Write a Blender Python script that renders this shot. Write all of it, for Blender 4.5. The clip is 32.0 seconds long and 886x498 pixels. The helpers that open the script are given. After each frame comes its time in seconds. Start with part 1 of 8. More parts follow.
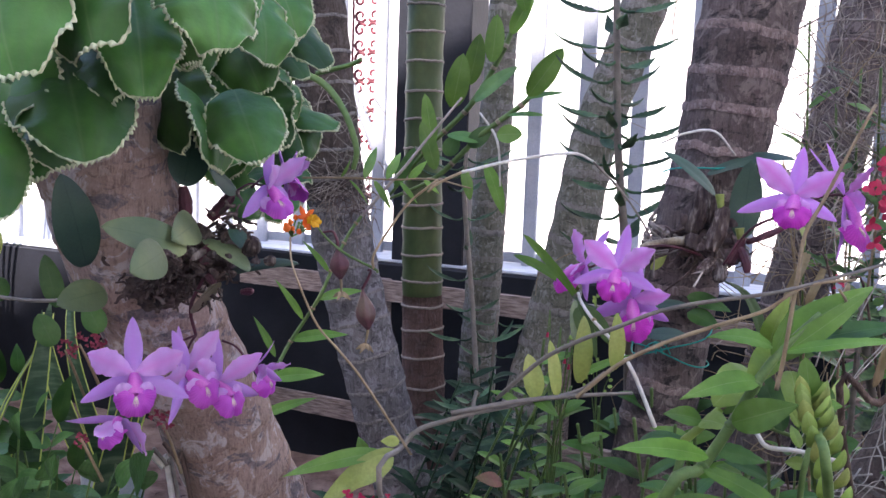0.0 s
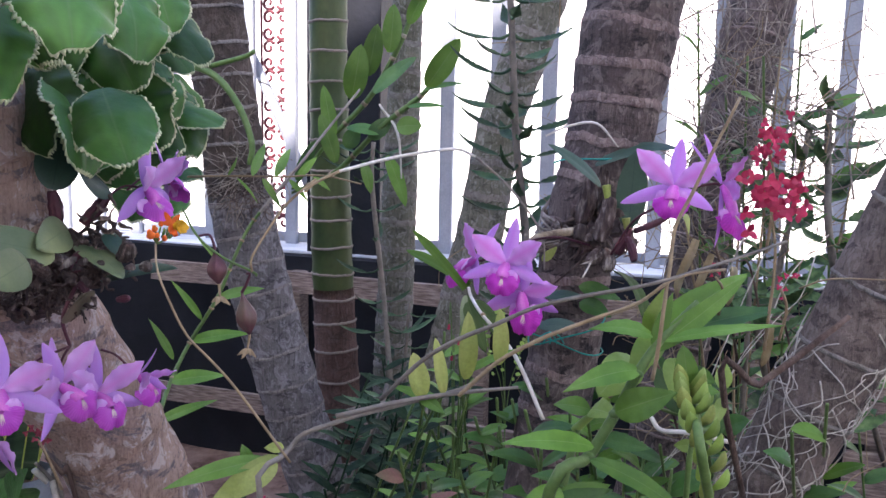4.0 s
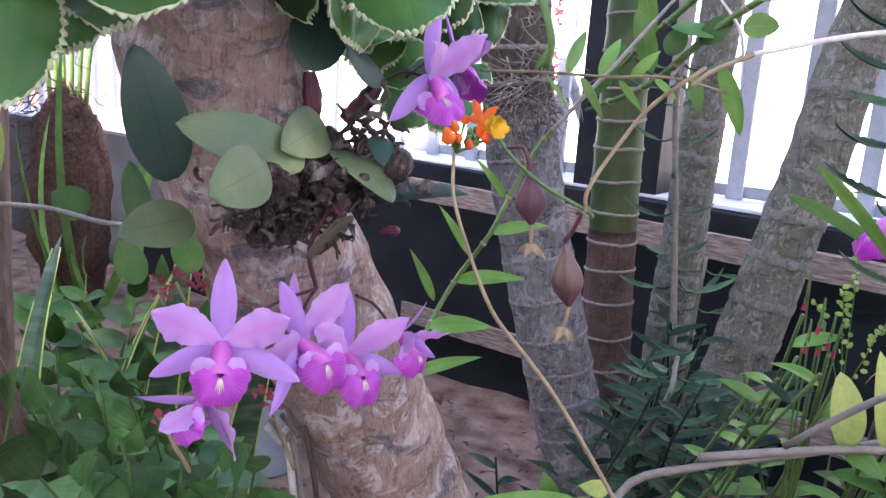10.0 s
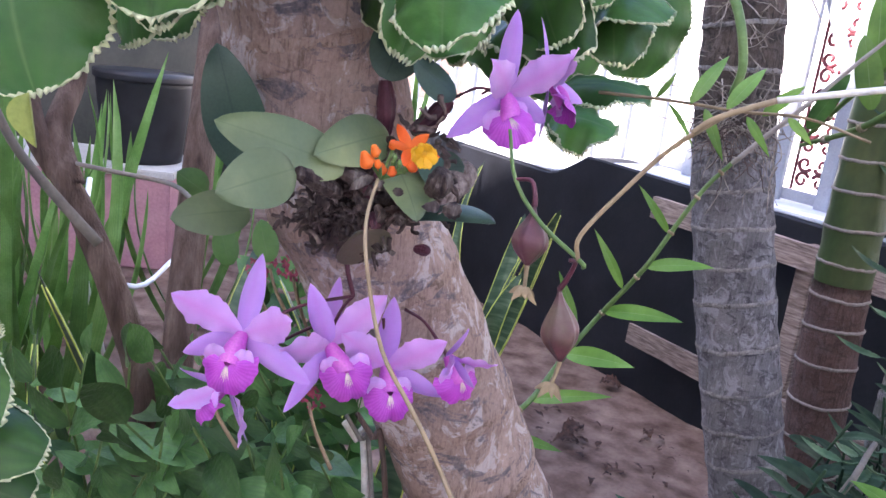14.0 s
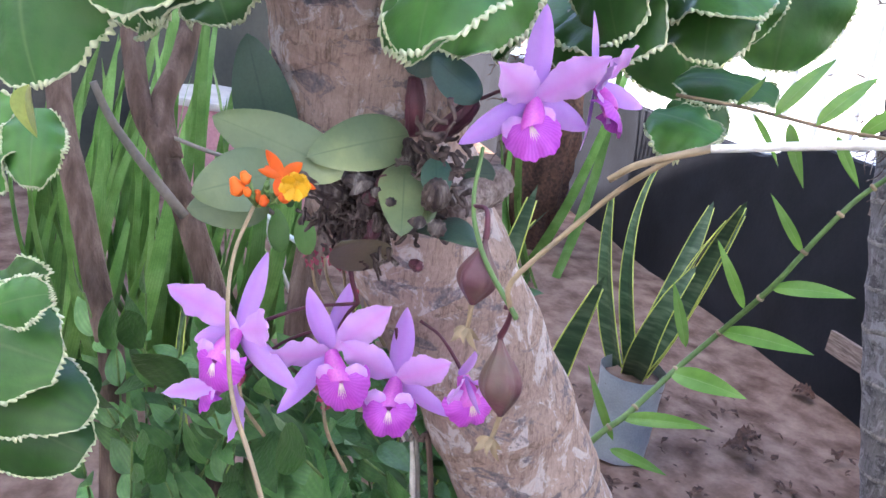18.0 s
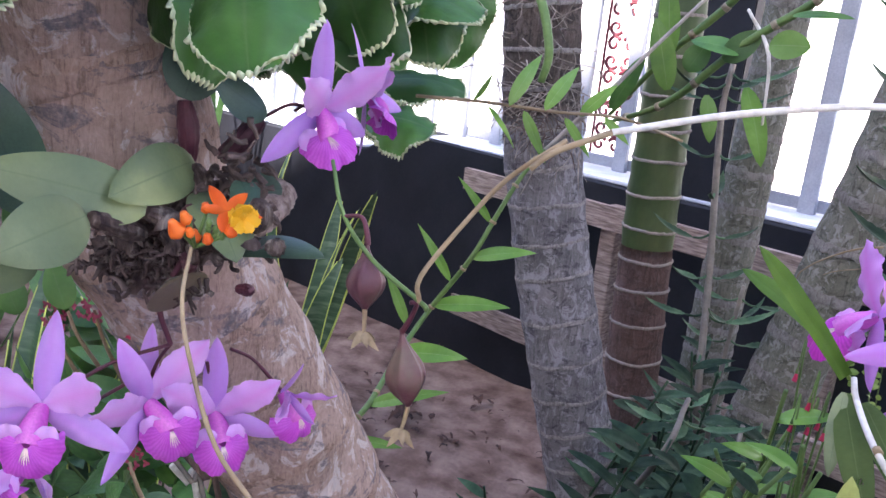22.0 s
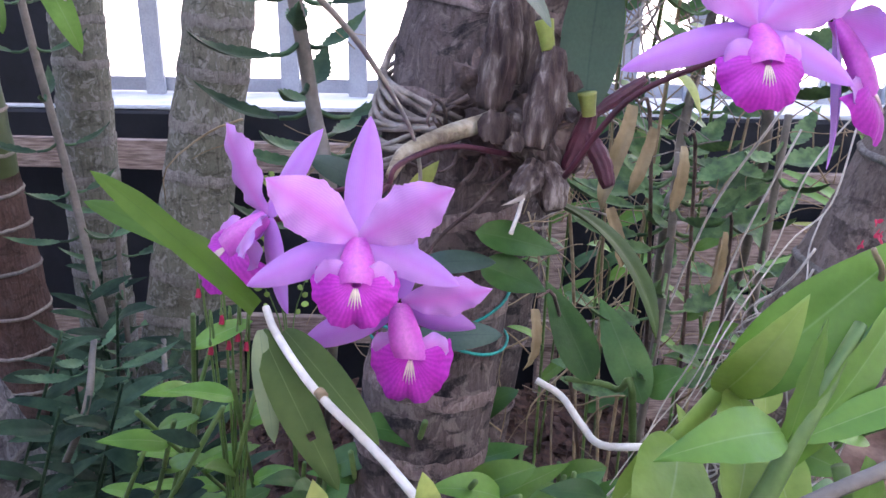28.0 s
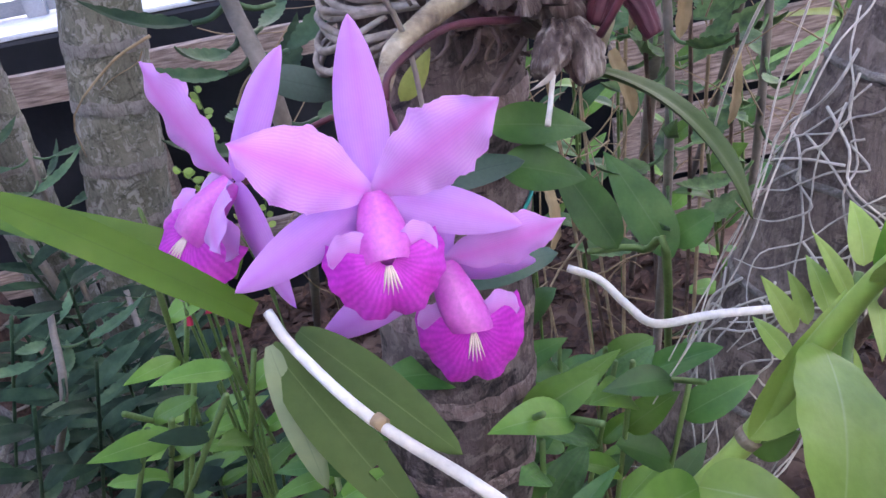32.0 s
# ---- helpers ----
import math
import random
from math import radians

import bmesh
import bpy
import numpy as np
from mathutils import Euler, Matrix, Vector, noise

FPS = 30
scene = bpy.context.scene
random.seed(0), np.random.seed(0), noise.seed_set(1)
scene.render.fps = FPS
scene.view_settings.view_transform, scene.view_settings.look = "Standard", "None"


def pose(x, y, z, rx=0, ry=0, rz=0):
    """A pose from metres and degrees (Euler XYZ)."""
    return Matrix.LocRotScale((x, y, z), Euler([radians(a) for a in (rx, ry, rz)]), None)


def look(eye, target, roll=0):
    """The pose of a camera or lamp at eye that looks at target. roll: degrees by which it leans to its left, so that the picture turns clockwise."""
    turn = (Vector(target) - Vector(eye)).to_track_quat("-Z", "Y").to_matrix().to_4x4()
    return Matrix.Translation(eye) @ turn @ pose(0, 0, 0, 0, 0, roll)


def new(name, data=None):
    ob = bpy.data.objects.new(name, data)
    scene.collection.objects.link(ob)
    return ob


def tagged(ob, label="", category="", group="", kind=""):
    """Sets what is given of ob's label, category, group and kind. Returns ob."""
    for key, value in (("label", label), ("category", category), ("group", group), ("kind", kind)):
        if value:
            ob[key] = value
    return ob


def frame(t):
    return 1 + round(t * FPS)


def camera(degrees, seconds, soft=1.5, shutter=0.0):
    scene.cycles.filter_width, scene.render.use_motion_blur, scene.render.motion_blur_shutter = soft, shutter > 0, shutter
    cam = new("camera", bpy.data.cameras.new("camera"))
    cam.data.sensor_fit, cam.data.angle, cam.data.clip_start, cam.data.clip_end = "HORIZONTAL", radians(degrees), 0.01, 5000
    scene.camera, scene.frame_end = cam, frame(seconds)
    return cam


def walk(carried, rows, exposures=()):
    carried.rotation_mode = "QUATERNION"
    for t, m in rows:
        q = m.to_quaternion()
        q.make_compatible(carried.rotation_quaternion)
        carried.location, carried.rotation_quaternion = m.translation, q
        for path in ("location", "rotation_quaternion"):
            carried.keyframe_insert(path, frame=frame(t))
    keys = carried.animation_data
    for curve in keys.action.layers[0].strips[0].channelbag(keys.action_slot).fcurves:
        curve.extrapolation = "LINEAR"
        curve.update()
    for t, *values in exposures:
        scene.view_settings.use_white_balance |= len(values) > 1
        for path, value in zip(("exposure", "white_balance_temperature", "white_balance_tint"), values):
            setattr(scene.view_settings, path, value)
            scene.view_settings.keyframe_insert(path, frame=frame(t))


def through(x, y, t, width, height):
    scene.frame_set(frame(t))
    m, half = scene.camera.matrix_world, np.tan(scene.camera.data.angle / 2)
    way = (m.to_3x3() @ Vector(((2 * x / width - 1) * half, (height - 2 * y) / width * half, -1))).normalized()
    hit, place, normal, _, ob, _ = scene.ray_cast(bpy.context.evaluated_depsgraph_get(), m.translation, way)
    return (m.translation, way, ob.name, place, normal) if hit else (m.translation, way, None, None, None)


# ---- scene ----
cam = camera(56.85, 32.0)
PATH = [
    (0, 0.0401, 0.0130, 1.2983, -0.864, -6.572, 2.141),
    (0.5, 0.0327, 0.0083, 1.2781, -1.232, -5.966, 1.288),
    (1, 0.0365, 0.0069, 1.2705, -1.143, -6.853, 0.956),
    (1.5, 0.0380, 0.0102, 1.2764, -1.872, -7.394, 1.055),
    (2, 0.0330, 0.0200, 1.2953, -3.903, -8.083, 1.631),
    (2.5, 0.0437, 0.0388, 1.3175, -5.987, -8.858, 2.217),
    (4.5, 0.0945, 0.0191, 1.3098, -5.138, -7.039, 0.321),
    (5, 0.0630, 0.0222, 1.3068, -3.111, -6.923, 0.256),
    (5.5, 0.0393, 0.0333, 1.3011, -1.555, -6.956, 0.618),
    (6, 0.0291, 0.0291, 1.2963, -0.090, -6.940, 0.684),
    (6.5, 0.0168, 0.0323, 1.2907, 0.617, -6.556, 0.708),
    (7, 0.0076, 0.0448, 1.2845, 1.748, -7.070, 1.063),
    (7.5, 0.0128, 0.0953, 1.2752, 2.770, -8.574, 1.337),
    (8, 0.0127, 0.1664, 1.2709, 4.844, -10.014, 1.957),
    (8.5, 0.0077, 0.2347, 1.2679, 7.449, -11.096, 2.153),
    (9, -0.0004, 0.2862, 1.2639, 8.818, -12.181, 3.343),
    (9.5, -0.0069, 0.3211, 1.2606, 10.562, -12.773, 3.503),
    (10, -0.0101, 0.3345, 1.2652, 10.802, -12.889, 3.780),
    (10.5, -0.0004, 0.3379, 1.2624, 13.744, -12.046, 3.585),
    (11, 0.0222, 0.3417, 1.2783, 16.223, -13.027, 4.966),
    (11.5, 0.0206, 0.3248, 1.2839, 16.294, -12.403, 5.479),
    (12, 0.0132, 0.3138, 1.2746, 15.453, -11.742, 4.973),
    (12.5, 0.0242, 0.3108, 1.2703, 16.365, -11.992, 4.712),
    (13, 0.0829, 0.3759, 1.2749, 22.738, -13.040, 5.637),
    (13.5, 0.1274, 0.4179, 1.2807, 26.663, -13.958, 7.689),
    (14, 0.1475, 0.4313, 1.2906, 30.740, -14.457, 7.493),
    (14.5, 0.1605, 0.4455, 1.2970, 32.501, -14.096, 7.299),
    (15, 0.1633, 0.4518, 1.2986, 33.316, -14.232, 7.500),
    (15.5, 0.1867, 0.4822, 1.3142, 37.491, -15.742, 7.234),
    (17.5, 0.2258, 0.5644, 1.3429, 45.703, -19.599, 7.792),
    (18, 0.2286, 0.5755, 1.3337, 46.379, -19.077, 8.052),
    (18.5, 0.2309, 0.5744, 1.3346, 46.325, -19.203, 8.327),
    (19, 0.2180, 0.5802, 1.3262, 46.511, -19.166, 8.552),
    (19.5, 0.2037, 0.5630, 1.3270, 45.286, -19.180, 9.099),
    (20, 0.1807, 0.5500, 1.3262, 42.715, -19.173, 9.663),
    (20.5, 0.1558, 0.5264, 1.3231, 38.063, -18.706, 9.923),
    (21, 0.1377, 0.5073, 1.3241, 30.412, -17.681, 9.004),
    (21.5, 0.1228, 0.4897, 1.3233, 24.036, -16.618, 7.343),
    (22, 0.1145, 0.4673, 1.3206, 17.326, -15.105, 6.028),
    (22.5, 0.1183, 0.4397, 1.3206, 12.378, -14.352, 4.232),
    (23, 0.1254, 0.4324, 1.3171, 7.573, -14.184, 2.764),
    (23.5, 0.1293, 0.4349, 1.3075, 3.108, -13.490, 1.660),
    (24, 0.1287, 0.4405, 1.2969, -5.873, -13.356, 1.546),
    (24.5, 0.1345, 0.4517, 1.3129, -12.652, -14.525, 1.227),
    (25, 0.1504, 0.4711, 1.3207, -14.444, -13.743, 0.979),
    (25.5, 0.1584, 0.5153, 1.3347, -17.121, -15.607, 2.357),
    (27.5, 0.1538, 0.6283, 1.3041, -24.469, -16.001, 3.684),
    (28, 0.1448, 0.6447, 1.2997, -25.636, -20.289, 1.003),
    (28.5, 0.1581, 0.6579, 1.2955, -24.785, -20.708, -0.073),
    (29, 0.1529, 0.6653, 1.2936, -25.361, -20.765, -0.991),
    (29.5, 0.1394, 0.6825, 1.3008, -27.752, -22.330, -4.701),
    (30, 0.1444, 0.7093, 1.3053, -29.319, -23.785, -6.569),
    (30.5, 0.1540, 0.7319, 1.3007, -29.273, -25.858, -8.204),
    (31, 0.1573, 0.7443, 1.2953, -28.748, -28.702, -9.186),
    (31.5, 0.1613, 0.7564, 1.2927, -28.451, -30.219, -9.902),
    (32, 0.1656, 0.7646, 1.2894, -28.527, -30.604, -10.450),
]


def camera_pose(x, y, z, yaw, pitch, roll):
    """A pose from a place and the turn to the left, up and the lean of the camera, in degrees."""
    cy, sy = math.cos(radians(yaw)), math.sin(radians(yaw))
    cp, sp = math.cos(radians(pitch)), math.sin(radians(pitch))
    ahead = Vector((-sy * cp, cy * cp, sp))
    level = Vector((cy, sy, 0))
    above = level.cross(ahead)
    c, s = math.cos(radians(roll)), math.sin(radians(roll))
    right, up = c * level + s * above, c * above - s * level
    m = Matrix((right, up, -ahead)).transposed().to_4x4()
    return Matrix.Translation((x, y, z)) @ m


walk(cam, [(t, camera_pose(*p)) for t, *p in PATH],
     [(0.0, 2.02, 6500, 23), (6.0, 2.09, 6500, 22), (9.0, 2.59, 6500, 22), (15.0, 2.65, 6500, 24), (18.0, 2.95, 6500, 18), (20.0, 2.92, 6500, 20), (21.0, 2.77, 6500, 24),
      (23.0, 2.37, 6500, 22), (25.0, 2.12, 6500, 24), (28.0, 2.57, 6500, 24), (32.0, 2.71, 6500, 25)])

# ---- light ----
world = bpy.data.worlds.new("sky")
scene.world = world
world.use_nodes = True
wn = world.node_tree.nodes
sky = wn.new("ShaderNodeTexSky")
sky.sky_type, sky.sun_disc = "NISHITA", False
sky.sun_elevation, sky.sun_rotation = radians(48), radians(210)
wn["Background"].inputs["Strength"].default_value = 0.15
world.node_tree.links.new(sky.outputs["Color"], wn["Background"].inputs["Color"])
sun = new("sun", bpy.data.lights.new("sun", "SUN"))
sun.data.energy, sun.data.angle, sun.data.color = 4.0, radians(0.6), (1.0, 0.95, 0.88)
sun.matrix_world = look((-3.35, -5.74, 7.39), (0, 0, 0))


# ---- materials ----
def material(name, colors, scale=30.0, rough=0.5, bump=0.15, stretch=(1, 1, 1), fine=180.0, spec=0.4, sheen=0.0, sss=0.0,
             metal=0.0, across=None, rib=None, detail=6.0, vary=0.12, through=0.0, grain=0.5):
    """Two scales of noise between colors; across: a colour towards the middle line of a blade, rib: fine lines along it."""
    m = bpy.data.materials.new(name)
    m.use_nodes = True
    n, l = m.node_tree.nodes, m.node_tree.links
    b = n["Principled BSDF"]
    tc = n.new("ShaderNodeTexCoord")
    mp = n.new("ShaderNodeMapping")
    mp.inputs["Scale"].default_value = stretch
    l.new(tc.outputs["Object"], mp.inputs["Vector"])
    big = n.new("ShaderNodeTexNoise")
    big.inputs["Scale"].default_value, big.inputs["Detail"].default_value = scale, detail
    l.new(mp.outputs["Vector"], big.inputs["Vector"])
    ramp = n.new("ShaderNodeValToRGB")
    e = ramp.color_ramp.elements
    k = len(colors)
    for i, c in enumerate(colors):
        at = 0.3 + 0.4 * i / max(1, k - 1)
        if i < 2:
            el = e[i]
            el.position = at
        else:
            el = e.new(at)
        el.color = (*c, 1)
    if k == 1:
        e[1].color = (*colors[0], 1)
    l.new(big.outputs["Fac"], ramp.inputs["Fac"])
    col = ramp.outputs["Color"]
    small = n.new("ShaderNodeTexNoise")
    small.inputs["Scale"].default_value, small.inputs["Detail"].default_value = fine, 4
    l.new(mp.outputs["Vector"], small.inputs["Vector"])
    uv = n.new("ShaderNodeSeparateXYZ")
    l.new(tc.outputs["UV"], uv.inputs[0])
    if across:
        away = n.new("ShaderNodeMath")
        away.operation = "SUBTRACT"
        l.new(uv.outputs["Y"], away.inputs[0])
        away.inputs[1].default_value = 0.5
        ab = n.new("ShaderNodeMath")
        ab.operation = "ABSOLUTE"
        l.new(away.outputs[0], ab.inputs[0])
        r2 = n.new("ShaderNodeMapRange")
        r2.inputs["From Min"].default_value, r2.inputs["From Max"].default_value = across[1], across[2]
        r2.inputs["To Min"].default_value, r2.inputs["To Max"].default_value = across[3], 0.0
        l.new(ab.outputs[0], r2.inputs["Value"])
        mx = n.new("ShaderNodeMix")
        mx.data_type = "RGBA"
        l.new(r2.outputs[0], mx.inputs["Factor"])
        l.new(col, mx.inputs["A"])
        mx.inputs["B"].default_value = (*across[0], 1)
        col = mx.outputs["Result"]
    if rib:
        wave = n.new("ShaderNodeTexWave")
        wave.bands_direction, wave.inputs["Scale"].default_value = "Y", rib[1]
        wave.inputs["Distortion"].default_value, wave.inputs["Detail"].default_value = 2.5, 2
        wave.inputs["Detail Scale"].default_value = 1.2
        l.new(tc.outputs["UV"], wave.inputs["Vector"])
        sc = n.new("ShaderNodeMath")
        sc.operation = "MULTIPLY"
        l.new(wave.outputs["Fac"], sc.inputs[0])
        sc.inputs[1].default_value = rib[2]
        mx = n.new("ShaderNodeMix")
        mx.data_type = "RGBA"
        l.new(sc.outputs[0], mx.inputs["Factor"])
        l.new(col, mx.inputs["A"])
        mx.inputs["B"].default_value = (*rib[0], 1)
        col = mx.outputs["Result"]
    info = n.new("ShaderNodeObjectInfo")
    hsv = n.new("ShaderNodeHueSaturation")
    rr = n.new("ShaderNodeMapRange")
    rr.inputs["To Min"].default_value, rr.inputs["To Max"].default_value = 1 - vary, 1 + vary
    l.new(info.outputs["Random"], rr.inputs["Value"])
    mul = n.new("ShaderNodeMath")
    mul.operation = "MULTIPLY_ADD"
    l.new(small.outputs["Fac"], mul.inputs[0])
    mul.inputs[1].default_value, mul.inputs[2].default_value = grain, 1.0 - 0.5 * grain
    m2 = n.new("ShaderNodeMath")
    m2.operation = "MULTIPLY"
    l.new(mul.outputs[0], m2.inputs[0])
    l.new(rr.outputs[0], m2.inputs[1])
    l.new(m2.outputs[0], hsv.inputs["Value"])
    l.new(col, hsv.inputs["Color"])
    l.new(hsv.outputs["Color"], b.inputs["Base Color"])
    b.inputs["Roughness"].default_value = rough
    b.inputs["Specular IOR Level"].default_value = spec
    b.inputs["Metallic"].default_value = metal
    if sheen:
        b.inputs["Sheen Weight"].default_value = sheen
    if bump:
        bp = n.new("ShaderNodeBump")
        bp.inputs["Strength"].default_value, bp.inputs["Distance"].default_value = bump, 0.004
        both = n.new("ShaderNodeMath")
        both.operation = "ADD"
        l.new(big.outputs["Fac"], both.inputs[0])
        l.new(small.outputs["Fac"], both.inputs[1])
        l.new(both.outputs[0], bp.inputs["Height"])
        l.new(bp.outputs["Normal"], b.inputs["Normal"])
    if through:
        tr = n.new("ShaderNodeBsdfTranslucent")
        l.new(hsv.outputs["Color"], tr.inputs["Color"])
        ms = n.new("ShaderNodeMixShader")
        ms.inputs["Fac"].default_value = through
        l.new(b.outputs[0], ms.inputs[1])
        l.new(tr.outputs[0], ms.inputs[2])
        l.new(ms.outputs[0], n["Material Output"].inputs["Surface"])
    return m


def bark(name, low, high, chalk, chalk_on, dark, dark_on, scale=9.0, streak=(170, 170, 13), bump=1.0):
    """Palm bark: broad tones, upright fibre streaks, chalky worn patches and dark stains."""
    m = bpy.data.materials.new(name)
    m.use_nodes = True
    n, l = m.node_tree.nodes, m.node_tree.links
    b = n["Principled BSDF"]
    tc = n.new("ShaderNodeTexCoord")

    def field(scale3, detail, rough=0.6, warp=0.0):
        mp = n.new("ShaderNodeMapping")
        mp.inputs["Scale"].default_value = scale3
        l.new(tc.outputs["Object"], mp.inputs["Vector"])
        t = n.new("ShaderNodeTexNoise")
        t.inputs["Scale"].default_value, t.inputs["Detail"].default_value, t.inputs["Roughness"].default_value = 1.0, detail, rough
        t.inputs["Distortion"].default_value = warp
        l.new(mp.outputs["Vector"], t.inputs["Vector"])
        return t.outputs["Fac"]

    def between_values(v, lo, hi, top):
        r = n.new("ShaderNodeMapRange")
        r.inputs["From Min"].default_value, r.inputs["From Max"].default_value, r.inputs["To Max"].default_value = lo, hi, top
        l.new(v, r.inputs["Value"])
        return r.outputs[0]

    def mix(fac, x, y):
        k = n.new("ShaderNodeMix")
        k.data_type = "RGBA"
        l.new(fac, k.inputs["Factor"])
        for s, v in (("A", x), ("B", y)):
            if isinstance(v, tuple):
                k.inputs[s].default_value = (*v, 1)
            else:
                l.new(v, k.inputs[s])
        return k.outputs["Result"]

    broad = field((scale, scale, scale * 1.3), 5)
    streaks = field(streak, 5, 0.7)
    patch = field((scale * 4.0, scale * 4.0, scale * 3.0), 8, 0.7, 1.0)
    stain = field((scale * 2.2, scale * 2.2, scale * 4.0), 8, 0.7, 0.8)
    grain = field((260, 260, 200), 4, 0.7)
    col = mix(between_values(broad, 0.3, 0.7, 1.0), low, high)
    col = mix(between_values(streaks, 0.5, 0.64, 0.6), col, tuple(0.4 * c for c in low))
    col = mix(between_values(patch, 0.52, 0.58, chalk_on), col, chalk)
    col = mix(between_values(stain, 0.54, 0.60, dark_on), col, dark)
    col = mix(between_values(grain, 0.4, 0.75, 0.35), col, tuple(min(1, 1.5 * c) for c in high))
    l.new(col, b.inputs["Base Color"])
    b.inputs["Roughness"].default_value, b.inputs["Specular IOR Level"].default_value = 0.85, 0.2
    add = n.new("ShaderNodeMath")
    add.operation = "MULTIPLY_ADD"
    l.new(streaks, add.inputs[0])
    add.inputs[1].default_value = 0.8
    l.new(patch, add.inputs[2])
    add2 = n.new("ShaderNodeMath")
    add2.operation = "MULTIPLY_ADD"
    l.new(grain, add2.inputs[0])
    add2.inputs[1].default_value = 0.35
    l.new(add.outputs[0], add2.inputs[2])
    bp = n.new("ShaderNodeBump")
    bp.inputs["Strength"].default_value, bp.inputs["Distance"].default_value = bump, 0.004
    l.new(add2.outputs[0], bp.inputs["Height"])
    l.new(bp.outputs["Normal"], b.inputs["Normal"])
    return m


M = {}
M["soil"] = material("sandy_soil", [(0.075, 0.043, 0.032), (0.17, 0.11, 0.085), (0.25, 0.175, 0.14)], 9, 0.95, 1.0, fine=70, spec=0.1, detail=10)
M["blackwall"] = material("black_painted_plaster", [(0.005, 0.006, 0.009), (0.014, 0.016, 0.023)], 6, 0.65, 0.25, fine=60, spec=0.3)
M["ledge"] = material("pale_stone_ledge", [(0.5, 0.55, 0.62), (0.7, 0.73, 0.78)], 25, 0.6, 0.3, (0.3, 1, 1), 120)
M["bar"] = material("grey_painted_steel", [(0.27, 0.29, 0.33), (0.34, 0.365, 0.41)], 12, 0.5, 0.05)
M["redsteel"] = material("dark_red_painted_steel", [(0.12, 0.02, 0.03), (0.2, 0.05, 0.06)], 20, 0.5, 0.1)
M["board"] = material("weathered_board", [(0.12, 0.088, 0.075), (0.25, 0.19, 0.165), (0.38, 0.31, 0.27)], 14, 0.85, 0.6, (0.4, 3, 12), 160, 0.2)
M["bark1"] = bark("brown_palm_bark", (0.25, 0.165, 0.135), (0.47, 0.345, 0.29), (0.64, 0.60, 0.61), 0.65, (0.12, 0.11, 0.13), 0.9)
M["bark2"] = bark("grey_palm_bark", (0.10, 0.09, 0.092), (0.22, 0.20, 0.20), (0.36, 0.345, 0.36), 0.6, (0.035, 0.032, 0.035), 0.75, 11.0)
M["bark6"] = bark("mottled_palm_bark", (0.06, 0.045, 0.045), (0.16, 0.125, 0.115), (0.34, 0.28, 0.265), 0.4, (0.018, 0.015, 0.017), 0.9, 12.0)
M["bark2b"] = bark("fibrous_brown_palm_bark", (0.05, 0.038, 0.033), (0.13, 0.10, 0.085), (0.22, 0.18, 0.155), 0.4, (0.025, 0.02, 0.018), 0.8, 10.0, (210, 210, 9), 1.4)
M["green_trunk"] = material("green_palm_stem", [(0.03, 0.05, 0.018), (0.05, 0.08, 0.026), (0.08, 0.1, 0.035)], 10, 0.45, 0.15, (1, 1, 0.5), 90)
M["brown_trunk"] = bark("brown_palm_stem", (0.085, 0.05, 0.042), (0.17, 0.105, 0.09), (0.2, 0.16, 0.15), 0.3, (0.045, 0.03, 0.028), 0.6, 12.0)
M["scar4"] = bark("grey_leaf_scar", (0.15, 0.135, 0.115), (0.27, 0.25, 0.23), (0.36, 0.34, 0.32), 0.4, (0.09, 0.08, 0.07), 0.6, 18.0, (220, 220, 30))
M["mottled_trunk"] = bark("mottled_palm_stem", (0.09, 0.09, 0.06), (0.20, 0.19, 0.155), (0.36, 0.35, 0.33), 0.6, (0.035, 0.04, 0.025), 0.7, 14.0, bump=0.5)
M["scar6"] = bark("dull_leaf_scar", (0.15, 0.105, 0.10), (0.29, 0.22, 0.205), (0.42, 0.35, 0.33), 0.5, (0.06, 0.048, 0.048), 0.75, 24.0, (260, 260, 40))
M["scar2"] = bark("thin_grey_scar", (0.16, 0.14, 0.13), (0.32, 0.29, 0.27), (0.42, 0.4, 0.38), 0.4, (0.07, 0.06, 0.06), 0.7, 18.0, (220, 220, 30))
M["scar"] = material("pale_leaf_scar", [(0.24, 0.2, 0.17), (0.34, 0.3, 0.27)], 60, 0.85, 0.6, (4, 4, 1), 260, 0.2)
M["scar1"] = bark("brown_leaf_scar", (0.25, 0.16, 0.125), (0.45, 0.32, 0.26), (0.54, 0.45, 0.40), 0.4, (0.11, 0.075, 0.06), 0.7, 18.0, (300, 300, 30))
M["bark8"] = bark("pale_grey_palm_bark", (0.11, 0.085, 0.075), (0.23, 0.185, 0.165), (0.36, 0.31, 0.28), 0.4, (0.05, 0.04, 0.037), 0.8, 12.0)
M["oval"] = material("fleshy_orchid_leaf", [(0.07, 0.11, 0.055), (0.125, 0.165, 0.075), (0.25, 0.29, 0.125)], 13, 0.38, 0.08, fine=300, across=((0.08, 0.12, 0.05), 0.0, 0.03, 0.6), vary=0.12, grain=0.15)
M["ovaldark"] = material("dark_orchid_leaf", [(0.03, 0.07, 0.05), (0.055, 0.10, 0.06)], 12, 0.4, 0.06, fine=500, across=((0.02, 0.05, 0.035), 0.0, 0.03, 0.6), vary=0.2)
M["brownleaf"] = material("brownish_orchid_leaf", [(0.11, 0.09, 0.055), (0.17, 0.14, 0.085)], 14, 0.5, 0.08, fine=400)
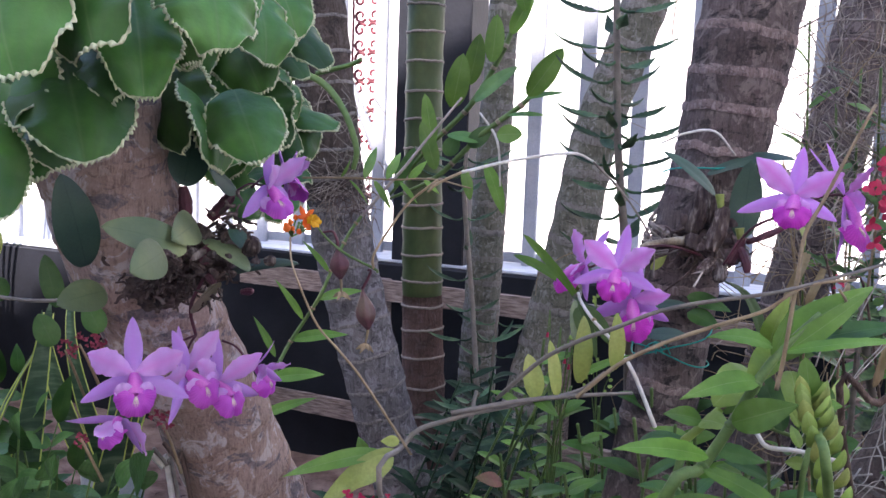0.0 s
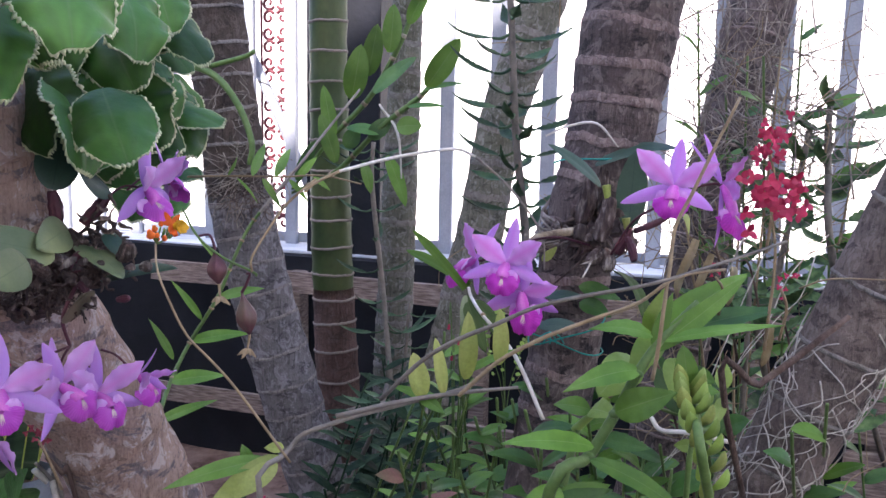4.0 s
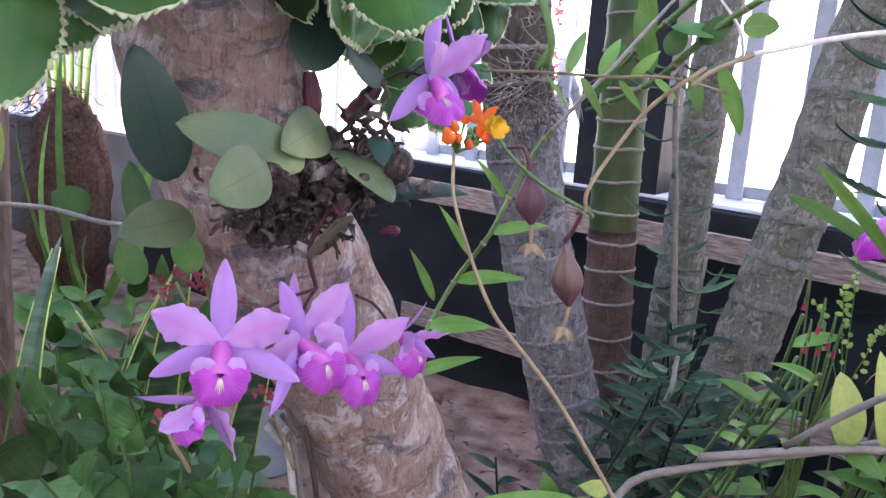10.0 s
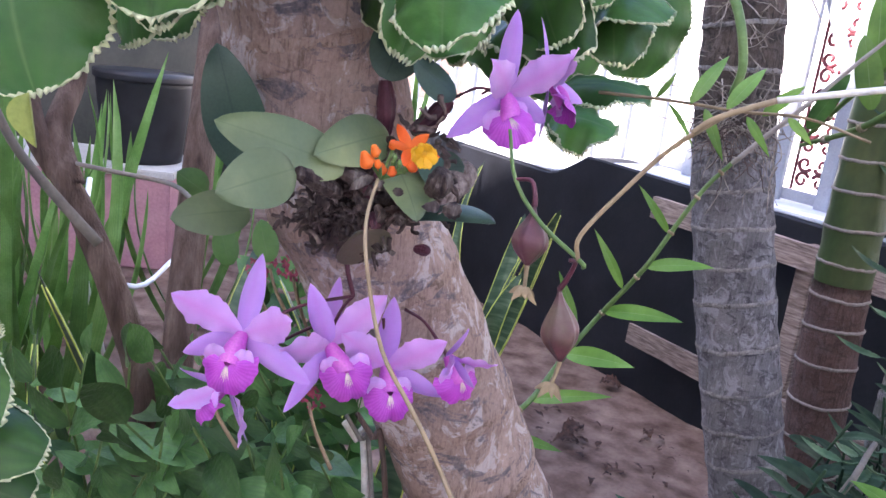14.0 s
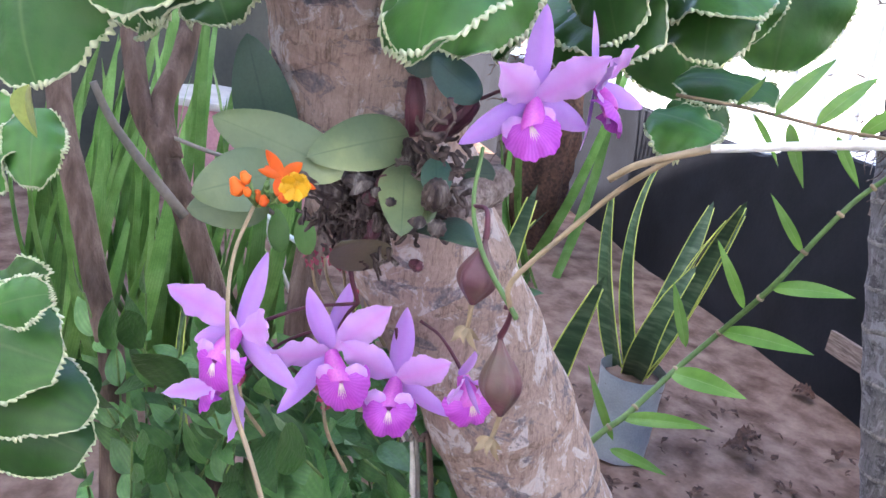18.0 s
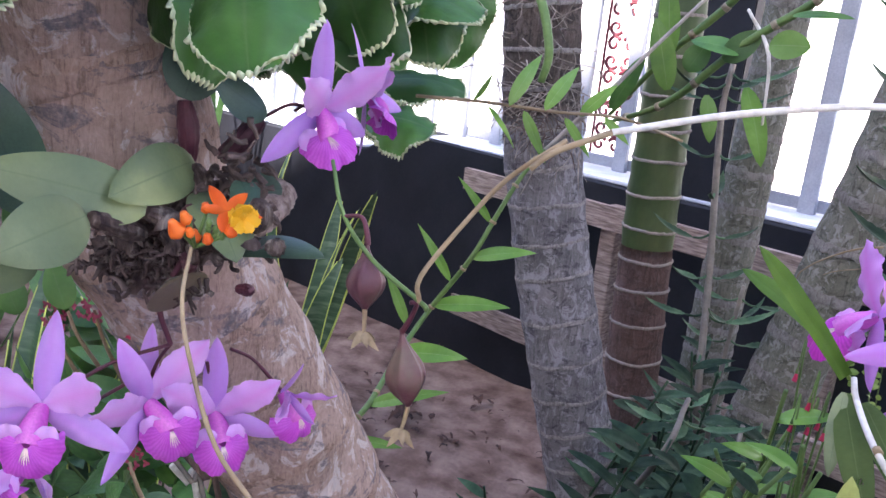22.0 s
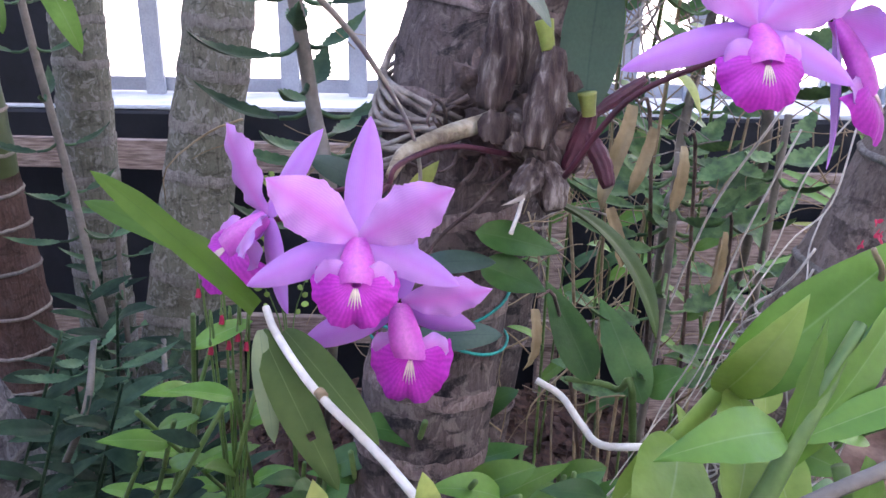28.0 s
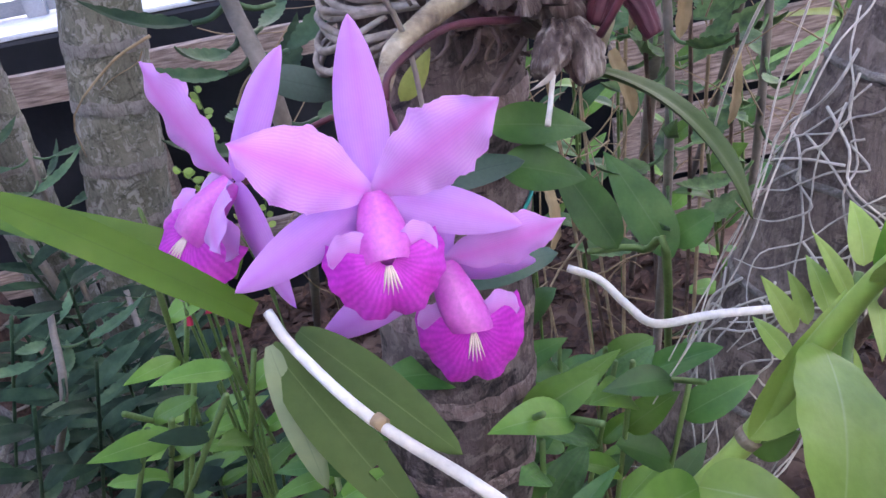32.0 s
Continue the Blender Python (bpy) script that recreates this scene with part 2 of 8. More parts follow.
M["kal"] = material("scalloped_green_leaf", [(0.03, 0.11, 0.022), (0.07, 0.20, 0.04), (0.13, 0.30, 0.065)], 9, 0.38, 0.3, fine=90, across=((0.14, 0.27, 0.08), 0.0, 0.025, 0.6), rib=((0.07, 0.15, 0.045), 1.6, 0.3), vary=0.5, through=0.3, grain=0.25)
M["margin"] = material("cream_leaf_margin", [(0.45, 0.50, 0.26), (0.66, 0.68, 0.45)], 90, 0.6, 0.2)
M["fresh"] = material("fresh_green_leaf", [(0.075, 0.18, 0.022), (0.12, 0.255, 0.036), (0.18, 0.33, 0.07)], 16, 0.36, 0.06, fine=260, across=((0.24, 0.36, 0.14), 0.0, 0.025, 0.5), vary=0.25, through=0.22, spec=0.35, grain=0.25)
M["spray"] = material("pointed_green_leaf", [(0.045, 0.125, 0.035), (0.085, 0.20, 0.055), (0.15, 0.29, 0.10)], 30, 0.34, 0.4, fine=160, across=((0.15, 0.25, 0.10), 0.0, 0.03, 0.6), rib=((0.06, 0.13, 0.05), 1.6, 0.35), vary=0.4, through=0.22, spec=0.35, grain=0.25)
M["grass"] = material("tall_grass_blade", [(0.10, 0.23, 0.05), (0.16, 0.32, 0.08), (0.24, 0.42, 0.14)], 12, 0.4, 0.05, fine=200, rib=((0.08, 0.2, 0.05), 2.0, 0.3), vary=0.35, through=0.25, spec=0.22)
M["lime"] = material("pale_lime_leaf", [(0.20, 0.33, 0.055), (0.28, 0.42, 0.09), (0.37, 0.50, 0.15)], 18, 0.36, 0.06, fine=260, across=((0.42, 0.52, 0.24), 0.0, 0.025, 0.5), vary=0.2, through=0.22, spec=0.35, grain=0.25)
M["deep"] = material("deep_green_leaf", [(0.034, 0.10, 0.024), (0.062, 0.16, 0.035), (0.105, 0.22, 0.055)], 18, 0.34, 0.1, fine=260, across=((0.12, 0.21, 0.08), 0.0, 0.025, 0.5), vary=0.4, through=0.18, spec=0.35, grain=0.25)
M["yellowleaf"] = material("yellow_green_leaf", [(0.22, 0.28, 0.05), (0.30, 0.36, 0.09), (0.38, 0.4, 0.12)], 20, 0.42, 0.06, fine=300, vary=0.15, through=0.2)
M["redleaf"] = material("reddish_leaf", [(0.2, 0.12, 0.06), (0.28, 0.13, 0.10), (0.18, 0.2, 0.06)], 14, 0.5, 0.06, fine=300, through=0.15)
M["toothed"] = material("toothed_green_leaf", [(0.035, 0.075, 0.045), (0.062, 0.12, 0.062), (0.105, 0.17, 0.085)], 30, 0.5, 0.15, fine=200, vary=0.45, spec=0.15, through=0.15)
# copy of the toothed leaf, its colour darkened for shade near the ground
M["toothed_shade"] = material("shaded_toothed_leaf", [(0.012, 0.030, 0.017), (0.024, 0.054, 0.028), (0.048, 0.086, 0.045)], 30, 0.55, 0.15, fine=200, vary=0.5, spec=0.15, through=0.12)
M["toothed_pale"] = material("pale_toothed_leaf", [(0.05, 0.09, 0.05), (0.11, 0.20, 0.075), (0.17, 0.28, 0.11)], 60, 0.5, 0.15, fine=260, vary=0.3, spec=0.2, through=0.2)
M["strap"] = material("rich_green_strap_leaf", [(0.058, 0.135, 0.012), (0.088, 0.178, 0.018), (0.13, 0.225, 0.030)], 14, 0.36, 0.05, fine=240, across=((0.06, 0.12, 0.018), 0.0, 0.02, 0.6), vary=0.12, through=0.2, spec=0.2, grain=0.15)
M["olive"] = material("olive_green_leaf", [(0.040, 0.072, 0.018), (0.062, 0.102, 0.026), (0.092, 0.135, 0.038)], 14, 0.52, 0.08, fine=240, across=((0.15, 0.20, 0.08), 0.0, 0.02, 0.6), vary=0.15, through=0.1, spec=0.15, grain=0.2)
M["greystem"] = material("grey_brown_stem", [(0.14, 0.12, 0.10), (0.22, 0.19, 0.16)], 40, 0.7, 0.3, fine=200)
M["greenstem"] = material("green_stem", [(0.075, 0.145, 0.032), (0.13, 0.21, 0.06)], 40, 0.5, 0.1, fine=200)
M["woody"] = material("brown_woody_stem", [(0.075, 0.046, 0.036), (0.15, 0.10, 0.08), (0.23, 0.165, 0.135)], 30, 0.8, 0.9, (2, 2, 0.4), 220, 0.2)
M["white_cane"] = material("bleached_dry_cane", [(0.46, 0.41, 0.34), (0.66, 0.63, 0.58), (0.74, 0.73, 0.70)], 30, 0.7, 0.3, fine=200)
M["rhizome"] = material("spotted_papery_rhizome", [(0.12, 0.08, 0.055), (0.28, 0.23, 0.15), (0.46, 0.40, 0.32)], 55, 0.7, 0.5, fine=220, detail=8)
M["clasp"] = material("brownish_clasping_root", [(0.14, 0.11, 0.09), (0.25, 0.21, 0.18), (0.40, 0.36, 0.31)], 40, 0.85, 0.5, fine=250, spec=0.15)
M["cane_end"] = material("grey_brown_dry_cane", [(0.24, 0.2, 0.17), (0.36, 0.32, 0.28)], 40, 0.75, 0.3, fine=200)
M["dry"] = material("dry_brown_stalk", [(0.22, 0.15, 0.08), (0.38, 0.29, 0.18)], 40, 0.75, 0.3, fine=200)
M["withered"] = material("withered_tan_leaf", [(0.24, 0.18, 0.085), (0.38, 0.29, 0.16), (0.48, 0.40, 0.25)], 22, 0.7, 0.3, fine=160, through=0.25)
M["root"] = material("grey_aerial_root", [(0.34, 0.31, 0.27), (0.50, 0.47, 0.42), (0.64, 0.61, 0.56)], 50, 0.85, 0.4, fine=250, spec=0.15)
M["darkroot"] = material("dark_root_mat", [(0.045, 0.032, 0.030), (0.11, 0.078, 0.068), (0.22, 0.165, 0.145)], 40, 0.9, 0.8, fine=200, spec=0.15)
M["sheath"] = material("papery_grey_sheath", [(0.024, 0.013, 0.014), (0.06, 0.038, 0.033), (0.11, 0.082, 0.070), (0.28, 0.24, 0.21)], 14, 0.65, 0.5, (12, 12, 2.0), 80, 0.25, detail=8)
M["purplebulb"] = material("dark_red_pseudobulb", [(0.05, 0.012, 0.02), (0.12, 0.03, 0.045)], 40, 0.5, 0.2, fine=200)
M["sepal"] = material("lilac_sepal", [(0.65, 0.30, 0.78), (0.73, 0.39, 0.83)], 25, 0.5, 0.04, fine=300, sheen=0.1, across=((0.64, 0.19, 0.74), 0.0, 0.25, 0.45), rib=((0.52, 0.20, 0.74), 6.0, 0.22), vary=0.07, through=0.35, grain=0.1)
M["petal"] = material("pink_lilac_petal", [(0.72, 0.34, 0.79), (0.81, 0.47, 0.85)], 25, 0.5, 0.05, fine=300, sheen=0.1, across=((0.76, 0.20, 0.68), 0.0, 0.34, 0.65), rib=((0.62, 0.19, 0.72), 7.0, 0.25), vary=0.07, through=0.35, grain=0.1)
M["lip"] = material("magenta_lip", [(0.58, 0.03, 0.50), (0.70, 0.08, 0.64)], 70, 0.45, 0.1, fine=600, rib=((0.36, 0.008, 0.34), 8.0, 0.38), vary=0.06, through=0.2)
M["sepal_pale"] = material("pale_lilac_sepal", [(0.62, 0.33, 0.80), (0.72, 0.44, 0.85)], 25, 0.5, 0.04, fine=300, sheen=0.1, across=((0.64, 0.25, 0.77), 0.0, 0.25, 0.35), rib=((0.56, 0.25, 0.75), 6.0, 0.2), vary=0.07, through=0.35, grain=0.1)
M["petal_pale"] = material("pale_pink_lilac_petal", [(0.72, 0.41, 0.82), (0.83, 0.55, 0.88)], 25, 0.5, 0.05, fine=300, sheen=0.1, across=((0.78, 0.28, 0.73), 0.0, 0.30, 0.5), rib=((0.66, 0.26, 0.74), 7.0, 0.2), vary=0.07, through=0.35, grain=0.1)
M["lip_pale"] = material("violet_lip", [(0.56, 0.07, 0.56), (0.68, 0.15, 0.70)], 70, 0.45, 0.1, fine=600, rib=((0.38, 0.03, 0.40), 8.0, 0.35), vary=0.06, through=0.25, grain=0.2)
M["liptube"] = material("pink_lip_tube", [(0.60, 0.08, 0.50), (0.72, 0.16, 0.64)], 70, 0.4, 0.05, fine=600, across=((0.85, 0.30, 0.70), 0.0, 0.12, 0.6), vary=0.06, through=0.2)
M["lipmark"] = material("cream_lip_stripe", [(0.72, 0.48, 0.56), (0.80, 0.68, 0.56)], 80, 0.5, 0.05)
M["orange"] = material("orange_petal", [(0.75, 0.10, 0.01), (0.85, 0.2, 0.02)], 60, 0.5, 0.05, through=0.2)
M["yellow"] = material("yellow_fringed_lip", [(0.85, 0.42, 0.01), (0.9, 0.55, 0.03)], 60, 0.5, 0.05, through=0.2)
M["red"] = material("crimson_petal", [(0.45, 0.015, 0.06), (0.6, 0.04, 0.12)], 60, 0.5, 0.08, through=0.2)
M["darkred"] = material("dull_red_flower", [(0.22, 0.02, 0.045), (0.36, 0.06, 0.10)], 60, 0.6, 0.2)
M["netting"] = material("pinkish_grey_net", [(0.13, 0.09, 0.08), (0.28, 0.22, 0.20), (0.42, 0.35, 0.32)], 140, 0.9, 0.9, fine=420, spec=0.15)
M["pod"] = material("purple_brown_pod", [(0.06, 0.02, 0.028), (0.115, 0.042, 0.052), (0.12, 0.08, 0.06)], 40, 0.42, 0.15, fine=200, grain=0.3)
M["string"] = material("teal_twine", [(0.0, 0.22, 0.18), (0.01, 0.32, 0.26)], 200, 0.6, 0.4)
M["snake"] = material("banded_snake_leaf", [(0.02, 0.05, 0.025), (0.04, 0.085, 0.04), (0.12, 0.17, 0.10)], 9, 0.4, 0.05, (1, 1, 7), 60)
M["snakeedge"] = material("yellow_leaf_edge", [(0.42, 0.48, 0.08), (0.55, 0.6, 0.14)], 30, 0.5, 0.05)
M["pink"] = material("dull_pink_plaster", [(0.42, 0.2, 0.24), (0.52, 0.28, 0.31)], 8, 0.85, 0.25, fine=80)
# dark tones standing for the shadow and trees at the left end
M["shadow_backing"] = material("dark_shadow_backing", [(0.03, 0.035, 0.03), (0.07, 0.07, 0.06)], 3, 0.9, 0.4, fine=40)
M["blackpot"] = material("black_plastic_pot", [(0.012, 0.012, 0.014), (0.025, 0.025, 0.03)], 10, 0.5, 0.05)
M["concrete"] = material("pale_concrete", [(0.4, 0.38, 0.36), (0.52, 0.5, 0.47)], 10, 0.85, 0.3)
M["whiteplastic"] = material("white_plastic", [(0.7, 0.72, 0.75), (0.8, 0.82, 0.84)], 10, 0.4, 0.02)
M["clearbag"] = material("bluish_grey_plastic_bag", [(0.3, 0.34, 0.38), (0.42, 0.46, 0.5)], 14, 0.35, 0.2)
M["fibre"] = material("reddish_brown_fibre", [(0.03, 0.016, 0.013), (0.11, 0.055, 0.036)], 60, 0.95, 0.9)
M["street"] = material("sunlit_pale_paving", [(0.62, 0.6, 0.56), (0.74, 0.72, 0.68)], 1.5, 0.9, 0.1, fine=8)
M["house"] = material("white_wall_plaster", [(0.78, 0.77, 0.74), (0.84, 0.83, 0.8)], 1.2, 0.9, 0.1, fine=9)


# ---- building kit ----
ORIGIN = {}


def down(p):
    """The spot on the ground under p."""
    return Vector((p[0], p[1], 0.0))


def rise_to(p):
    """An even way from the ground up to p."""
    q = down(p)
    return [q, q.lerp(Vector(p), 0.5), q.lerp(Vector(p), 0.82), Vector(p)]


def thing(name, base, label, category, group="", kind=""):
    """A top-level empty at its base."""
    ob = new(name)
    ob.location = base
    ob.empty_display_size = 0.02
    ORIGIN[ob.name] = Vector(base)
    return tagged(ob, label, category, group, kind)


def solid(name, verts, faces, mat, parent=None, label="", uvs=None, smooth=True, local=False):
    """One mesh object out of places in the world, under a thing or a part."""
    shift = Vector((0, 0, 0)) if local or parent is None else ORIGIN.get(parent.name, Vector((0, 0, 0)))
    me = bpy.data.meshes.new(name)
    me.from_pydata([tuple(Vector(v) - shift) for v in verts], [], faces)
    if uvs:
        lay = me.uv_layers.new(name="uv")
        for loop in me.loops:
            lay.data[loop.index].uv = uvs[loop.vertex_index]
    if smooth:
        me.polygons.foreach_set("use_smooth", [True] * len(me.polygons))
    me.materials.append(mat)
    ob = new(name, me)
    if parent is not None:
        ob.parent = parent
        ORIGIN[ob.name] = shift
    if label:
        ob["label"] = label
    return ob


def spline(points, n):
    """Places and share of the way along a smooth line through points, n to a stretch."""
    p = [Vector(q) for q in points]
    p = [2 * p[0] - p[1]] + p + [2 * p[-1] - p[-2]]
    out = []
    for i in range(1, len(p) - 2):
        for k in range(n):
            t = k / n
            a, b, c, d = p[i - 1], p[i], p[i + 1], p[i + 2]
            out.append(0.5 * ((2 * b) + (c - a) * t + (2 * a - 5 * b + 4 * c - d) * t * t + (3 * b - a - 3 * c + d) * t ** 3))
    out.append(p[-2])
    return out


def tube_data(points, radii, segs=8, n=5, bumps=0.0, seed=0, shape=None):
    """Vertices and faces of a rounded tube through points; radii at its points, shape(s) scales it along the way."""
    line = spline(points, n)
    k = len(line)
    rad = list(radii) if isinstance(radii, (list, tuple)) else [radii, radii]
    rnd = random.Random(seed)
    verts, faces = [], []
    side = None
    for i, q in enumerate(line):
        d = (line[min(i + 1, k - 1)] - line[max(i - 1, 0)]).normalized()
        if side is None:
            side = d.orthogonal().normalized()
        side = (side - d * side.dot(d)).normalized()
        other = d.cross(side)
        s = i / (k - 1)
        f = s * (len(rad) - 1)
        j = min(int(f), len(rad) - 2)
        r = rad[j] + (rad[j + 1] - rad[j]) * (f - j)
        if shape:
            r *= shape(s)
        for a in range(segs):
            w = 2 * math.pi * a / segs
            rr = r * (1 + bumps * (rnd.random() - 0.5))
            verts.append(q + side * (rr * math.cos(w)) + other * (rr * math.sin(w)))
    for i in range(k - 1):
        for a in range(segs):
            b = (a + 1) % segs
            faces.append((i * segs + a, i * segs + b, (i + 1) * segs + b, (i + 1) * segs + a))
    faces.append(tuple(reversed(range(segs))))
    faces.append(tuple(range((k - 1) * segs, k * segs)))
    return verts, faces


def tube(name, points, radii, mat, parent=None, label="", segs=8, n=5, bumps=0.0, seed=0, shape=None):
    v, f = tube_data(points, radii, segs, n, bumps, seed, shape)
    return solid(name, v, f, mat, parent, label)


SHAPES = {
    "cattleya": lambda u: 0.16 * (1 - u) + (math.sin(math.pi * min(1.0, u ** 1.12)) ** 0.9 if u < 1 else 0.0) * 0.96,
    "oval": lambda u: math.sin(math.pi * min(1, u ** 0.85 * 0.97 + 0.03)) ** 0.62,
    "round": lambda u: math.sin(math.pi * min(1, u * 0.96 + 0.04)) ** 0.5,
    "lance": lambda u: (math.sin(math.pi * min(1.0, u ** 0.7)) ** 0.9 if u < 1 else 0.0) * 0.95 + 0.03 * (1 - u),
    "strap": lambda u: min(1.0, (1 - u) * 4.0) ** 0.6 * (0.75 + 0.25 * min(1, u * 3)),
    "blade": lambda u: (1 - u) ** 0.45 * (0.7 + 0.3 * min(1, u * 4)),
    "petal": lambda u: 0.14 * (1 - u) + (math.sin(math.pi * min(1.0, u ** 0.9)) ** 0.75 if u < 1 else 0.0) * 0.98,
    "sepal": lambda u: 0.32 * (1 - u) + (math.sin(math.pi * min(1.0, u ** 0.95)) ** 0.7 if u < 1 else 0.0) * 0.85,
    "broad": lambda u: math.sin(math.pi * (0.07 + 0.885 * u ** 0.9)) ** 0.62,
}


def sheet_data(length, width, shape="oval", arch=0.0, fold=0.0, curl=0.0, thick=0.0012, wave=0.0, waves=5, nu=12, nv=4, twist=0.0,
               teeth=0.0, tooth_n=12, seed=0, hole=None, ragged=0.0):
    """A thin lens-shaped blade along +x, across y, its face to +z. arch bows it, fold lifts its sides, curl turns its sides round."""
    rnd = random.Random(seed)
    ph = rnd.random() * 6.28
    prof = SHAPES[shape]
    verts, uvs, faces = [], [], []
    m = 2 * nv + 1
    for face_side in (1, -1):
        for i in range(nu + 1):
            u = i / nu
            w = max(prof(u), 0.004) * width * 0.5
            for j in range(m):
                v = (j - nv) / nv
                edge = 1 + teeth * (0.5 - abs((u * tooth_n + (0.0 if v > 0 else 0.3)) % 1 - 0.5)) * 2 * max(0.0, abs(v) - 0.6) / 0.4
                if ragged and abs(v) > 0.7:
                    edge += ragged * min(1.0, max(0.0, u - 0.2) * 4) * (noise.noise((u * 9, v * 3 + seed, 1.7)) + 0.7 * noise.noise((u * 24, v * 5 + seed, 4.1)))
                y = v * w * edge
                z = arch * 4 * u * (1 - u) * length + fold * abs(y) - curl * (y * y) / max(width, 1e-6)
                z += wave * width * (abs(v) ** 2) * math.sin(u * waves * 6.28 + ph + (0 if v > 0 else 1.7))
                z += face_side * thick * 0.5 * (1 - v * v) * (1 if 0 < i < nu else 0.3)
                x = u * length
                if twist:
                    a = twist * u
                    y, z = y * math.cos(a) - z * math.sin(a), y * math.sin(a) + z * math.cos(a)
                verts.append(Vector((x, y, z)))
                uvs.append((u, 0.5 + 0.5 * v))
    h = (nu + 1) * m
    for i in range(nu):
        for j in range(m - 1):
            if hole and i == hole[0] and j in hole[1]:
                continue
            a = i * m + j
            faces.append((a, a + m, a + m + 1, a + 1))
            faces.append((h + a, h + a + 1, h + a + m + 1, h + a + m))
    return verts, faces, uvs


def between(base, tip, normal):
    """The turn that lays +x from base to tip with +z towards normal, and the length."""
    base, tip = Vector(base), Vector(tip)
    x = tip - base
    length = x.length
    x.normalize()
    z = Vector(normal)
    z = z - x * z.dot(x)
    if z.length < 1e-4:
        z = x.orthogonal()
    z.normalize()
    y = z.cross(x)
    m = Matrix((x, y, z)).transposed().to_4x4()
    m.translation = base
    return m, length


def blade(name, base, tip, width, mat, parent=None, normal=(0, -1, 0.35), label="", **kw):
    m, length = between(base, tip, normal)
    v, f, uv = sheet_data(length, width, **kw)
    return solid(name, [m @ q for q in v], f, mat, parent, label, uv)


def box_data(x0, x1, y0, y1, z0, z1, bevel=0.004):
    bm = bmesh.new()
    bmesh.ops.create_cube(bm, size=1)
    for v in bm.verts:
        v.co = Vector(((x0 + x1) / 2 + v.co.x * (x1 - x0), (y0 + y1) / 2 + v.co.y * (y1 - y0), (z0 + z1) / 2 + v.co.z * (z1 - z0)))
    if bevel:
        bmesh.ops.bevel(bm, geom=bm.edges[:], offset=bevel, segments=2, affect="EDGES")
    bm.verts.ensure_lookup_table()
    v = [q.co.copy() for q in bm.verts]
    f = [tuple(q.index for q in p.verts) for p in bm.faces]
    bm.free()
    return v, f


def box(name, m, x0, x1, y0, y1, z0, z1, mat, parent=None, label="", bevel=0.004):
    v, f = box_data(x0, x1, y0, y1, z0, z1, bevel)
    return solid(name, [m @ q for q in v], f, mat, parent, label, smooth=False)


# ---- the setting ----
# ground: one sheet, uneven near the camera, out to the horizon
def ground_sheet():
    rings = [0.0] + [0.12 * k for k in range(1, 34)] + [5, 7, 10, 16, 30, 80, 300, 1500]
    seg, verts, faces = 72, [], []
    for r in rings:
        for k in range(seg):
            a = 2 * math.pi * k / seg
            x, y = 0.2 + r * math.cos(a), 2.0 + r * math.sin(a)
            z = 0.0
            if r < 4.2:
                z = 0.03 * (noise.noise((x * 2.3, y * 2.3, 0)) + 0.5 * noise.noise((x * 7, y * 7, 3))) * min(1, (4.2 - r))
            verts.append((x, y, z))
    for i in range(len(rings) - 1):
        for k in range(seg):
            b = (k + 1) % seg
            faces.append((i * seg + k, i * seg + b, (i + 1) * seg + b, (i + 1) * seg + k))
    return tagged(solid("ground", verts, faces, M["soil"]), "sandy brown soil with bark litter", "ground", kind="structure")


ground_sheet()
# the low wall runs at an angle; WALL maps x along it, y behind its face, z up
WALL = Matrix.Translation((1.2256, 2.6284, 0.0)) @ Matrix.Rotation(radians(-25), 4, "Z")
LEDGE = 0.86
CORNER = -2.62  # where the wall's top steps down, along the wall


def low_wall():
    verts, faces = [], []
    xs = [-9.0, -3.6, -3.2, -3.0, CORNER - 0.26, CORNER - 0.2, CORNER - 0.14, CORNER - 0.08, CORNER - 0.02, CORNER + 0.05, -1.5, 0.0, 1.5, 3.0]
    for x in xs:
        s = min(1.0, max(0.0, (x - CORNER + 0.26) / 0.26))
        top = LEDGE - 0.1 * (1 - s * s * (3 - 2 * s)) + (0.015 if abs(x - CORNER - 0.02) < 0.08 else 0)
        for y, z in ((0, -0.3), (0, top - 0.008), (0.006, top), (0.2, top), (0.2, -0.3)):
            verts.append(WALL @ Vector((x, y, z)))
    for i in range(len(xs) - 1):
        for k in range(4):
            a = i * 5 + k
            faces.append((a, a + 5, a + 6, a + 1))
    ob = solid("wall_back", verts, faces, M["blackwall"], smooth=False)
    tagged(ob, "low garden wall painted matt black", "wall", kind="structure")
    v, f = box_data(CORNER, 3.0, 0.012, 0.30, LEDGE + 0.002, LEDGE + 0.014, 0.003)
    v2, f2 = box_data(-9.0, CORNER - 0.25, 0.012, 0.30, LEDGE - 0.097, LEDGE - 0.085, 0.003)
    f2 = [tuple(i + len(v) for i in p) for p in f2]
    top = solid("ledge", [WALL @ q for q in v + v2], f + f2, M["ledge"], smooth=False)
    tagged(top, "pale worn stone coping on the black wall", "coping", kind="structure")


low_wall()


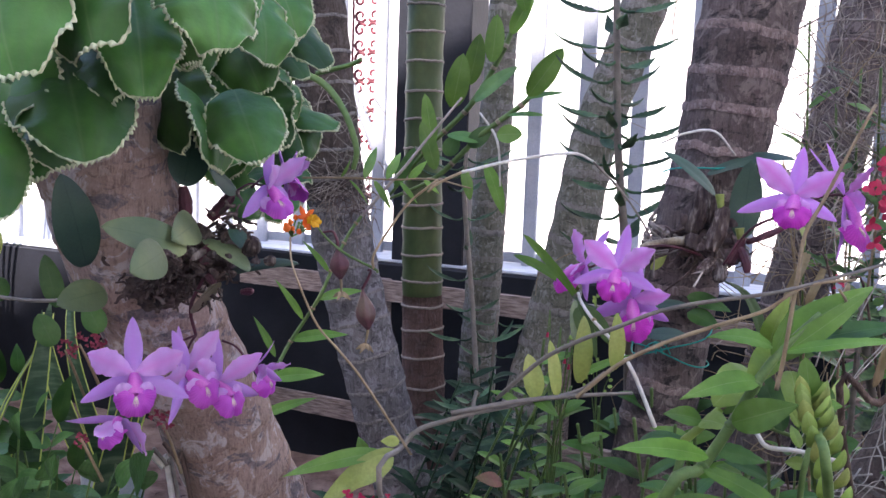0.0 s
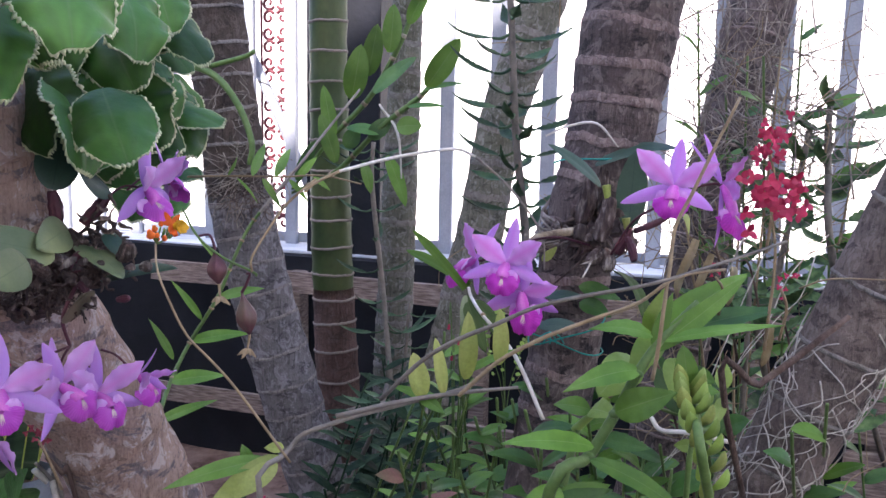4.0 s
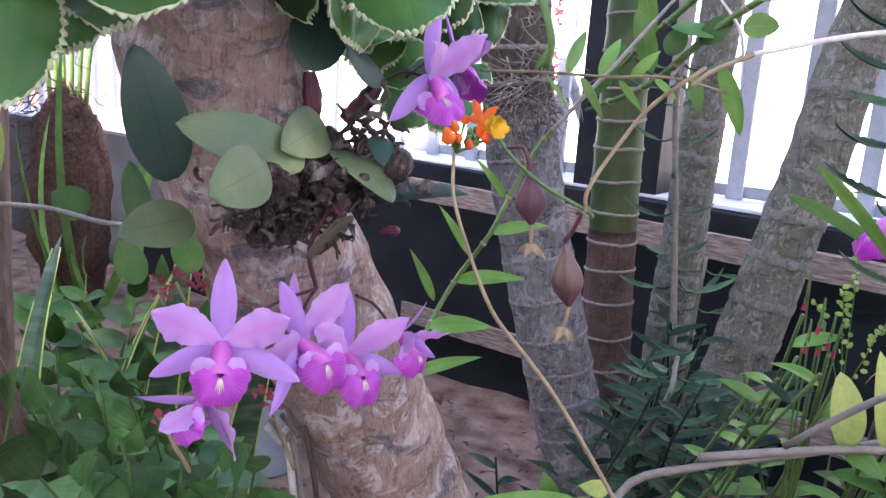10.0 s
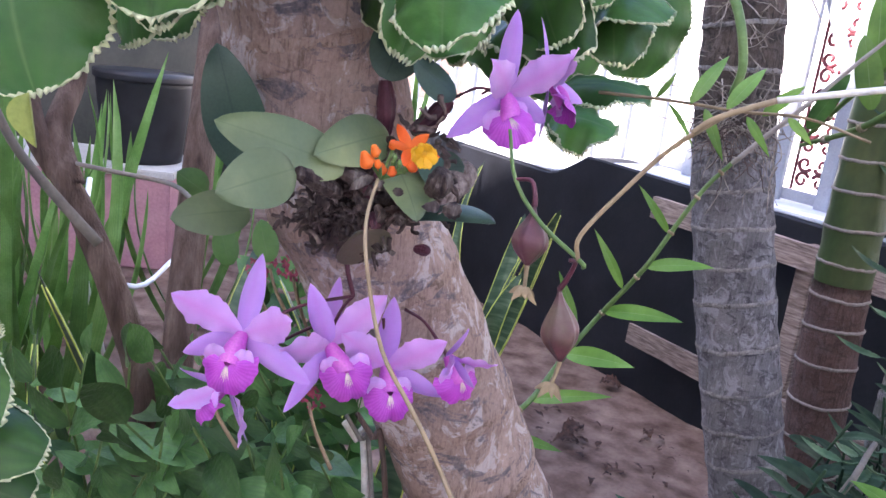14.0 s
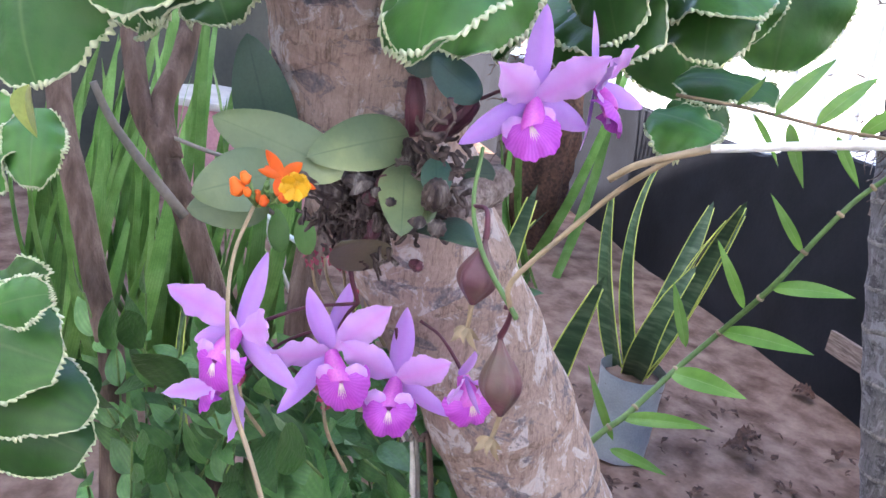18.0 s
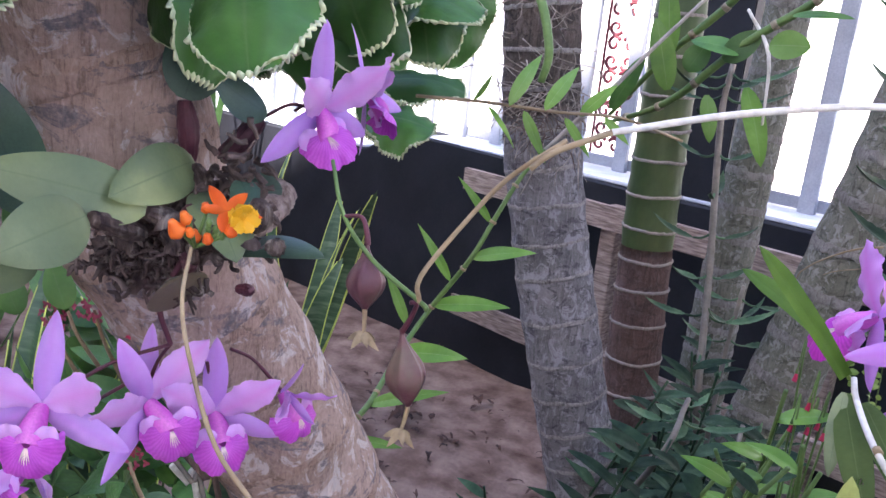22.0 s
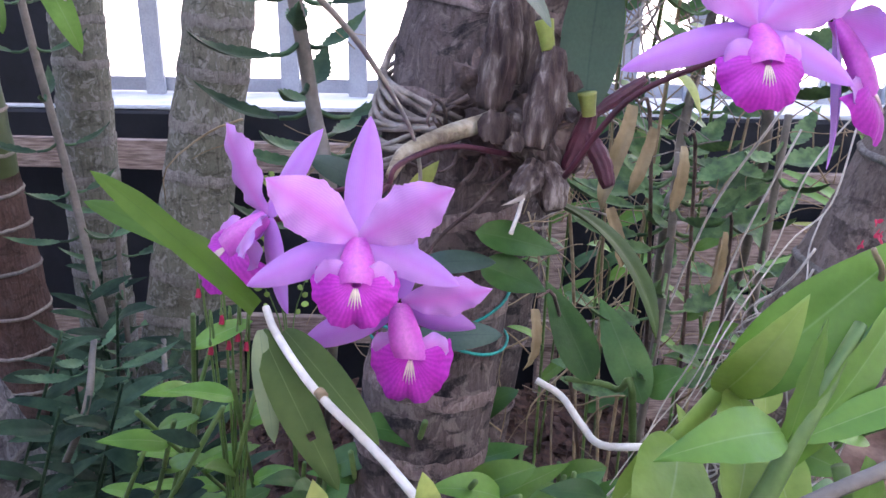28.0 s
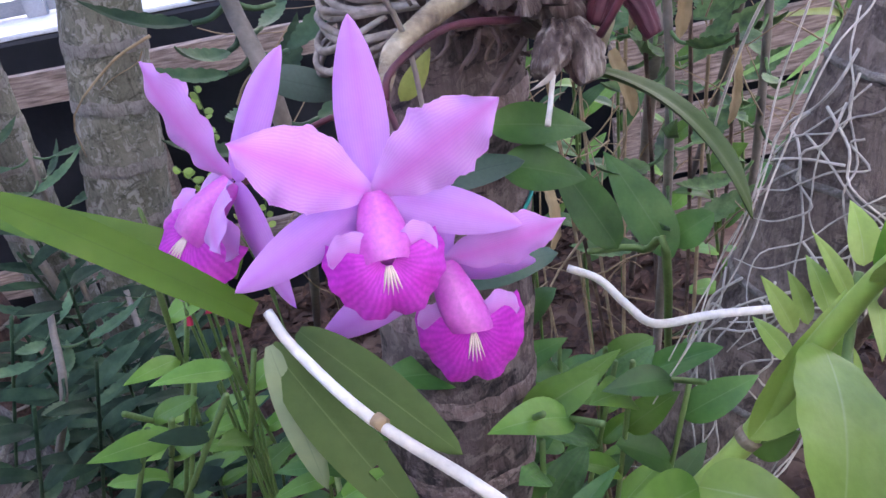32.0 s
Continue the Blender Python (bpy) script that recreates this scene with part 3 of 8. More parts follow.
def fence():
    fn = thing("steel_fence", WALL @ Vector((0, 0.2, LEDGE)), "grey steel bar fence standing on the wall coping", "fence")
    xs = [-0.975 + 0.2 * k for k in range(19)] + [-1.66 - 0.2 * k for k in range(37)]
    for x in xs:
        base = LEDGE + 0.012 if x > CORNER else LEDGE - 0.09
        box("bar", WALL, x - 0.027, x + 0.027, 0.19, 0.215, base, 2.6, M["bar"], fn, bevel=0.003)
    for z in (LEDGE + 0.02, 2.5):
        box("rail", WALL, -9.0 if z > 2 else CORNER, 2.9, 0.2165, 0.24, z, z + 0.04, M["bar"], fn)
    box("post", WALL, -1.49, -1.18, 0.0175, 0.186, LEDGE - 0.3, 2.62, M["blackwall"], fn, "black square post")
    tube("brace", [WALL @ Vector((-2.12, 0.26, 2.1)), WALL @ Vector((-1.8, 0.26, 1.5)), WALL @ Vector((-1.52, 0.26, 0.93))], 0.022, M["bar"], fn, "slanting brace", segs=8)
    return fn


fence()


def scroll_gate():
    """A narrow column of red wrought-iron scrolls behind the bars."""
    gt = thing("scroll_panel", WALL @ Vector((-1.79, 0.30, LEDGE)), "narrow dark red wrought iron scroll panel behind the fence bars", "iron panel")
    for row in range(9):
        cz = 0.98 + row * 0.125
        for sgn in (1, -1):
            for turn in (1, -1):
                pts = []
                for k in range(16):
                    a = 0.5 + k * 0.45
                    r = 0.030 * (1 - k / 20)
                    pts.append(WALL @ Vector((-1.79 + sgn * (0.034 - r * math.cos(a)), 0.30, cz + turn * (0.030 - r * math.sin(a)))))
                tube("scroll", pts, [0.008, 0.006], M["redsteel"], gt, segs=5, n=2)
    for dx in (-0.07, 0.07):
        tube("upright", [WALL @ Vector((-1.79 + dx, 0.30, LEDGE)), WALL @ Vector((-1.79 + dx, 0.30, 2.5))], 0.006, M["redsteel"], gt, segs=6)
    return gt


scroll_gate()
# lane and white house front beyond the fence
st = solid("road", [WALL @ Vector(p) for p in ((-14, 0.32, 0.06), (14, 0.32, 0.06), (14, 7.0, 0.06), (-14, 7.0, 0.06))], [(0, 1, 2, 3)], M["street"])
tagged(st, "sunlit pale paved lane beyond the fence", "road", kind="structure")
hv, hf = box_data(-14, 14, 7.0, 7.4, -0.2, 7.0, 0.01)
hs = solid("backdrop", [WALL @ q for q in hv], hf, M["house"], smooth=False)
tagged(hs, "sunlit white house wall across the lane", "wall", kind="structure")


def board(name, x0, x1, z0, z1, y, lean, label, d=0.022):
    """A sawn board against the wall."""
    m = WALL @ Matrix.Translation(((x0 + x1) / 2, -y, (z0 + z1) / 2)) @ Matrix.Rotation(lean, 4, "Y")
    bm = bmesh.new()
    bmesh.ops.create_cube(bm, size=1)
    for v in bm.verts:
        v.co = Vector((v.co.x * (x1 - x0), v.co.y * d, v.co.z * (z1 - z0)))
    bmesh.ops.subdivide_edges(bm, edges=[e for e in bm.edges if abs(e.verts[0].co.x - e.verts[1].co.x) > 0.1], cuts=14)
    rnd = random.Random(int(x0 * 100) + int(z0 * 1000))
    for v in bm.verts:
        v.co.z += rnd.uniform(-0.002, 0.002)
        v.co.y += rnd.uniform(-0.0015, 0.0015)
    v = [m @ q.co for q in bm.verts]
    bm.verts.ensure_lookup_table()
    f = [tuple(q.index for q in p.verts) for p in bm.faces]
    bm.free()
    return v, f


def pallet():
    pl = thing("pallet", WALL @ Vector((-0.6, -0.1, 0)), "weathered wooden pallet standing against the black wall", "pallet")
    for z0, z1 in ((0.72, 0.80), (0.21, 0.29)):
        v, f = board("slat", -2.15, 0.35, z0, z1, 0.085, 0.01, "")
        solid("slat", v, f, M["board"], pl, smooth=False)
    for x in (-1.5, -0.75, 0.2):
        v, f = box_data(x - 0.03, x + 0.03, -0.073, -0.004, 0.0, 0.80, 0.003)
        solid("bearer", [WALL @ q for q in v], f, M["board"], pl, smooth=False)
    return pl


pallet()


def crate():
    cr = thing("crate", WALL @ Vector((1.2, -0.2, 0)), "old wooden crate of grey-brown planks behind the orchids", "crate")
    for z0, z1 in ((0.68, 0.76), (0.44, 0.62), (0.22, 0.41), (0.02, 0.19)):
        v, f = board("plank", 0.45, 2.3, z0, z1, 0.19, 0.0, "")
        solid("plank", v, f, M["board"], cr, smooth=False)
    for x in (0.55, 1.15, 1.75, 2.25):
        v, f = box_data(x - 0.035, x + 0.035, -0.178, -0.13, 0.0, 0.78, 0.003)
        solid("upright", [WALL @ q for q in v], f, M["board"], cr, smooth=False)
    return cr


crate()


# unseen tall white wall, added behind to keep the sun off the garden
v, f = box_data(-14, 14, -2.6, -2.3, -0.2, 8.8, 0.01)
tagged(solid("wall_house", v, f, M["house"], smooth=False), "unseen tall white wall added to shade the garden", "wall", kind="structure")
# added dark wall, coloured as the shadow and trees behind the grass
v, f = box_data(-4.4, -4.2, -2.3, 4.6, -0.2, 2.6, 0.01)
tagged(solid("wall_side", v, f, M["shadow_backing"], smooth=False), "dark wall added to stand for shadow and trees beyond", "wall", kind="structure")


# ---- palms ----
def palm(points, radii, mat, scar, spacing, label, first=0.0, low=None, low_to=0.0, ring_h=0.007, proud=0.0025, seed=1, segs=20):
    """A ringed palm stem down to the ground; low: another bark under the height low_to."""
    p = [Vector(q) for q in points]
    d = (p[-1] - p[-2]).normalized()
    if p[-1].z > 0:
        p.append(p[-1] + d * ((p[-1].z + 0.02) / max(0.2, -d.z)))
        radii = list(radii) + [radii[-1] * 1.12]
    up = (p[0] - p[1]).normalized()
    p.insert(0, p[0] + up * 0.9)
    radii = [radii[0]] + list(radii)
    base = (p[-1].x, p[-1].y, 0.0)
    pl = thing("palm", base, label, "palm tree", "palm trunks")
    line = spline(p, 16)
    k = len(line)
    length = [0.0]
    for a, b in zip(line, line[1:]):
        length.append(length[-1] + (b - a).length)
    rad_at = []
    for i in range(k):
        f = i / (k - 1) * (len(radii) - 1)
        j = min(int(f), len(radii) - 2)
        rad_at.append(radii[j] + (radii[j + 1] - radii[j]) * (f - j))

    def grow(i0, i1, name, m):
        verts, faces, side = [], [], None
        for i in range(i0, i1 + 1):
            q = line[i]
            dd = (line[min(i + 1, k - 1)] - line[max(i - 1, 0)]).normalized()
            side = dd.orthogonal().normalized() if side is None else (side - dd * side.dot(dd)).normalized()
            other = dd.cross(side)
            ph = ((length[i] + first) / spacing) % 1
            swell = 1 + 0.02 * math.cos(ph * 6.28)
            for a in range(segs):
                w = 6.2832 * a / segs
                v = q + (side * math.cos(w) + other * math.sin(w)) * rad_at[i] * swell
                nz = noise.noise(v * 22 + Vector((seed, 0, 0))) * 0.02 + noise.noise(v * 7) * 0.035
                verts.append(q + (v - q) * (1 + nz))
        n = i1 - i0 + 1
        for i in range(n - 1):
            for a in range(segs):
                b = (a + 1) % segs
                faces.append((i * segs + a, i * segs + b, (i + 1) * segs + b, (i + 1) * segs + a))
        faces.append(tuple(range(segs)))
        solid(name, verts, faces, m, pl)

    cut = k - 1
    if low:
        cut = next(i for i in range(k) if line[i].z < low_to)
        grow(cut, k - 1, "lower_trunk", low)
    grow(0, cut, "trunk", mat)
    at = spacing - first % spacing
    rnd = random.Random(seed)
    while at < length[-1] - 0.02:
        i = next(j for j in range(k) if length[j] >= at)
        s = (at - length[i - 1]) / max(1e-6, length[i] - length[i - 1])
        q = line[i - 1].lerp(line[i], s)
        dd = (line[i] - line[i - 1]).normalized()
        tilt = Vector((rnd.uniform(-0.05, 0.05), rnd.uniform(-0.05, 0.05), 0))
        dd = (dd + tilt).normalized()
        side = dd.orthogonal().normalized()
        other = dd.cross(side)
        r = rad_at[i] * 1.025
        verts, faces = [], []
        prof = ((-0.5, 0.0), (-0.3, 0.8), (0.1, 1.0), (0.4, 0.6), (0.5, 0.0))
        sg = 44
        for a in range(sg):
            w = 6.2832 * a / sg
            out = side * math.cos(w) + other * math.sin(w)
            nz = noise.noise((q + out * r) * 7) * 0.035
            jig = (rnd.uniform(-0.14, 0.14) + 0.35 * noise.noise((w * 1.3 + seed, at * 30, 0))) * ring_h
            for h, pr in prof:
                verts.append(q + out * (r * (1 + nz) + pr * proud * rnd.uniform(0.7, 1.2) - 0.0008) + dd * (h * ring_h + jig))
        for a in range(sg):
            b = (a + 1) % sg
            for c in range(4):
                faces.append((a * 5 + c, b * 5 + c, b * 5 + c + 1, a * 5 + c + 1))
        solid("leaf_scar", verts, faces, scar, pl)
        at += spacing * rnd.uniform(0.85, 1.15)
    return pl


palm_front = palm([(-0.359, 0.985, 1.347), (-0.351, 1.000, 1.276), (-0.332, 1.030, 1.159), (-0.302, 1.075, 1.060), (-0.268, 1.130, 0.953), (-0.229, 1.200, 0.804)],
     [0.078, 0.078, 0.077, 0.076, 0.075, 0.077], M["bark1"], M["scar1"], 0.085, "leaning brown palm trunk carrying an epiphytic orchid", 0.03, ring_h=0.012, proud=0.0009, seed=3, segs=36)
palm([(-0.240, 1.930, 1.637), (-0.209, 1.930, 1.384), (-0.173, 1.930, 1.124), (-0.110, 1.930, 0.855), (-0.012, 1.930, 0.507)],
     [0.066, 0.068, 0.07, 0.07, 0.07], M["bark2b"], M["scar2"], 0.072, "grey ringed palm trunk leaning beside the black wall", 0.0, low=M["bark2"], low_to=1.19, proud=0.0011, ring_h=0.008, segs=30, seed=5)
palm([(0.006, 2.200, 1.696), (0.009, 2.200, 1.406), (0.015, 2.200, 1.107), (0.027, 2.200, 0.798), (0.050, 2.200, 0.398)],
     [0.049, 0.05, 0.053, 0.056, 0.062], M["green_trunk"], M["scar"], 0.072, "upright green palm stem with pale rings, brown below", 0.02,
     low=M["brown_trunk"], low_to=0.93, seed=7)
palm([(0.221, 2.350, 1.732), (0.211, 2.350, 1.421), (0.201, 2.350, 1.100), (0.190, 2.350, 0.770), (0.185, 2.350, 0.497)],
     [0.042, 0.046, 0.05, 0.053, 0.056], M["mottled_trunk"], M["scar4"], 0.07, "slim mottled grey-green palm stem", 0.04, seed=9, ring_h=0.016, proud=0.001)
palm([(0.555, 2.100, 1.699), (0.496, 2.100, 1.517), (0.442, 2.100, 1.347), (0.401, 2.100, 1.100), (0.346, 2.100, 0.832)],
     [0.056, 0.057, 0.058, 0.06, 0.064], M["mottled_trunk"], M["scar4"], 0.085, "leaning mottled grey-green palm stem", 0.01, seed=11, ring_h=0.02, proud=0.001)
palm_orchid = palm([(0.470, 1.160, 1.524), (0.452, 1.160, 1.410), (0.434, 1.160, 1.292), (0.402, 1.160, 1.171), (0.391, 1.160, 1.048), (0.369, 1.160, 0.880)],
     [0.066, 0.064, 0.060, 0.053, 0.05, 0.052], M["bark6"], M["scar6"], 0.062, "dark mottled palm trunk tied with teal twine, carrying orchids", 0.03, ring_h=0.013, proud=0.0009, seed=13, segs=36)
palm([(0.968, 1.800, 1.628), (0.933, 1.800, 1.459), (0.889, 1.800, 1.235), (0.854, 1.800, 1.031)],
     [0.07, 0.07, 0.066, 0.066], M["bark6"], M["scar6"], 0.11, "dark ringed palm trunk behind the orchids", 0.03, seed=17)
palm_roots = palm([(0.779, 1.085, 1.058), (0.751, 1.102, 0.972), (0.716, 1.121, 0.874), (0.684, 1.138, 0.784)],
     [0.06, 0.06, 0.06, 0.06], M["bark8"], M["scar4"], 0.12, "grey palm trunk covered in a net of aerial roots", 0.02, seed=19)


# ---- orchid flowers ----
def flower(plant, centre, limbs, throat, lip_end, hub, front=None, seed=0, tone=""):
    """A flower of five limbs round a hooded lip tube: each limb is (kind, tip, width, arch); the lip flares from throat to lip_end."""
    rnd = random.Random(seed)
    c, t, e = Vector(centre), Vector(throat), Vector(lip_end)
    tips = [Vector(q[1]) for q in limbs]
    if front is None:
        sides = [Vector(q[1]) for q in limbs if q[0] == "petal"]
        front = (sides[1] - sides[0]).cross(tips[0] - c)
    front = Vector(front).normalized()
    back = c - front * 0.010
    hub = Vector(hub)
    tv, tf = tube_data([c, back, back.lerp(hub, 0.5) + Vector((0, 0, 0.006)), hub], [0.0022, 0.0017, 0.0013, 0.0014], 8, 5)
    col = solid("flower", tv, tf, M["purplebulb"], plant)
    for k, (kind, tip, width, arch) in enumerate(limbs):
        tip = Vector(tip)
        out = (tip - c).normalized()
        m, ln = between(c + out * 0.001, tip, front + Vector((rnd.uniform(-0.15, 0.15), rnd.uniform(-0.15, 0.15), rnd.uniform(-0.15, 0.15))))
        if kind == "petal":
            v, f, uv = sheet_data(ln, width, "cattleya", arch, 0.0, 0.35, 0.0007, 0.05, 3.4, 38, 8, rnd.uniform(-0.2, 0.2), seed=seed * 7 + k, ragged=0.15)
        else:
            v, f, uv = sheet_data(ln, width, "sepal", arch, 0.0, 0.6, 0.0007, 0.012, 1.6, 22, 4, rnd.uniform(-0.25, 0.25), seed=seed * 7 + k, ragged=0.02)
        solid(kind, [m @ q for q in v], f, M[("petal" if kind == "petal" else "sepal") + tone], col, "", uv)
    # the hooded tube
    along = t - c
    tube_len = along.length
    along.normalize()
    drop = (e - t).normalized()
    right = (-drop).cross(front)
    if right.length < 0.2:
        right = along.cross(front)
    right.normalize()
    verts, faces, uvs = [], [], []
    nu, nv = 14, 18
    for i in range(nu + 1):
        u = i / nu
        q = c + along * (tube_len * u) + front * (0.0035 * math.sin(u * 2.6))
        g = right.cross(along).normalized()
        r = 0.0036 + 0.0040 * math.sin(0.1 + u * 2.0)
        for j in range(nv + 1):
            w = 6.2832 * j / nv + 1.5708
            k = 1 + 0.05 * math.cos(2 * w) + (0.06 * math.sin(j * 2.1 + seed) if i in (0, nu) else 0)
            verts.append(q + right * (r * math.cos(w) * 1.12 * k) - g * (r * math.sin(w) * 0.85 * k))
            uvs.append((u, (0.5 + j / nv) % 1.0))
    for i in range(nu):
        for j in range(nv):
            a = i * (nv + 1) + j
            faces.append((a, a + nv + 1, a + nv + 2, a + 1))
    solid("lip_tube", verts, faces, M["liptube"], col, "", uvs)
    # the flared, notched, ruffled front lobe
    up = -drop
    n = right.cross(up).normalized()
    reach_all = (e - t).length
    wide = min(1.1, 0.0205 / reach_all)

    def fan(u, v):
        a = v * 1.75
        notch = 1 - 0.09 * math.exp(-(v / 0.11) ** 2) - 0.04 * math.exp(-((abs(v) - 0.55) / 0.16) ** 2)
        reach = reach_all * (0.14 + 0.92 * u ** 0.95 * notch * (1 + 0.10 * abs(v) - 0.26 * v ** 4)) + 0.0006 * u ** 3 * math.sin(v * 34 + seed)
        z = 0.003 * math.sin(u * 2.4) - 0.006 * u * u - 0.008 * v * v * u + 0.0014 * u ** 2.5 * math.sin(v * 15 + seed)
        return t + right * (math.sin(a) * reach * wide) + up * (0.004 - math.cos(a) * reach) + n * (0.0035 + z)

    for sgn in (1, -1):
        a = t + right * (sgn * 0.003) + up * 0.007 + n * 0.001
        b = t + right * (sgn * rnd.uniform(0.0175, 0.0205)) + up * rnd.uniform(0.002, 0.007) - n * 0.003
        m, ln = between(a, b, n)
        v, f, uv = sheet_data(ln, 0.0170, "round", 0.05, 0.0, 0.2, 0.0006, 0.06, 2, 14, 4, seed=seed + 3, ragged=0.06)
        solid("side_lobe", [m @ q for q in v], f, M["petal" + tone], col, "pale lilac side lobe", uv)
    verts, faces, uvs = [], [], []
    nu, nv = 16, 44
    for side in (0, 1):
        for i in range(nu + 1):
            for j in range(nv + 1):
                verts.append(fan(i / nu, -1 + 2 * j / nv) - n * (0.0006 * side * (1 if 0 < i < nu else 0.3)))
                uvs.append((i / nu, j / nv))
    h = (nu + 1) * (nv + 1)
    for i in range(nu):
        for j in range(nv):
            a = i * (nv + 1) + j
            faces.append((a, a + nv + 1, a + nv + 2, a + 1))
            faces.append((h + a, h + a + 1, h + a + nv + 2, h + a + nv + 1))
    solid("lip", verts, faces, M["lip" + tone], col, "magenta veined lip", uvs)
    for k in range(5):
        v = (k - 2) * 0.085
        end = 0.52 - 0.06 * abs(k - 2)
        pts = [fan(u, v) + n * 0.0004 for u in (0.0, 0.12, end * 0.6, end)]
        tv, tf = tube_data(pts, [0.0002, 0.0005, 0.0004, 0.0001], 5, 3)
        solid("lip_stripe", tv, tf, M["lipmark"], col, "cream stripe")
    return col


def bulb(name, base, tip, r, mat, parent, seed=0):
    """A grooved, jointed pseudobulb wrapped in papery sheath."""
    base, tip = Vector(base), Vector(tip)
    line = spline([base, base.lerp(tip, 0.5) + Vector((0.002, 0, 0)), tip], 8)
    d = (tip - base).normalized()
    side = d.orthogonal().normalized()
    other = d.cross(side)
    verts, faces, sg = [], [], 36
    for i, q in enumerate(line):
        s = i / (len(line) - 1)
        rr = r * (0.62 + 0.55 * math.sin(math.pi * min(1, 0.14 + 0.76 * s)) ** 1.3) * (1 - 0.08 * (i % 4 == 0))
        for a in range(sg):
            w = 6.2832 * a / sg
            g = 1 + 0.30 * abs(math.sin(w * 4.5 + seed)) ** 0.7 - 0.2 + 0.05 * math.sin(w * 11 + s * 9 + seed)
            verts.append(q + (side * math.cos(w) + other * math.sin(w)) * rr * g)
    for i in range(len(line) - 1):
        for a in range(sg):
            b = (a + 1) % sg
            faces.append((i * sg + a, i * sg + b, (i + 1) * sg + b, (i + 1) * sg + a))
    faces.append(tuple(reversed(range(sg))))
    faces.append(tuple(range((len(line) - 1) * sg, len(line) * sg)))
    return solid(name, verts, faces, mat, parent)


def root_mat(name, centre, size, count, mat, parent, seed, r=0.0018, reach=0.05, drop=0.3, kind=""):
    """Many thin wandering roots out of a clump, in one part."""
    rnd = random.Random(seed)
    verts, faces = [], []
    c = Vector(centre)
    for _ in range(count):
        p = c + Vector((rnd.gauss(0, size[0]), rnd.gauss(0, size[1]), rnd.gauss(0, size[2])))
        d = Vector((rnd.gauss(0, 1), rnd.gauss(0, 0.5), rnd.gauss(-drop, 0.6))).normalized()
        pts = [p]
        for k in range(4):
            d = (d + Vector((rnd.gauss(0, 0.5), rnd.gauss(0, 0.3), rnd.gauss(-drop * 0.4, 0.4)))).normalized()
            pts.append(pts[-1] + d * reach * rnd.uniform(0.5, 1.2) / 3)
        v, f = tube_data(pts, [r * rnd.uniform(0.7, 1.4), r * 0.5], 5, 3)
        o = len(verts)
        verts += v
        faces += [tuple(i + o for i in q) for q in f]
    ob = solid(name, verts, faces, mat, parent)
    if kind:
        ob["kind"] = kind
    return ob


def lump(name, centre, size, mat, parent, seed, rough=0.35):
    """An uneven clump."""
    bm = bmesh.new()
    bmesh.ops.create_icosphere(bm, subdivisions=4, radius=1.0)
    c = Vector(centre)
    v = []
    for q in bm.verts:
        k = 1 + rough * noise.noise(q.co * 2.1 + Vector((seed, 0, 0))) + rough * 0.7 * noise.noise(q.co * 6 + Vector((0, seed, 0)))
        v.append(c + Vector((q.co.x * size[0], q.co.y * size[1], q.co.z * size[2])) * k)
    bm.verts.ensure_lookup_table()
    f = [tuple(q.index for q in p.verts) for p in bm.faces]
    bm.free()
    return solid(name, v, f, mat, parent)


# ---- the orchid on the front palm ----
o1 = thing("orchid", (-0.236, 0.947, 1.172), "orchid with fleshy oval leaves and lilac flowers on the palm", "orchid", "orchids on palms")
tow = (0.12, -0.95, 0.25)
for base, tip, w, nrm, mt, lab, arch in (
        ((-0.2265, 0.9035, 1.187), (-0.2913, 0.8354, 1.2139), 0.042, (0.55, -0.65, 0.45), "oval", "", 0.05),
        ((-0.2344, 0.965, 1.210), (-0.2339, 0.877, 1.1977), 0.041, (0.85, -0.05, 0.5), "oval", "", 0.05),
        ((-0.238, 0.862, 1.188), (-0.251, 0.803, 1.173), 0.042, (0.8, -0.25, 0.35), "oval", "", 0.06),
        ((-0.312, 0.897, 1.137), (-0.340, 0.842, 1.131), 0.038, (0.6, -0.5, 0.5), "oval", "", 0.05),
        ((-0.345, 0.925, 1.160), (-0.3583, 0.8954, 1.263), 0.050, (0.7, -0.7, 0.1), "ovaldark", "", 0.03),
        ((-0.2531, 0.9789, 1.2514), (-0.2498, 1.0107, 1.3154), 0.048, (0.5, -0.8, 0.3), "ovaldark", "", 0.03),
        ((-0.1942, 0.9947, 1.2464), (-0.2171, 0.9615, 1.2721), 0.034, (-0.6, -0.65, 0.45), "ovaldark", "", 0.04),
        ((-0.218, 0.951, 1.192), (-0.1585, 0.905, 1.1625), 0.036, (0.5, -0.4, 0.75), "oval", "", 0.05),
        ((-0.2034, 0.9647, 1.1473), (-0.1065, 0.9245, 1.1709), 0.027, (0.3, -0.5, 0.8), "ovaldark", "", 0.06),
        ((-0.218, 0.935, 1.115), (-0.192, 0.882, 1.150), 0.044, (0.7, -0.5, -0.2), "brownleaf", "brownish old leaf", -0.03),
        ((-0.2102, 1.0036, 1.1842), (-0.1929, 1.0213, 1.1879), 0.028, (0.5, -0.75, 0.3), "ovaldark", "", 0.05),
        ((-0.190, 0.955, 1.205), (-0.166, 0.941, 1.178), 0.022, (0.6, -0.6, 0.3), "ovaldark", "", 0.05),
        ((-0.183, 0.945, 1.180), (-0.170, 0.938, 1.163), 0.014, (0.6, -0.6, 0.3), "oval", "", 0.05)):
    blade("leaf", base, tip, w, M[mt], o1, nrm, lab, shape="oval", arch=arch, fold=0.06, thick=0.0035, nu=22, nv=6)
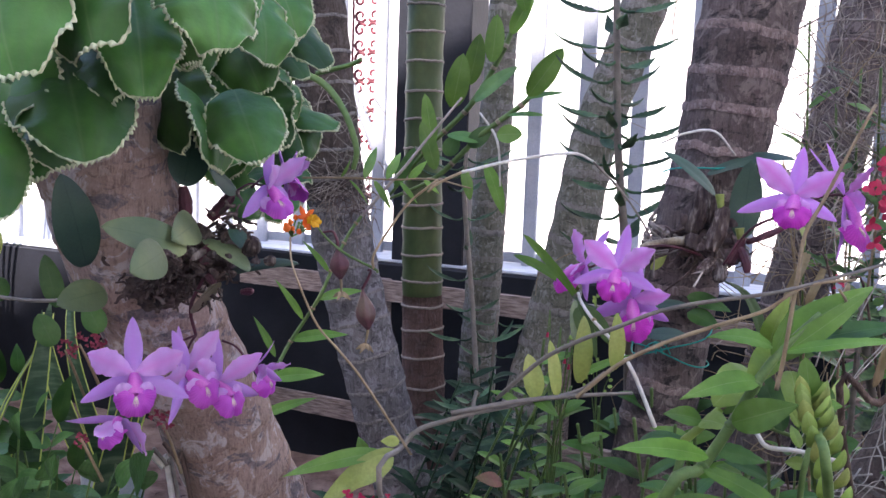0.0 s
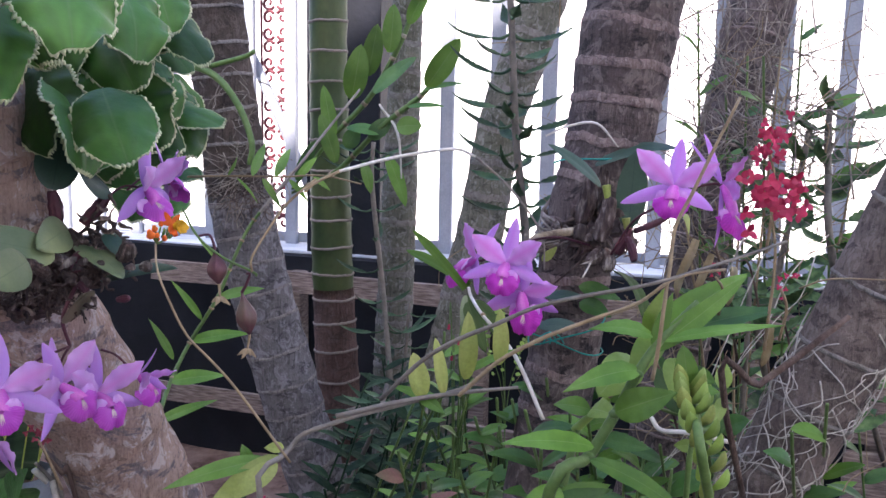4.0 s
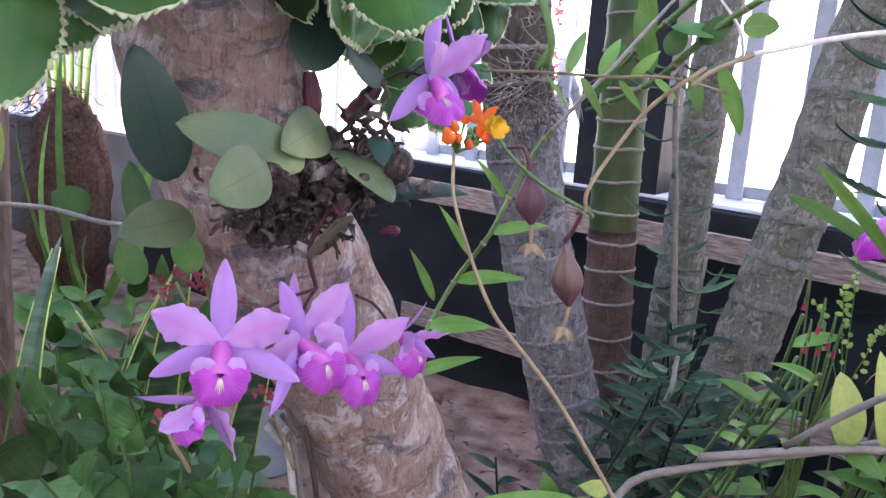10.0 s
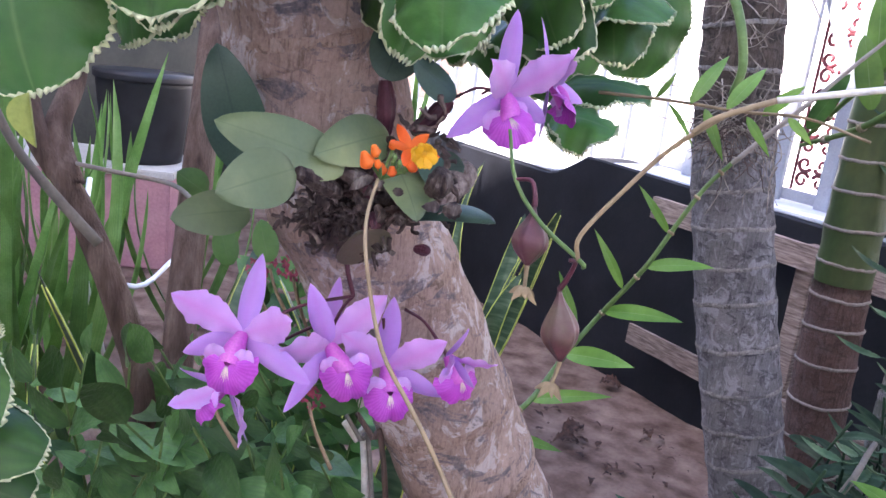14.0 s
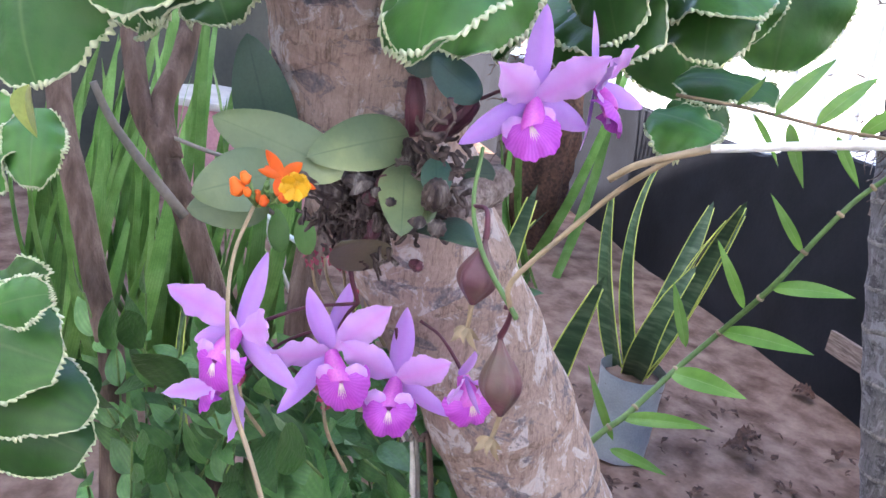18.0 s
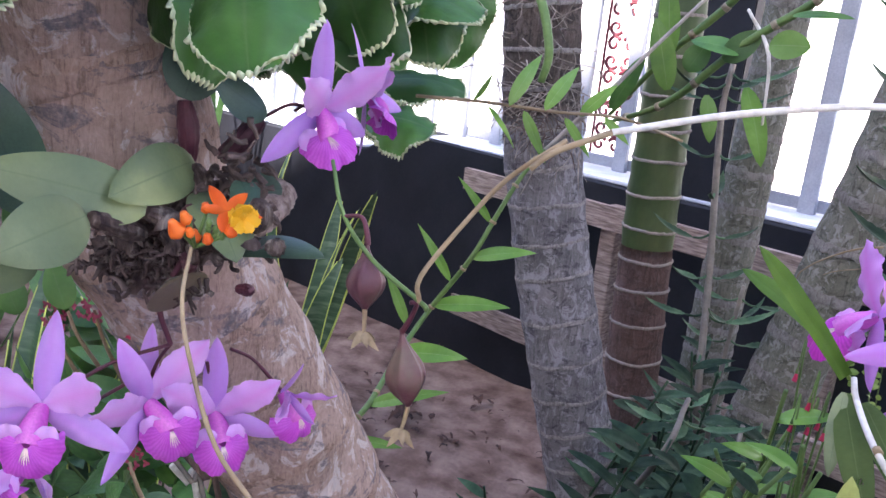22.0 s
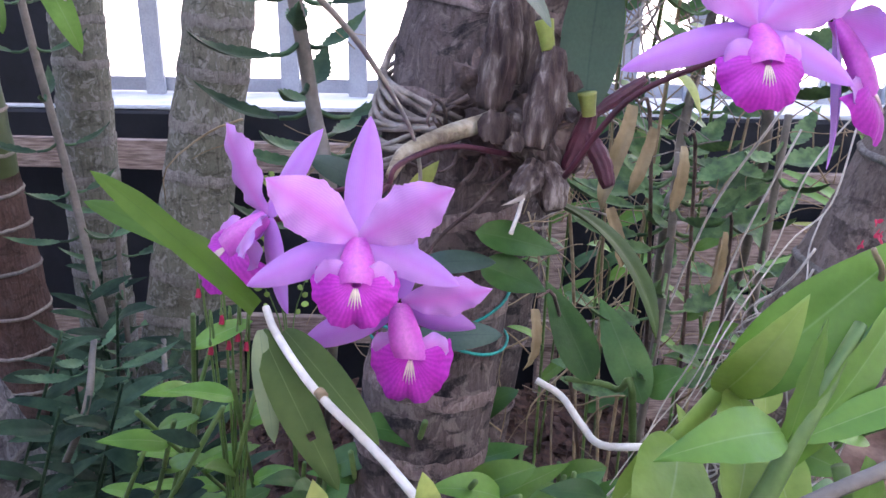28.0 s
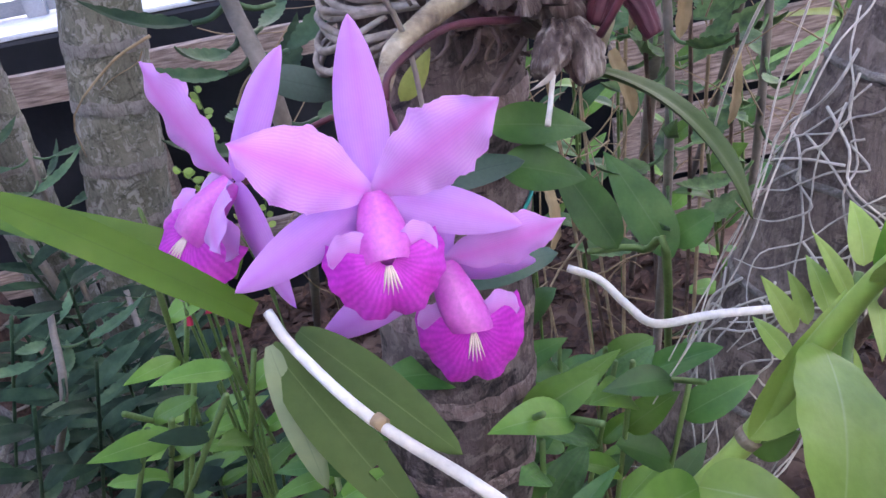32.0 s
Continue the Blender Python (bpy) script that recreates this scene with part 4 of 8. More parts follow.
blade("leaf", (-0.467, 0.993, 1.111), (-0.494, 0.978, 1.128), 0.032, M["deep"], o1, tow, shape="oval", arch=0.03, thick=0.002)
blade("leaf", (-0.396, 0.969, 1.103), (-0.416, 0.978, 1.164), 0.026, M["deep"], o1, tow, shape="oval", arch=0.03, thick=0.002)
blade("leaf", (-0.401, 0.967, 1.057), (-0.421, 0.970, 1.094), 0.030, M["deep"], o1, tow, shape="oval", arch=0.03, thick=0.002)
blade("leaf", (-0.342, 0.957, 1.077), (-0.360, 0.960, 1.112), 0.028, M["deep"], o1, tow, shape="oval", arch=0.03, thick=0.002)
for a, b, r, k in (((-0.252, 0.984, 1.205), (-0.2535, 0.980, 1.250), 0.0065, 1), ((-0.224, 0.985, 1.212), (-0.199, 0.995, 1.243), 0.0065, 2),
                   ((-0.222, 0.935, 1.172), (-0.228, 0.906, 1.184), 0.006, 3), ((-0.215, 0.955, 1.188), (-0.232, 0.962, 1.207), 0.006, 4),
                   ((-0.238, 0.915, 1.165), (-0.240, 0.868, 1.185), 0.006, 5), ((-0.222, 0.967, 1.185), (-0.215, 0.953, 1.192), 0.006, 6),
                   ((-0.168, 0.936, 1.178), (-0.158, 0.932, 1.197), 0.008, 7)):
    bulb("pseudobulb", a, b, r, M["sheath"] if k > 2 else M["purplebulb"], o1, k)
rnd = random.Random(77)
for k in range(16):
    q = Vector((-0.217, 0.925, 1.171)) + Vector((rnd.gauss(0, 0.03), rnd.uniform(-0.01, 0.01), rnd.gauss(-0.004, 0.014)))
    e = q + Vector((rnd.uniform(-0.016, 0.016), -0.006, rnd.uniform(-0.012, 0.016)))
    bulb("old_bulb", q, e, rnd.uniform(0.003, 0.0055), M["purplebulb"] if k % 4 == 0 else M["sheath"], o1, k)
for k in range(9):
    q = Vector((-0.223, 0.917, 1.169)) + Vector((rnd.gauss(0, 0.03), 0, rnd.gauss(0, 0.012)))
    blade("torn_sheath", q, q + Vector((rnd.uniform(-0.02, 0.02), -0.008, rnd.uniform(-0.014, 0.012))), 0.009, M["sheath"], o1, (0.1, -0.9, 0.3), shape="lance", arch=0.15, thick=0.0007, ragged=0.3, seed=k)
# stump of a cut stem wrapped in a torn net
tube("cut_stem", [(-0.200, 0.985, 1.160), (-0.201, 1.005, 1.168), (-0.204, 1.030, 1.175), (-0.205, 1.042, 1.179)], [0.011, 0.014, 0.015, 0.013], M["netting"], o1, "pinkish grey cut stem wrapped in netting", segs=20, n=5, bumps=0.16, seed=4)
lump("root_clump", (-0.240, 0.970, 1.162), (0.042, 0.022, 0.024), M["darkroot"], o1, 3)
lump("root_clump", (-0.276, 0.957, 1.130), (0.034, 0.018, 0.022), M["darkroot"], o1, 8)
root_mat("root_mat", (-0.233, 0.940, 1.164), (0.024, 0.008, 0.010), 130, M["darkroot"], o1, 31, 0.0022, 0.014, 0.2, "stuff")
root_mat("root_mat", (-0.266, 0.935, 1.137), (0.018, 0.008, 0.010), 70, M["darkroot"], o1, 32, 0.0022, 0.014, 0.3, "stuff")
root_mat("root_mat", (-0.194, 0.959, 1.194), (0.012, 0.008, 0.014), 110, M["darkroot"], o1, 34, 0.0022, 0.014, 0.1, "stuff")
root_mat("scale_mat", (-0.240, 0.927, 1.142), (0.022, 0.006, 0.012), 120, M["sheath"], o1, 33, 0.0016, 0.014, 0.3, "stuff")
HUB = (-0.222, 0.925, 1.085)
tube("flower_stalk", [(-0.215, 0.930, 1.150), (-0.226, 0.918, 1.118), HUB], [0.0024, 0.0019], M["purplebulb"], o1, segs=7)
flower(o1, (-0.2646, 0.8504, 1.0588), [("dorsal_sepal", (-0.2760, 0.8775, 1.1141), 0.0185, 0.03), ("petal", (-0.2949, 0.8077, 1.0905), 0.0265, -0.05), ("petal", (-0.2108, 0.8420, 1.0860), 0.0265, -0.06),
                                       ("lateral_sepal", (-0.3174, 0.8410, 1.0291), 0.0165, 0.06), ("lateral_sepal", (-0.2138, 0.8726, 1.0281), 0.0185, 0.08)],
       (-0.2556, 0.8291, 1.0421), (-0.2560, 0.8270, 1.0165), HUB, (0.42, -0.88, 0.1), 1, "_pale")
flower(o1, (-0.2830, 0.8570, 1.0090), [("dorsal_sepal", (-0.3420, 0.8600, 1.0025), 0.019, 0.06), ("petal", (-0.2860, 0.8014, 1.0087), 0.018, 0.1), ("petal", (-0.2480, 0.8362, 0.9760), 0.026, -0.1),
                                       ("lateral_sepal", (-0.2573, 0.8559, 0.9705), 0.018, 0.05)], (-0.2890, 0.8420, 0.9950), (-0.2900, 0.8330, 0.9785), (-0.240, 0.905, 1.06), (-0.35, -0.75, -0.55), 2, "_pale")
flower(o1, (-0.2278, 0.9088, 1.0466), [("dorsal_sepal", (-0.2380, 0.8908, 1.0978), 0.0175, 0.10), ("petal", (-0.2369, 0.8600, 1.0520), 0.027, 0.10), ("petal", (-0.2003, 0.9405, 1.0891), 0.0265, 0.05),
                                       ("lateral_sepal", (-0.2360, 0.8701, 0.9978), 0.0175, 0.06), ("lateral_sepal", (-0.2446, 0.9347, 1.0931), 0.016, 0.0)],
       (-0.2067, 0.9060, 1.0309), (-0.2010, 0.9090, 1.0040), HUB, (0.72, -0.62, -0.15), 3, "_pale")
flower(o1, (-0.2055, 0.9579, 1.0207), [("dorsal_sepal", (-0.2095, 0.9640, 1.0800), 0.0185, -0.04), ("petal", (-0.2161, 0.9076, 1.0598), 0.0265, 0.05), ("petal", (-0.1552, 0.9661, 1.0567), 0.0265, 0.05),
                                       ("lateral_sepal", (-0.1638, 0.9882, 0.9984), 0.017, 0.06), ("lateral_sepal", (-0.1930, 0.9740, 0.9882), 0.012, 0.0)],
       (-0.1850, 0.9370, 1.0090), (-0.1800, 0.9340, 0.9845), (-0.215, 0.960, 1.06), (0.72, -0.66, 0.05), 4, "_pale")
flower(o1, (-0.1690, 0.9950, 1.0320), [("dorsal_sepal", (-0.1433, 0.9760, 1.0696), 0.014, 0.05), ("petal", (-0.1285, 1.0087, 1.0331), 0.020, 0.08), ("petal", (-0.1500, 0.9640, 1.0300), 0.018, 0.08),
                                       ("lateral_sepal", (-0.1346, 0.9850, 1.0180), 0.014, 0.05)], (-0.1540, 0.9930, 1.0140), (-0.1500, 0.9950, 0.9930), (-0.205, 0.975, 1.068), (0.85, -0.3, -0.4), 5, "_pale")
flower(o1, (-0.1592, 1.0120, 1.2523), [("dorsal_sepal", (-0.1562, 1.0061, 1.3177), 0.0195, 0.02), ("petal", (-0.1461, 0.9580, 1.2790), 0.027, 0.12), ("petal", (-0.1181, 1.0371, 1.2894), 0.028, 0.06),
                                       ("lateral_sepal", (-0.1806, 0.9657, 1.2166), 0.0185, 0.05), ("lateral_sepal", (-0.1421, 1.0560, 1.2332), 0.0185, 0.08)],
       (-0.1470, 1.0010, 1.2341), (-0.1290, 0.9990, 1.2150), (-0.196, 0.996, 1.245), (0.80, -0.58, 0.0), 6, "_pale")
flower(o1, (-0.1480, 1.0630, 1.2650), [("dorsal_sepal", (-0.1670, 1.0700, 1.3160), 0.014, 0.05), ("petal", (-0.1400, 1.0950, 1.2960), 0.026, 0.06), ("petal", (-0.1130, 1.0350, 1.2830), 0.020, 0.06),
                                       ("lateral_sepal", (-0.1480, 1.0600, 1.2160), 0.012, 0.05), ("lateral_sepal", (-0.1350, 1.1100, 1.2500), 0.016, 0.05)],
       (-0.1350, 1.0680, 1.2480), (-0.1180, 1.0680, 1.2330), (-0.180, 1.010, 1.250), (0.85, 0.45, 0.0), 7, "_pale")

for k, (a, b, mt, r) in enumerate((((-0.3211, 1.0650, 0.8890), (-0.3011, 1.0820, 0.8428), "root", 0.0042), ((-0.3028, 1.0600, 0.9069), (-0.2787, 1.0850, 0.8462), "woody", 0.0032), ((-0.316, 1.060, 0.900), (-0.292, 1.080, 0.840), "greystem", 0.0026))):
    a, b = Vector(a), Vector(b)
    foot = down(b + (b - a) * 5.0)
    stick = thing("dry_stick", foot, "bare dry stick below the lilac flowers", "stick", "dry sticks")
    tube("stick", [a, a.lerp(b, 0.5) + Vector((0.002, 0, 0.003)), b, b.lerp(foot, 0.5) + Vector((0, -0.03, 0)), foot], [r * 0.9, r, r * 1.1], M[mt], stick, segs=8, bumps=0.12, seed=k)

# ---- the orchid on the tied palm ----
o2 = thing("orchid", (0.396, 1.090, 1.181), "orchid with strap leaves and bright lilac flowers on a palm", "orchid", "orchids on palms")
HUB2, HUB3 = (0.300, 1.036, 1.180), (0.478, 0.985, 1.246)
for pts in ([(0.392, 1.069, 1.181), (0.348, 1.059, 1.192), (0.308, 1.040, 1.190), HUB2], [(0.411, 1.036, 1.173), (0.432, 1.011, 1.221), (0.465, 0.988, 1.243), HUB3]):
    tube("flower_stalk", pts, [0.0019, 0.0015], M["purplebulb"], o2, segs=7)
flower(o2, (0.2679, 0.9952, 1.1668), [("dorsal_sepal", (0.2838, 1.0183, 1.2215), 0.0180, 0.0), ("petal", (0.2244, 0.9936, 1.2027), 0.0265, 0.05), ("petal", (0.3035, 0.9648, 1.1968), 0.0265, 0.04),
                                      ("lateral_sepal", (0.2153, 1.0060, 1.1476), 0.0165, 0.06), ("lateral_sepal", (0.3100, 0.9695, 1.1461), 0.0165, 0.06)],
       (0.2600, 0.9780, 1.1500), (0.2570, 0.9750, 1.1275), HUB2, None, 11)
flower(o2, (0.2880, 0.9920, 1.1320), [("dorsal_sepal", (0.2990, 1.0150, 1.1780), 0.017, 0.0), ("petal", (0.3250, 0.9640, 1.1440), 0.020, 0.06), ("petal", (0.2600, 1.0250, 1.1500), 0.024, 0.05),
                                      ("lateral_sepal", (0.3360, 1.0000, 1.1050), 0.0175, 0.08), ("lateral_sepal", (0.2430, 1.0200, 1.1040), 0.0175, 0.08)],
       (0.2890, 0.9800, 1.1070), (0.2875, 0.9800, 1.0780), HUB2, (-0.45, -0.86, 0.1), 12)
flower(o2, (0.2390, 1.0560, 1.1640), [("dorsal_sepal", (0.2663, 1.0405, 1.2122), 0.018, 0.06), ("petal", (0.2292, 1.1000, 1.2066), 0.027, 0.05), ("petal", (0.2180, 1.0200, 1.1560), 0.020, 0.12),
                                      ("lateral_sepal", (0.2377, 1.0180, 1.1235), 0.0165, 0.06), ("lateral_sepal", (0.2330, 1.1000, 1.1400), 0.016, 0.05)],
       (0.2180, 1.0560, 1.1480), (0.2000, 1.0600, 1.1280), HUB2, (-0.92, -0.30, 0.25), 13)
flower(o2, (0.4536, 0.9443, 1.2658), [("dorsal_sepal", (0.4667, 0.9604, 1.3229), 0.0180, 0.0), ("petal", (0.4130, 0.9621, 1.3091), 0.0265, 0.05), ("petal", (0.4964, 0.9200, 1.2945), 0.0265, 0.06),
                                      ("lateral_sepal", (0.4015, 0.9793, 1.2434), 0.0165, 0.06), ("lateral_sepal", (0.4900, 0.9150, 1.2405), 0.0165, 0.06)],
       (0.4450, 0.9290, 1.2490), (0.4430, 0.9220, 1.2270), HUB3, None, 14)
flower(o2, (0.5170, 0.9560, 1.2680), [("dorsal_sepal", (0.4990, 0.9750, 1.3290), 0.015, 0.05), ("petal", (0.5410, 0.9450, 1.3030), 0.026, 0.06), ("petal", (0.5230, 0.9200, 1.2580), 0.024, 0.10),
                                      ("lateral_sepal", (0.5000, 0.9300, 1.1950), 0.017, 0.06), ("lateral_sepal", (0.4840, 0.9850, 1.3220), 0.012, 0.02)],
       (0.5210, 0.9330, 1.2330), (0.5360, 0.9280, 1.2060), HUB3, (0.62, -0.70, -0.1), 15)
tube("rhizome", [(0.391, 1.084, 1.202), (0.375, 1.078, 1.199), (0.354, 1.072, 1.197), (0.333, 1.061, 1.195), (0.315, 1.051, 1.192), (0.302, 1.039, 1.184)], [0.005, 0.0056, 0.0054, 0.005, 0.0046, 0.003], M["rhizome"], o2, "pale spotted papery rhizome", segs=12, bumps=0.06)
blade("leaf", (0.220, 1.013, 1.132), (0.1552, 1.0327, 1.2032), 0.0130, M["strap"], o2, (-0.2, -0.6, 0.9), "bright green strap leaf", shape="strap", arch=0.03, fold=0.35, thick=0.0025, nu=18)
blade("leaf", (0.231, 1.054, 1.129), (0.152, 1.108, 1.168), 0.015, M["strap"], o2, (-0.1, -0.7, 0.8), "bright green strap leaf", shape="strap", arch=0.05, fold=0.3, thick=0.0025, nu=18)
blade("leaf", (0.220, 1.000, 1.126), (0.237, 0.940, 1.070), 0.020, M["olive"], o2, (-0.3, -0.9, 0.2), "olive green leaf with a round hole", shape="oval", arch=0.03, fold=0.15, thick=0.0025, nu=20, hole=(13, (3, 4)))
blade("leaf", (0.234, 1.012, 1.118), (0.262, 0.955, 1.078), 0.019, M["olive"], o2, (-0.1, -0.85, 0.4), shape="oval", arch=0.06, fold=0.2, thick=0.0025, nu=18)
blade("leaf", (0.219, 0.999, 1.127), (0.216, 0.970, 1.082), 0.012, M["oval"], o2, (-0.3, -0.9, 0.2), shape="oval", arch=0.03, fold=0.2, thick=0.002)
blade("leaf", (0.443, 1.066, 1.205), (0.445, 1.059, 1.306), 0.040, M["ovaldark"], o2, (-0.25, -0.95, 0.1), "dark leathery upright leaf", shape="oval", arch=-0.05, fold=0.1, thick=0.003, nu=16)
blade("leaf", (0.392, 1.031, 1.261), (0.318, 1.010, 1.312), 0.020, M["ovaldark"], o2, (-0.2, -0.7, 0.7), shape="oval", arch=0.05, fold=0.2, thick=0.003, nu=16)
blade("leaf", (0.404, 1.098, 1.285), (0.529, 1.115, 1.308), 0.023, M["ovaldark"], o2, (-0.1, -0.6, 0.8), shape="oval", arch=0.12, fold=0.1, thick=0.003, nu=16)
blade("leaf", (0.425, 1.063, 1.147), (0.439, 0.973, 1.090), 0.021, M["olive"], o2, (0.4, -0.6, 0.7), "olive arching leaf", shape="strap", arch=0.14, fold=0.3, thick=0.003, nu=20)
blade("leaf", (0.389, 1.104, 1.120), (0.444, 1.083, 1.104), 0.025, M["deep"], o2, (0.1, -0.8, 0.5), shape="lance", arch=0.05, fold=0.25, thick=0.002, nu=14)
blade("leaf", (0.389, 1.096, 1.099), (0.427, 1.071, 1.083), 0.028, M["deep"], o2, (0.1, -0.8, 0.5), shape="lance", arch=0.05, fold=0.25, thick=0.002, nu=14)
blade("leaf", (0.340, 1.088, 1.109), (0.385, 1.067, 1.112), 0.018, M["ovaldark"], o2, (0.1, -0.6, 0.7), shape="oval", arch=0.05, fold=0.1, thick=0.002, nu=14)
blade("leaf", (0.325, 1.057, 1.075), (0.369, 1.027, 1.082), 0.020, M["ovaldark"], o2, (0.0, -0.7, 0.6), shape="oval", arch=0.05, fold=0.1, thick=0.002, nu=14)
blade("leaf", (0.348, 1.189, 1.134), (0.308, 1.216, 1.153), 0.020, M["ovaldark"], o2, (0.0, -0.9, 0.2), shape="oval", arch=0.05, thick=0.002)
blade("leaf", (0.523, 1.093, 1.221), (0.515, 1.040, 1.198), 0.010, M["yellowleaf"], o2, (-0.1, -0.9, 0.4), "withered yellow bract", shape="lance", arch=0.2, thick=0.001)
blade("leaf", (0.333, 1.087, 1.157), (0.353, 1.086, 1.177), 0.013, M["yellowleaf"], o2, (0.2, -0.9, 0.2), shape="lance", arch=0.05, thick=0.001)
for a, b, r, k in (((0.381, 1.075, 1.208), (0.396, 1.086, 1.271), 0.0100, 1), ((0.399, 1.053, 1.188), (0.417, 1.065, 1.244), 0.0095, 2), ((0.404, 1.091, 1.220), (0.420, 1.111, 1.289), 0.009, 3),
                   ((0.410, 1.058, 1.176), (0.410, 1.042, 1.151), 0.0085, 5), ((0.404, 1.056, 1.177), (0.384, 1.046, 1.161), 0.0072, 7), ((0.391, 1.077, 1.200), (0.422, 1.062, 1.171), 0.010, 9)):
    bulb("pseudobulb", a, b, r, M["sheath"], o2, k)
for a, b, r, k in (((0.425, 1.055, 1.171), (0.441, 1.056, 1.207), 0.0056, 4), ((0.437, 1.052, 1.193), (0.441, 1.032, 1.165), 0.0050, 6), ((0.456, 1.081, 1.198), (0.506, 1.089, 1.218), 0.0038, 8)):
    bulb("pseudobulb", a, b, r, M["purplebulb"], o2, k)
for a, b in (((0.412, 1.063, 1.243), (0.411, 1.068, 1.260)), ((0.436, 1.051, 1.205), (0.434, 1.052, 1.219))):
    tube("leaf_base", [a, Vector(a).lerp(Vector(b), 0.5), b], [0.0042, 0.0048, 0.006], M["yellowleaf"], o2, "yellow-green leaf base", segs=9)
blade("torn_sheath", (0.387, 1.060, 1.197), (0.370, 1.070, 1.203), 0.020, M["sheath"], o2, (-0.3, -0.9, 0.2), shape="round", arch=0.15, thick=0.0008, ragged=0.3)
blade("torn_sheath", (0.391, 1.051, 1.195), (0.376, 1.050, 1.190), 0.012, M["sheath"], o2, (-0.3, -0.9, 0.2), shape="lance", arch=0.1, thick=0.0008, ragged=0.3)
blade("torn_sheath", (0.420, 1.062, 1.226), (0.433, 1.054, 1.222), 0.014, M["sheath"], o2, (-0.3, -0.9, 0.2), shape="lance", arch=0.1, thick=0.0008, ragged=0.3)
blade("torn_sheath", (0.389, 1.042, 1.163), (0.371, 1.040, 1.159), 0.0030, M["cane_end"], o2, (-0.3, -0.9, 0.2), "white shred of sheath", shape="lance", arch=0.2, thick=0.0007)
tube("dry_stub", [(0.386, 1.040, 1.162), (0.380, 1.036, 1.152), (0.374, 1.032, 1.144)], [0.0012, 0.0012, 0.0014], M["white_cane"], o2, "broken bleached stub", segs=8, bumps=0.1)
lump("root_clump", (0.419, 1.099, 1.186), (0.042, 0.022, 0.024), M["darkroot"], o2, 5)
lump("root_clump", (0.395, 1.115, 1.213), (0.020, 0.014, 0.026), M["darkroot"], o2, 6)
root_mat("root_mat", (0.400, 1.091, 1.188), (0.026, 0.006, 0.012), 80, M["darkroot"], o2, 41, 0.0016, 0.02, 0.2, "stuff")
tube("thin_root", [(0.392, 1.065, 1.173), (0.372, 1.071, 1.150), (0.355, 1.079, 1.133), (0.340, 1.079, 1.118)], [0.0016, 0.0014, 0.001], M["darkroot"], o2, segs=6)
# thick pale roots that clasp the trunk in a slanting bundle
clasp = Vector((0.418, 1.160, 1.228))
for k in range(14):
    rnd = random.Random(60 + k)
    za = 0.030 - 0.0075 * k + rnd.uniform(-0.007, 0.007)
    zb = -0.028 - 0.0016 * k + rnd.uniform(-0.006, 0.006)
    pts, last = [], rnd.uniform(214, 246)
    for i in range(10):
        s = i / 9
        a = radians(95 + (last - 95) * s)
        z = za + (zb - za) * s ** 1.4 - 0.012 * math.sin(s * 3.14) + 0.0025 * math.sin(s * 9 + k)
        rr = 0.0648 + 0.0012 * math.sin(s * 7 + k * 2)
        pts.append(clasp + Vector((0.283 * z + rr * math.cos(a), rr * math.sin(a), z)))
    tube("clasping_root", pts, [0.0010, 0.0019, 0.0022, 0.0016], M["clasp"], o2, segs=7, n=4, bumps=0.15, seed=k)


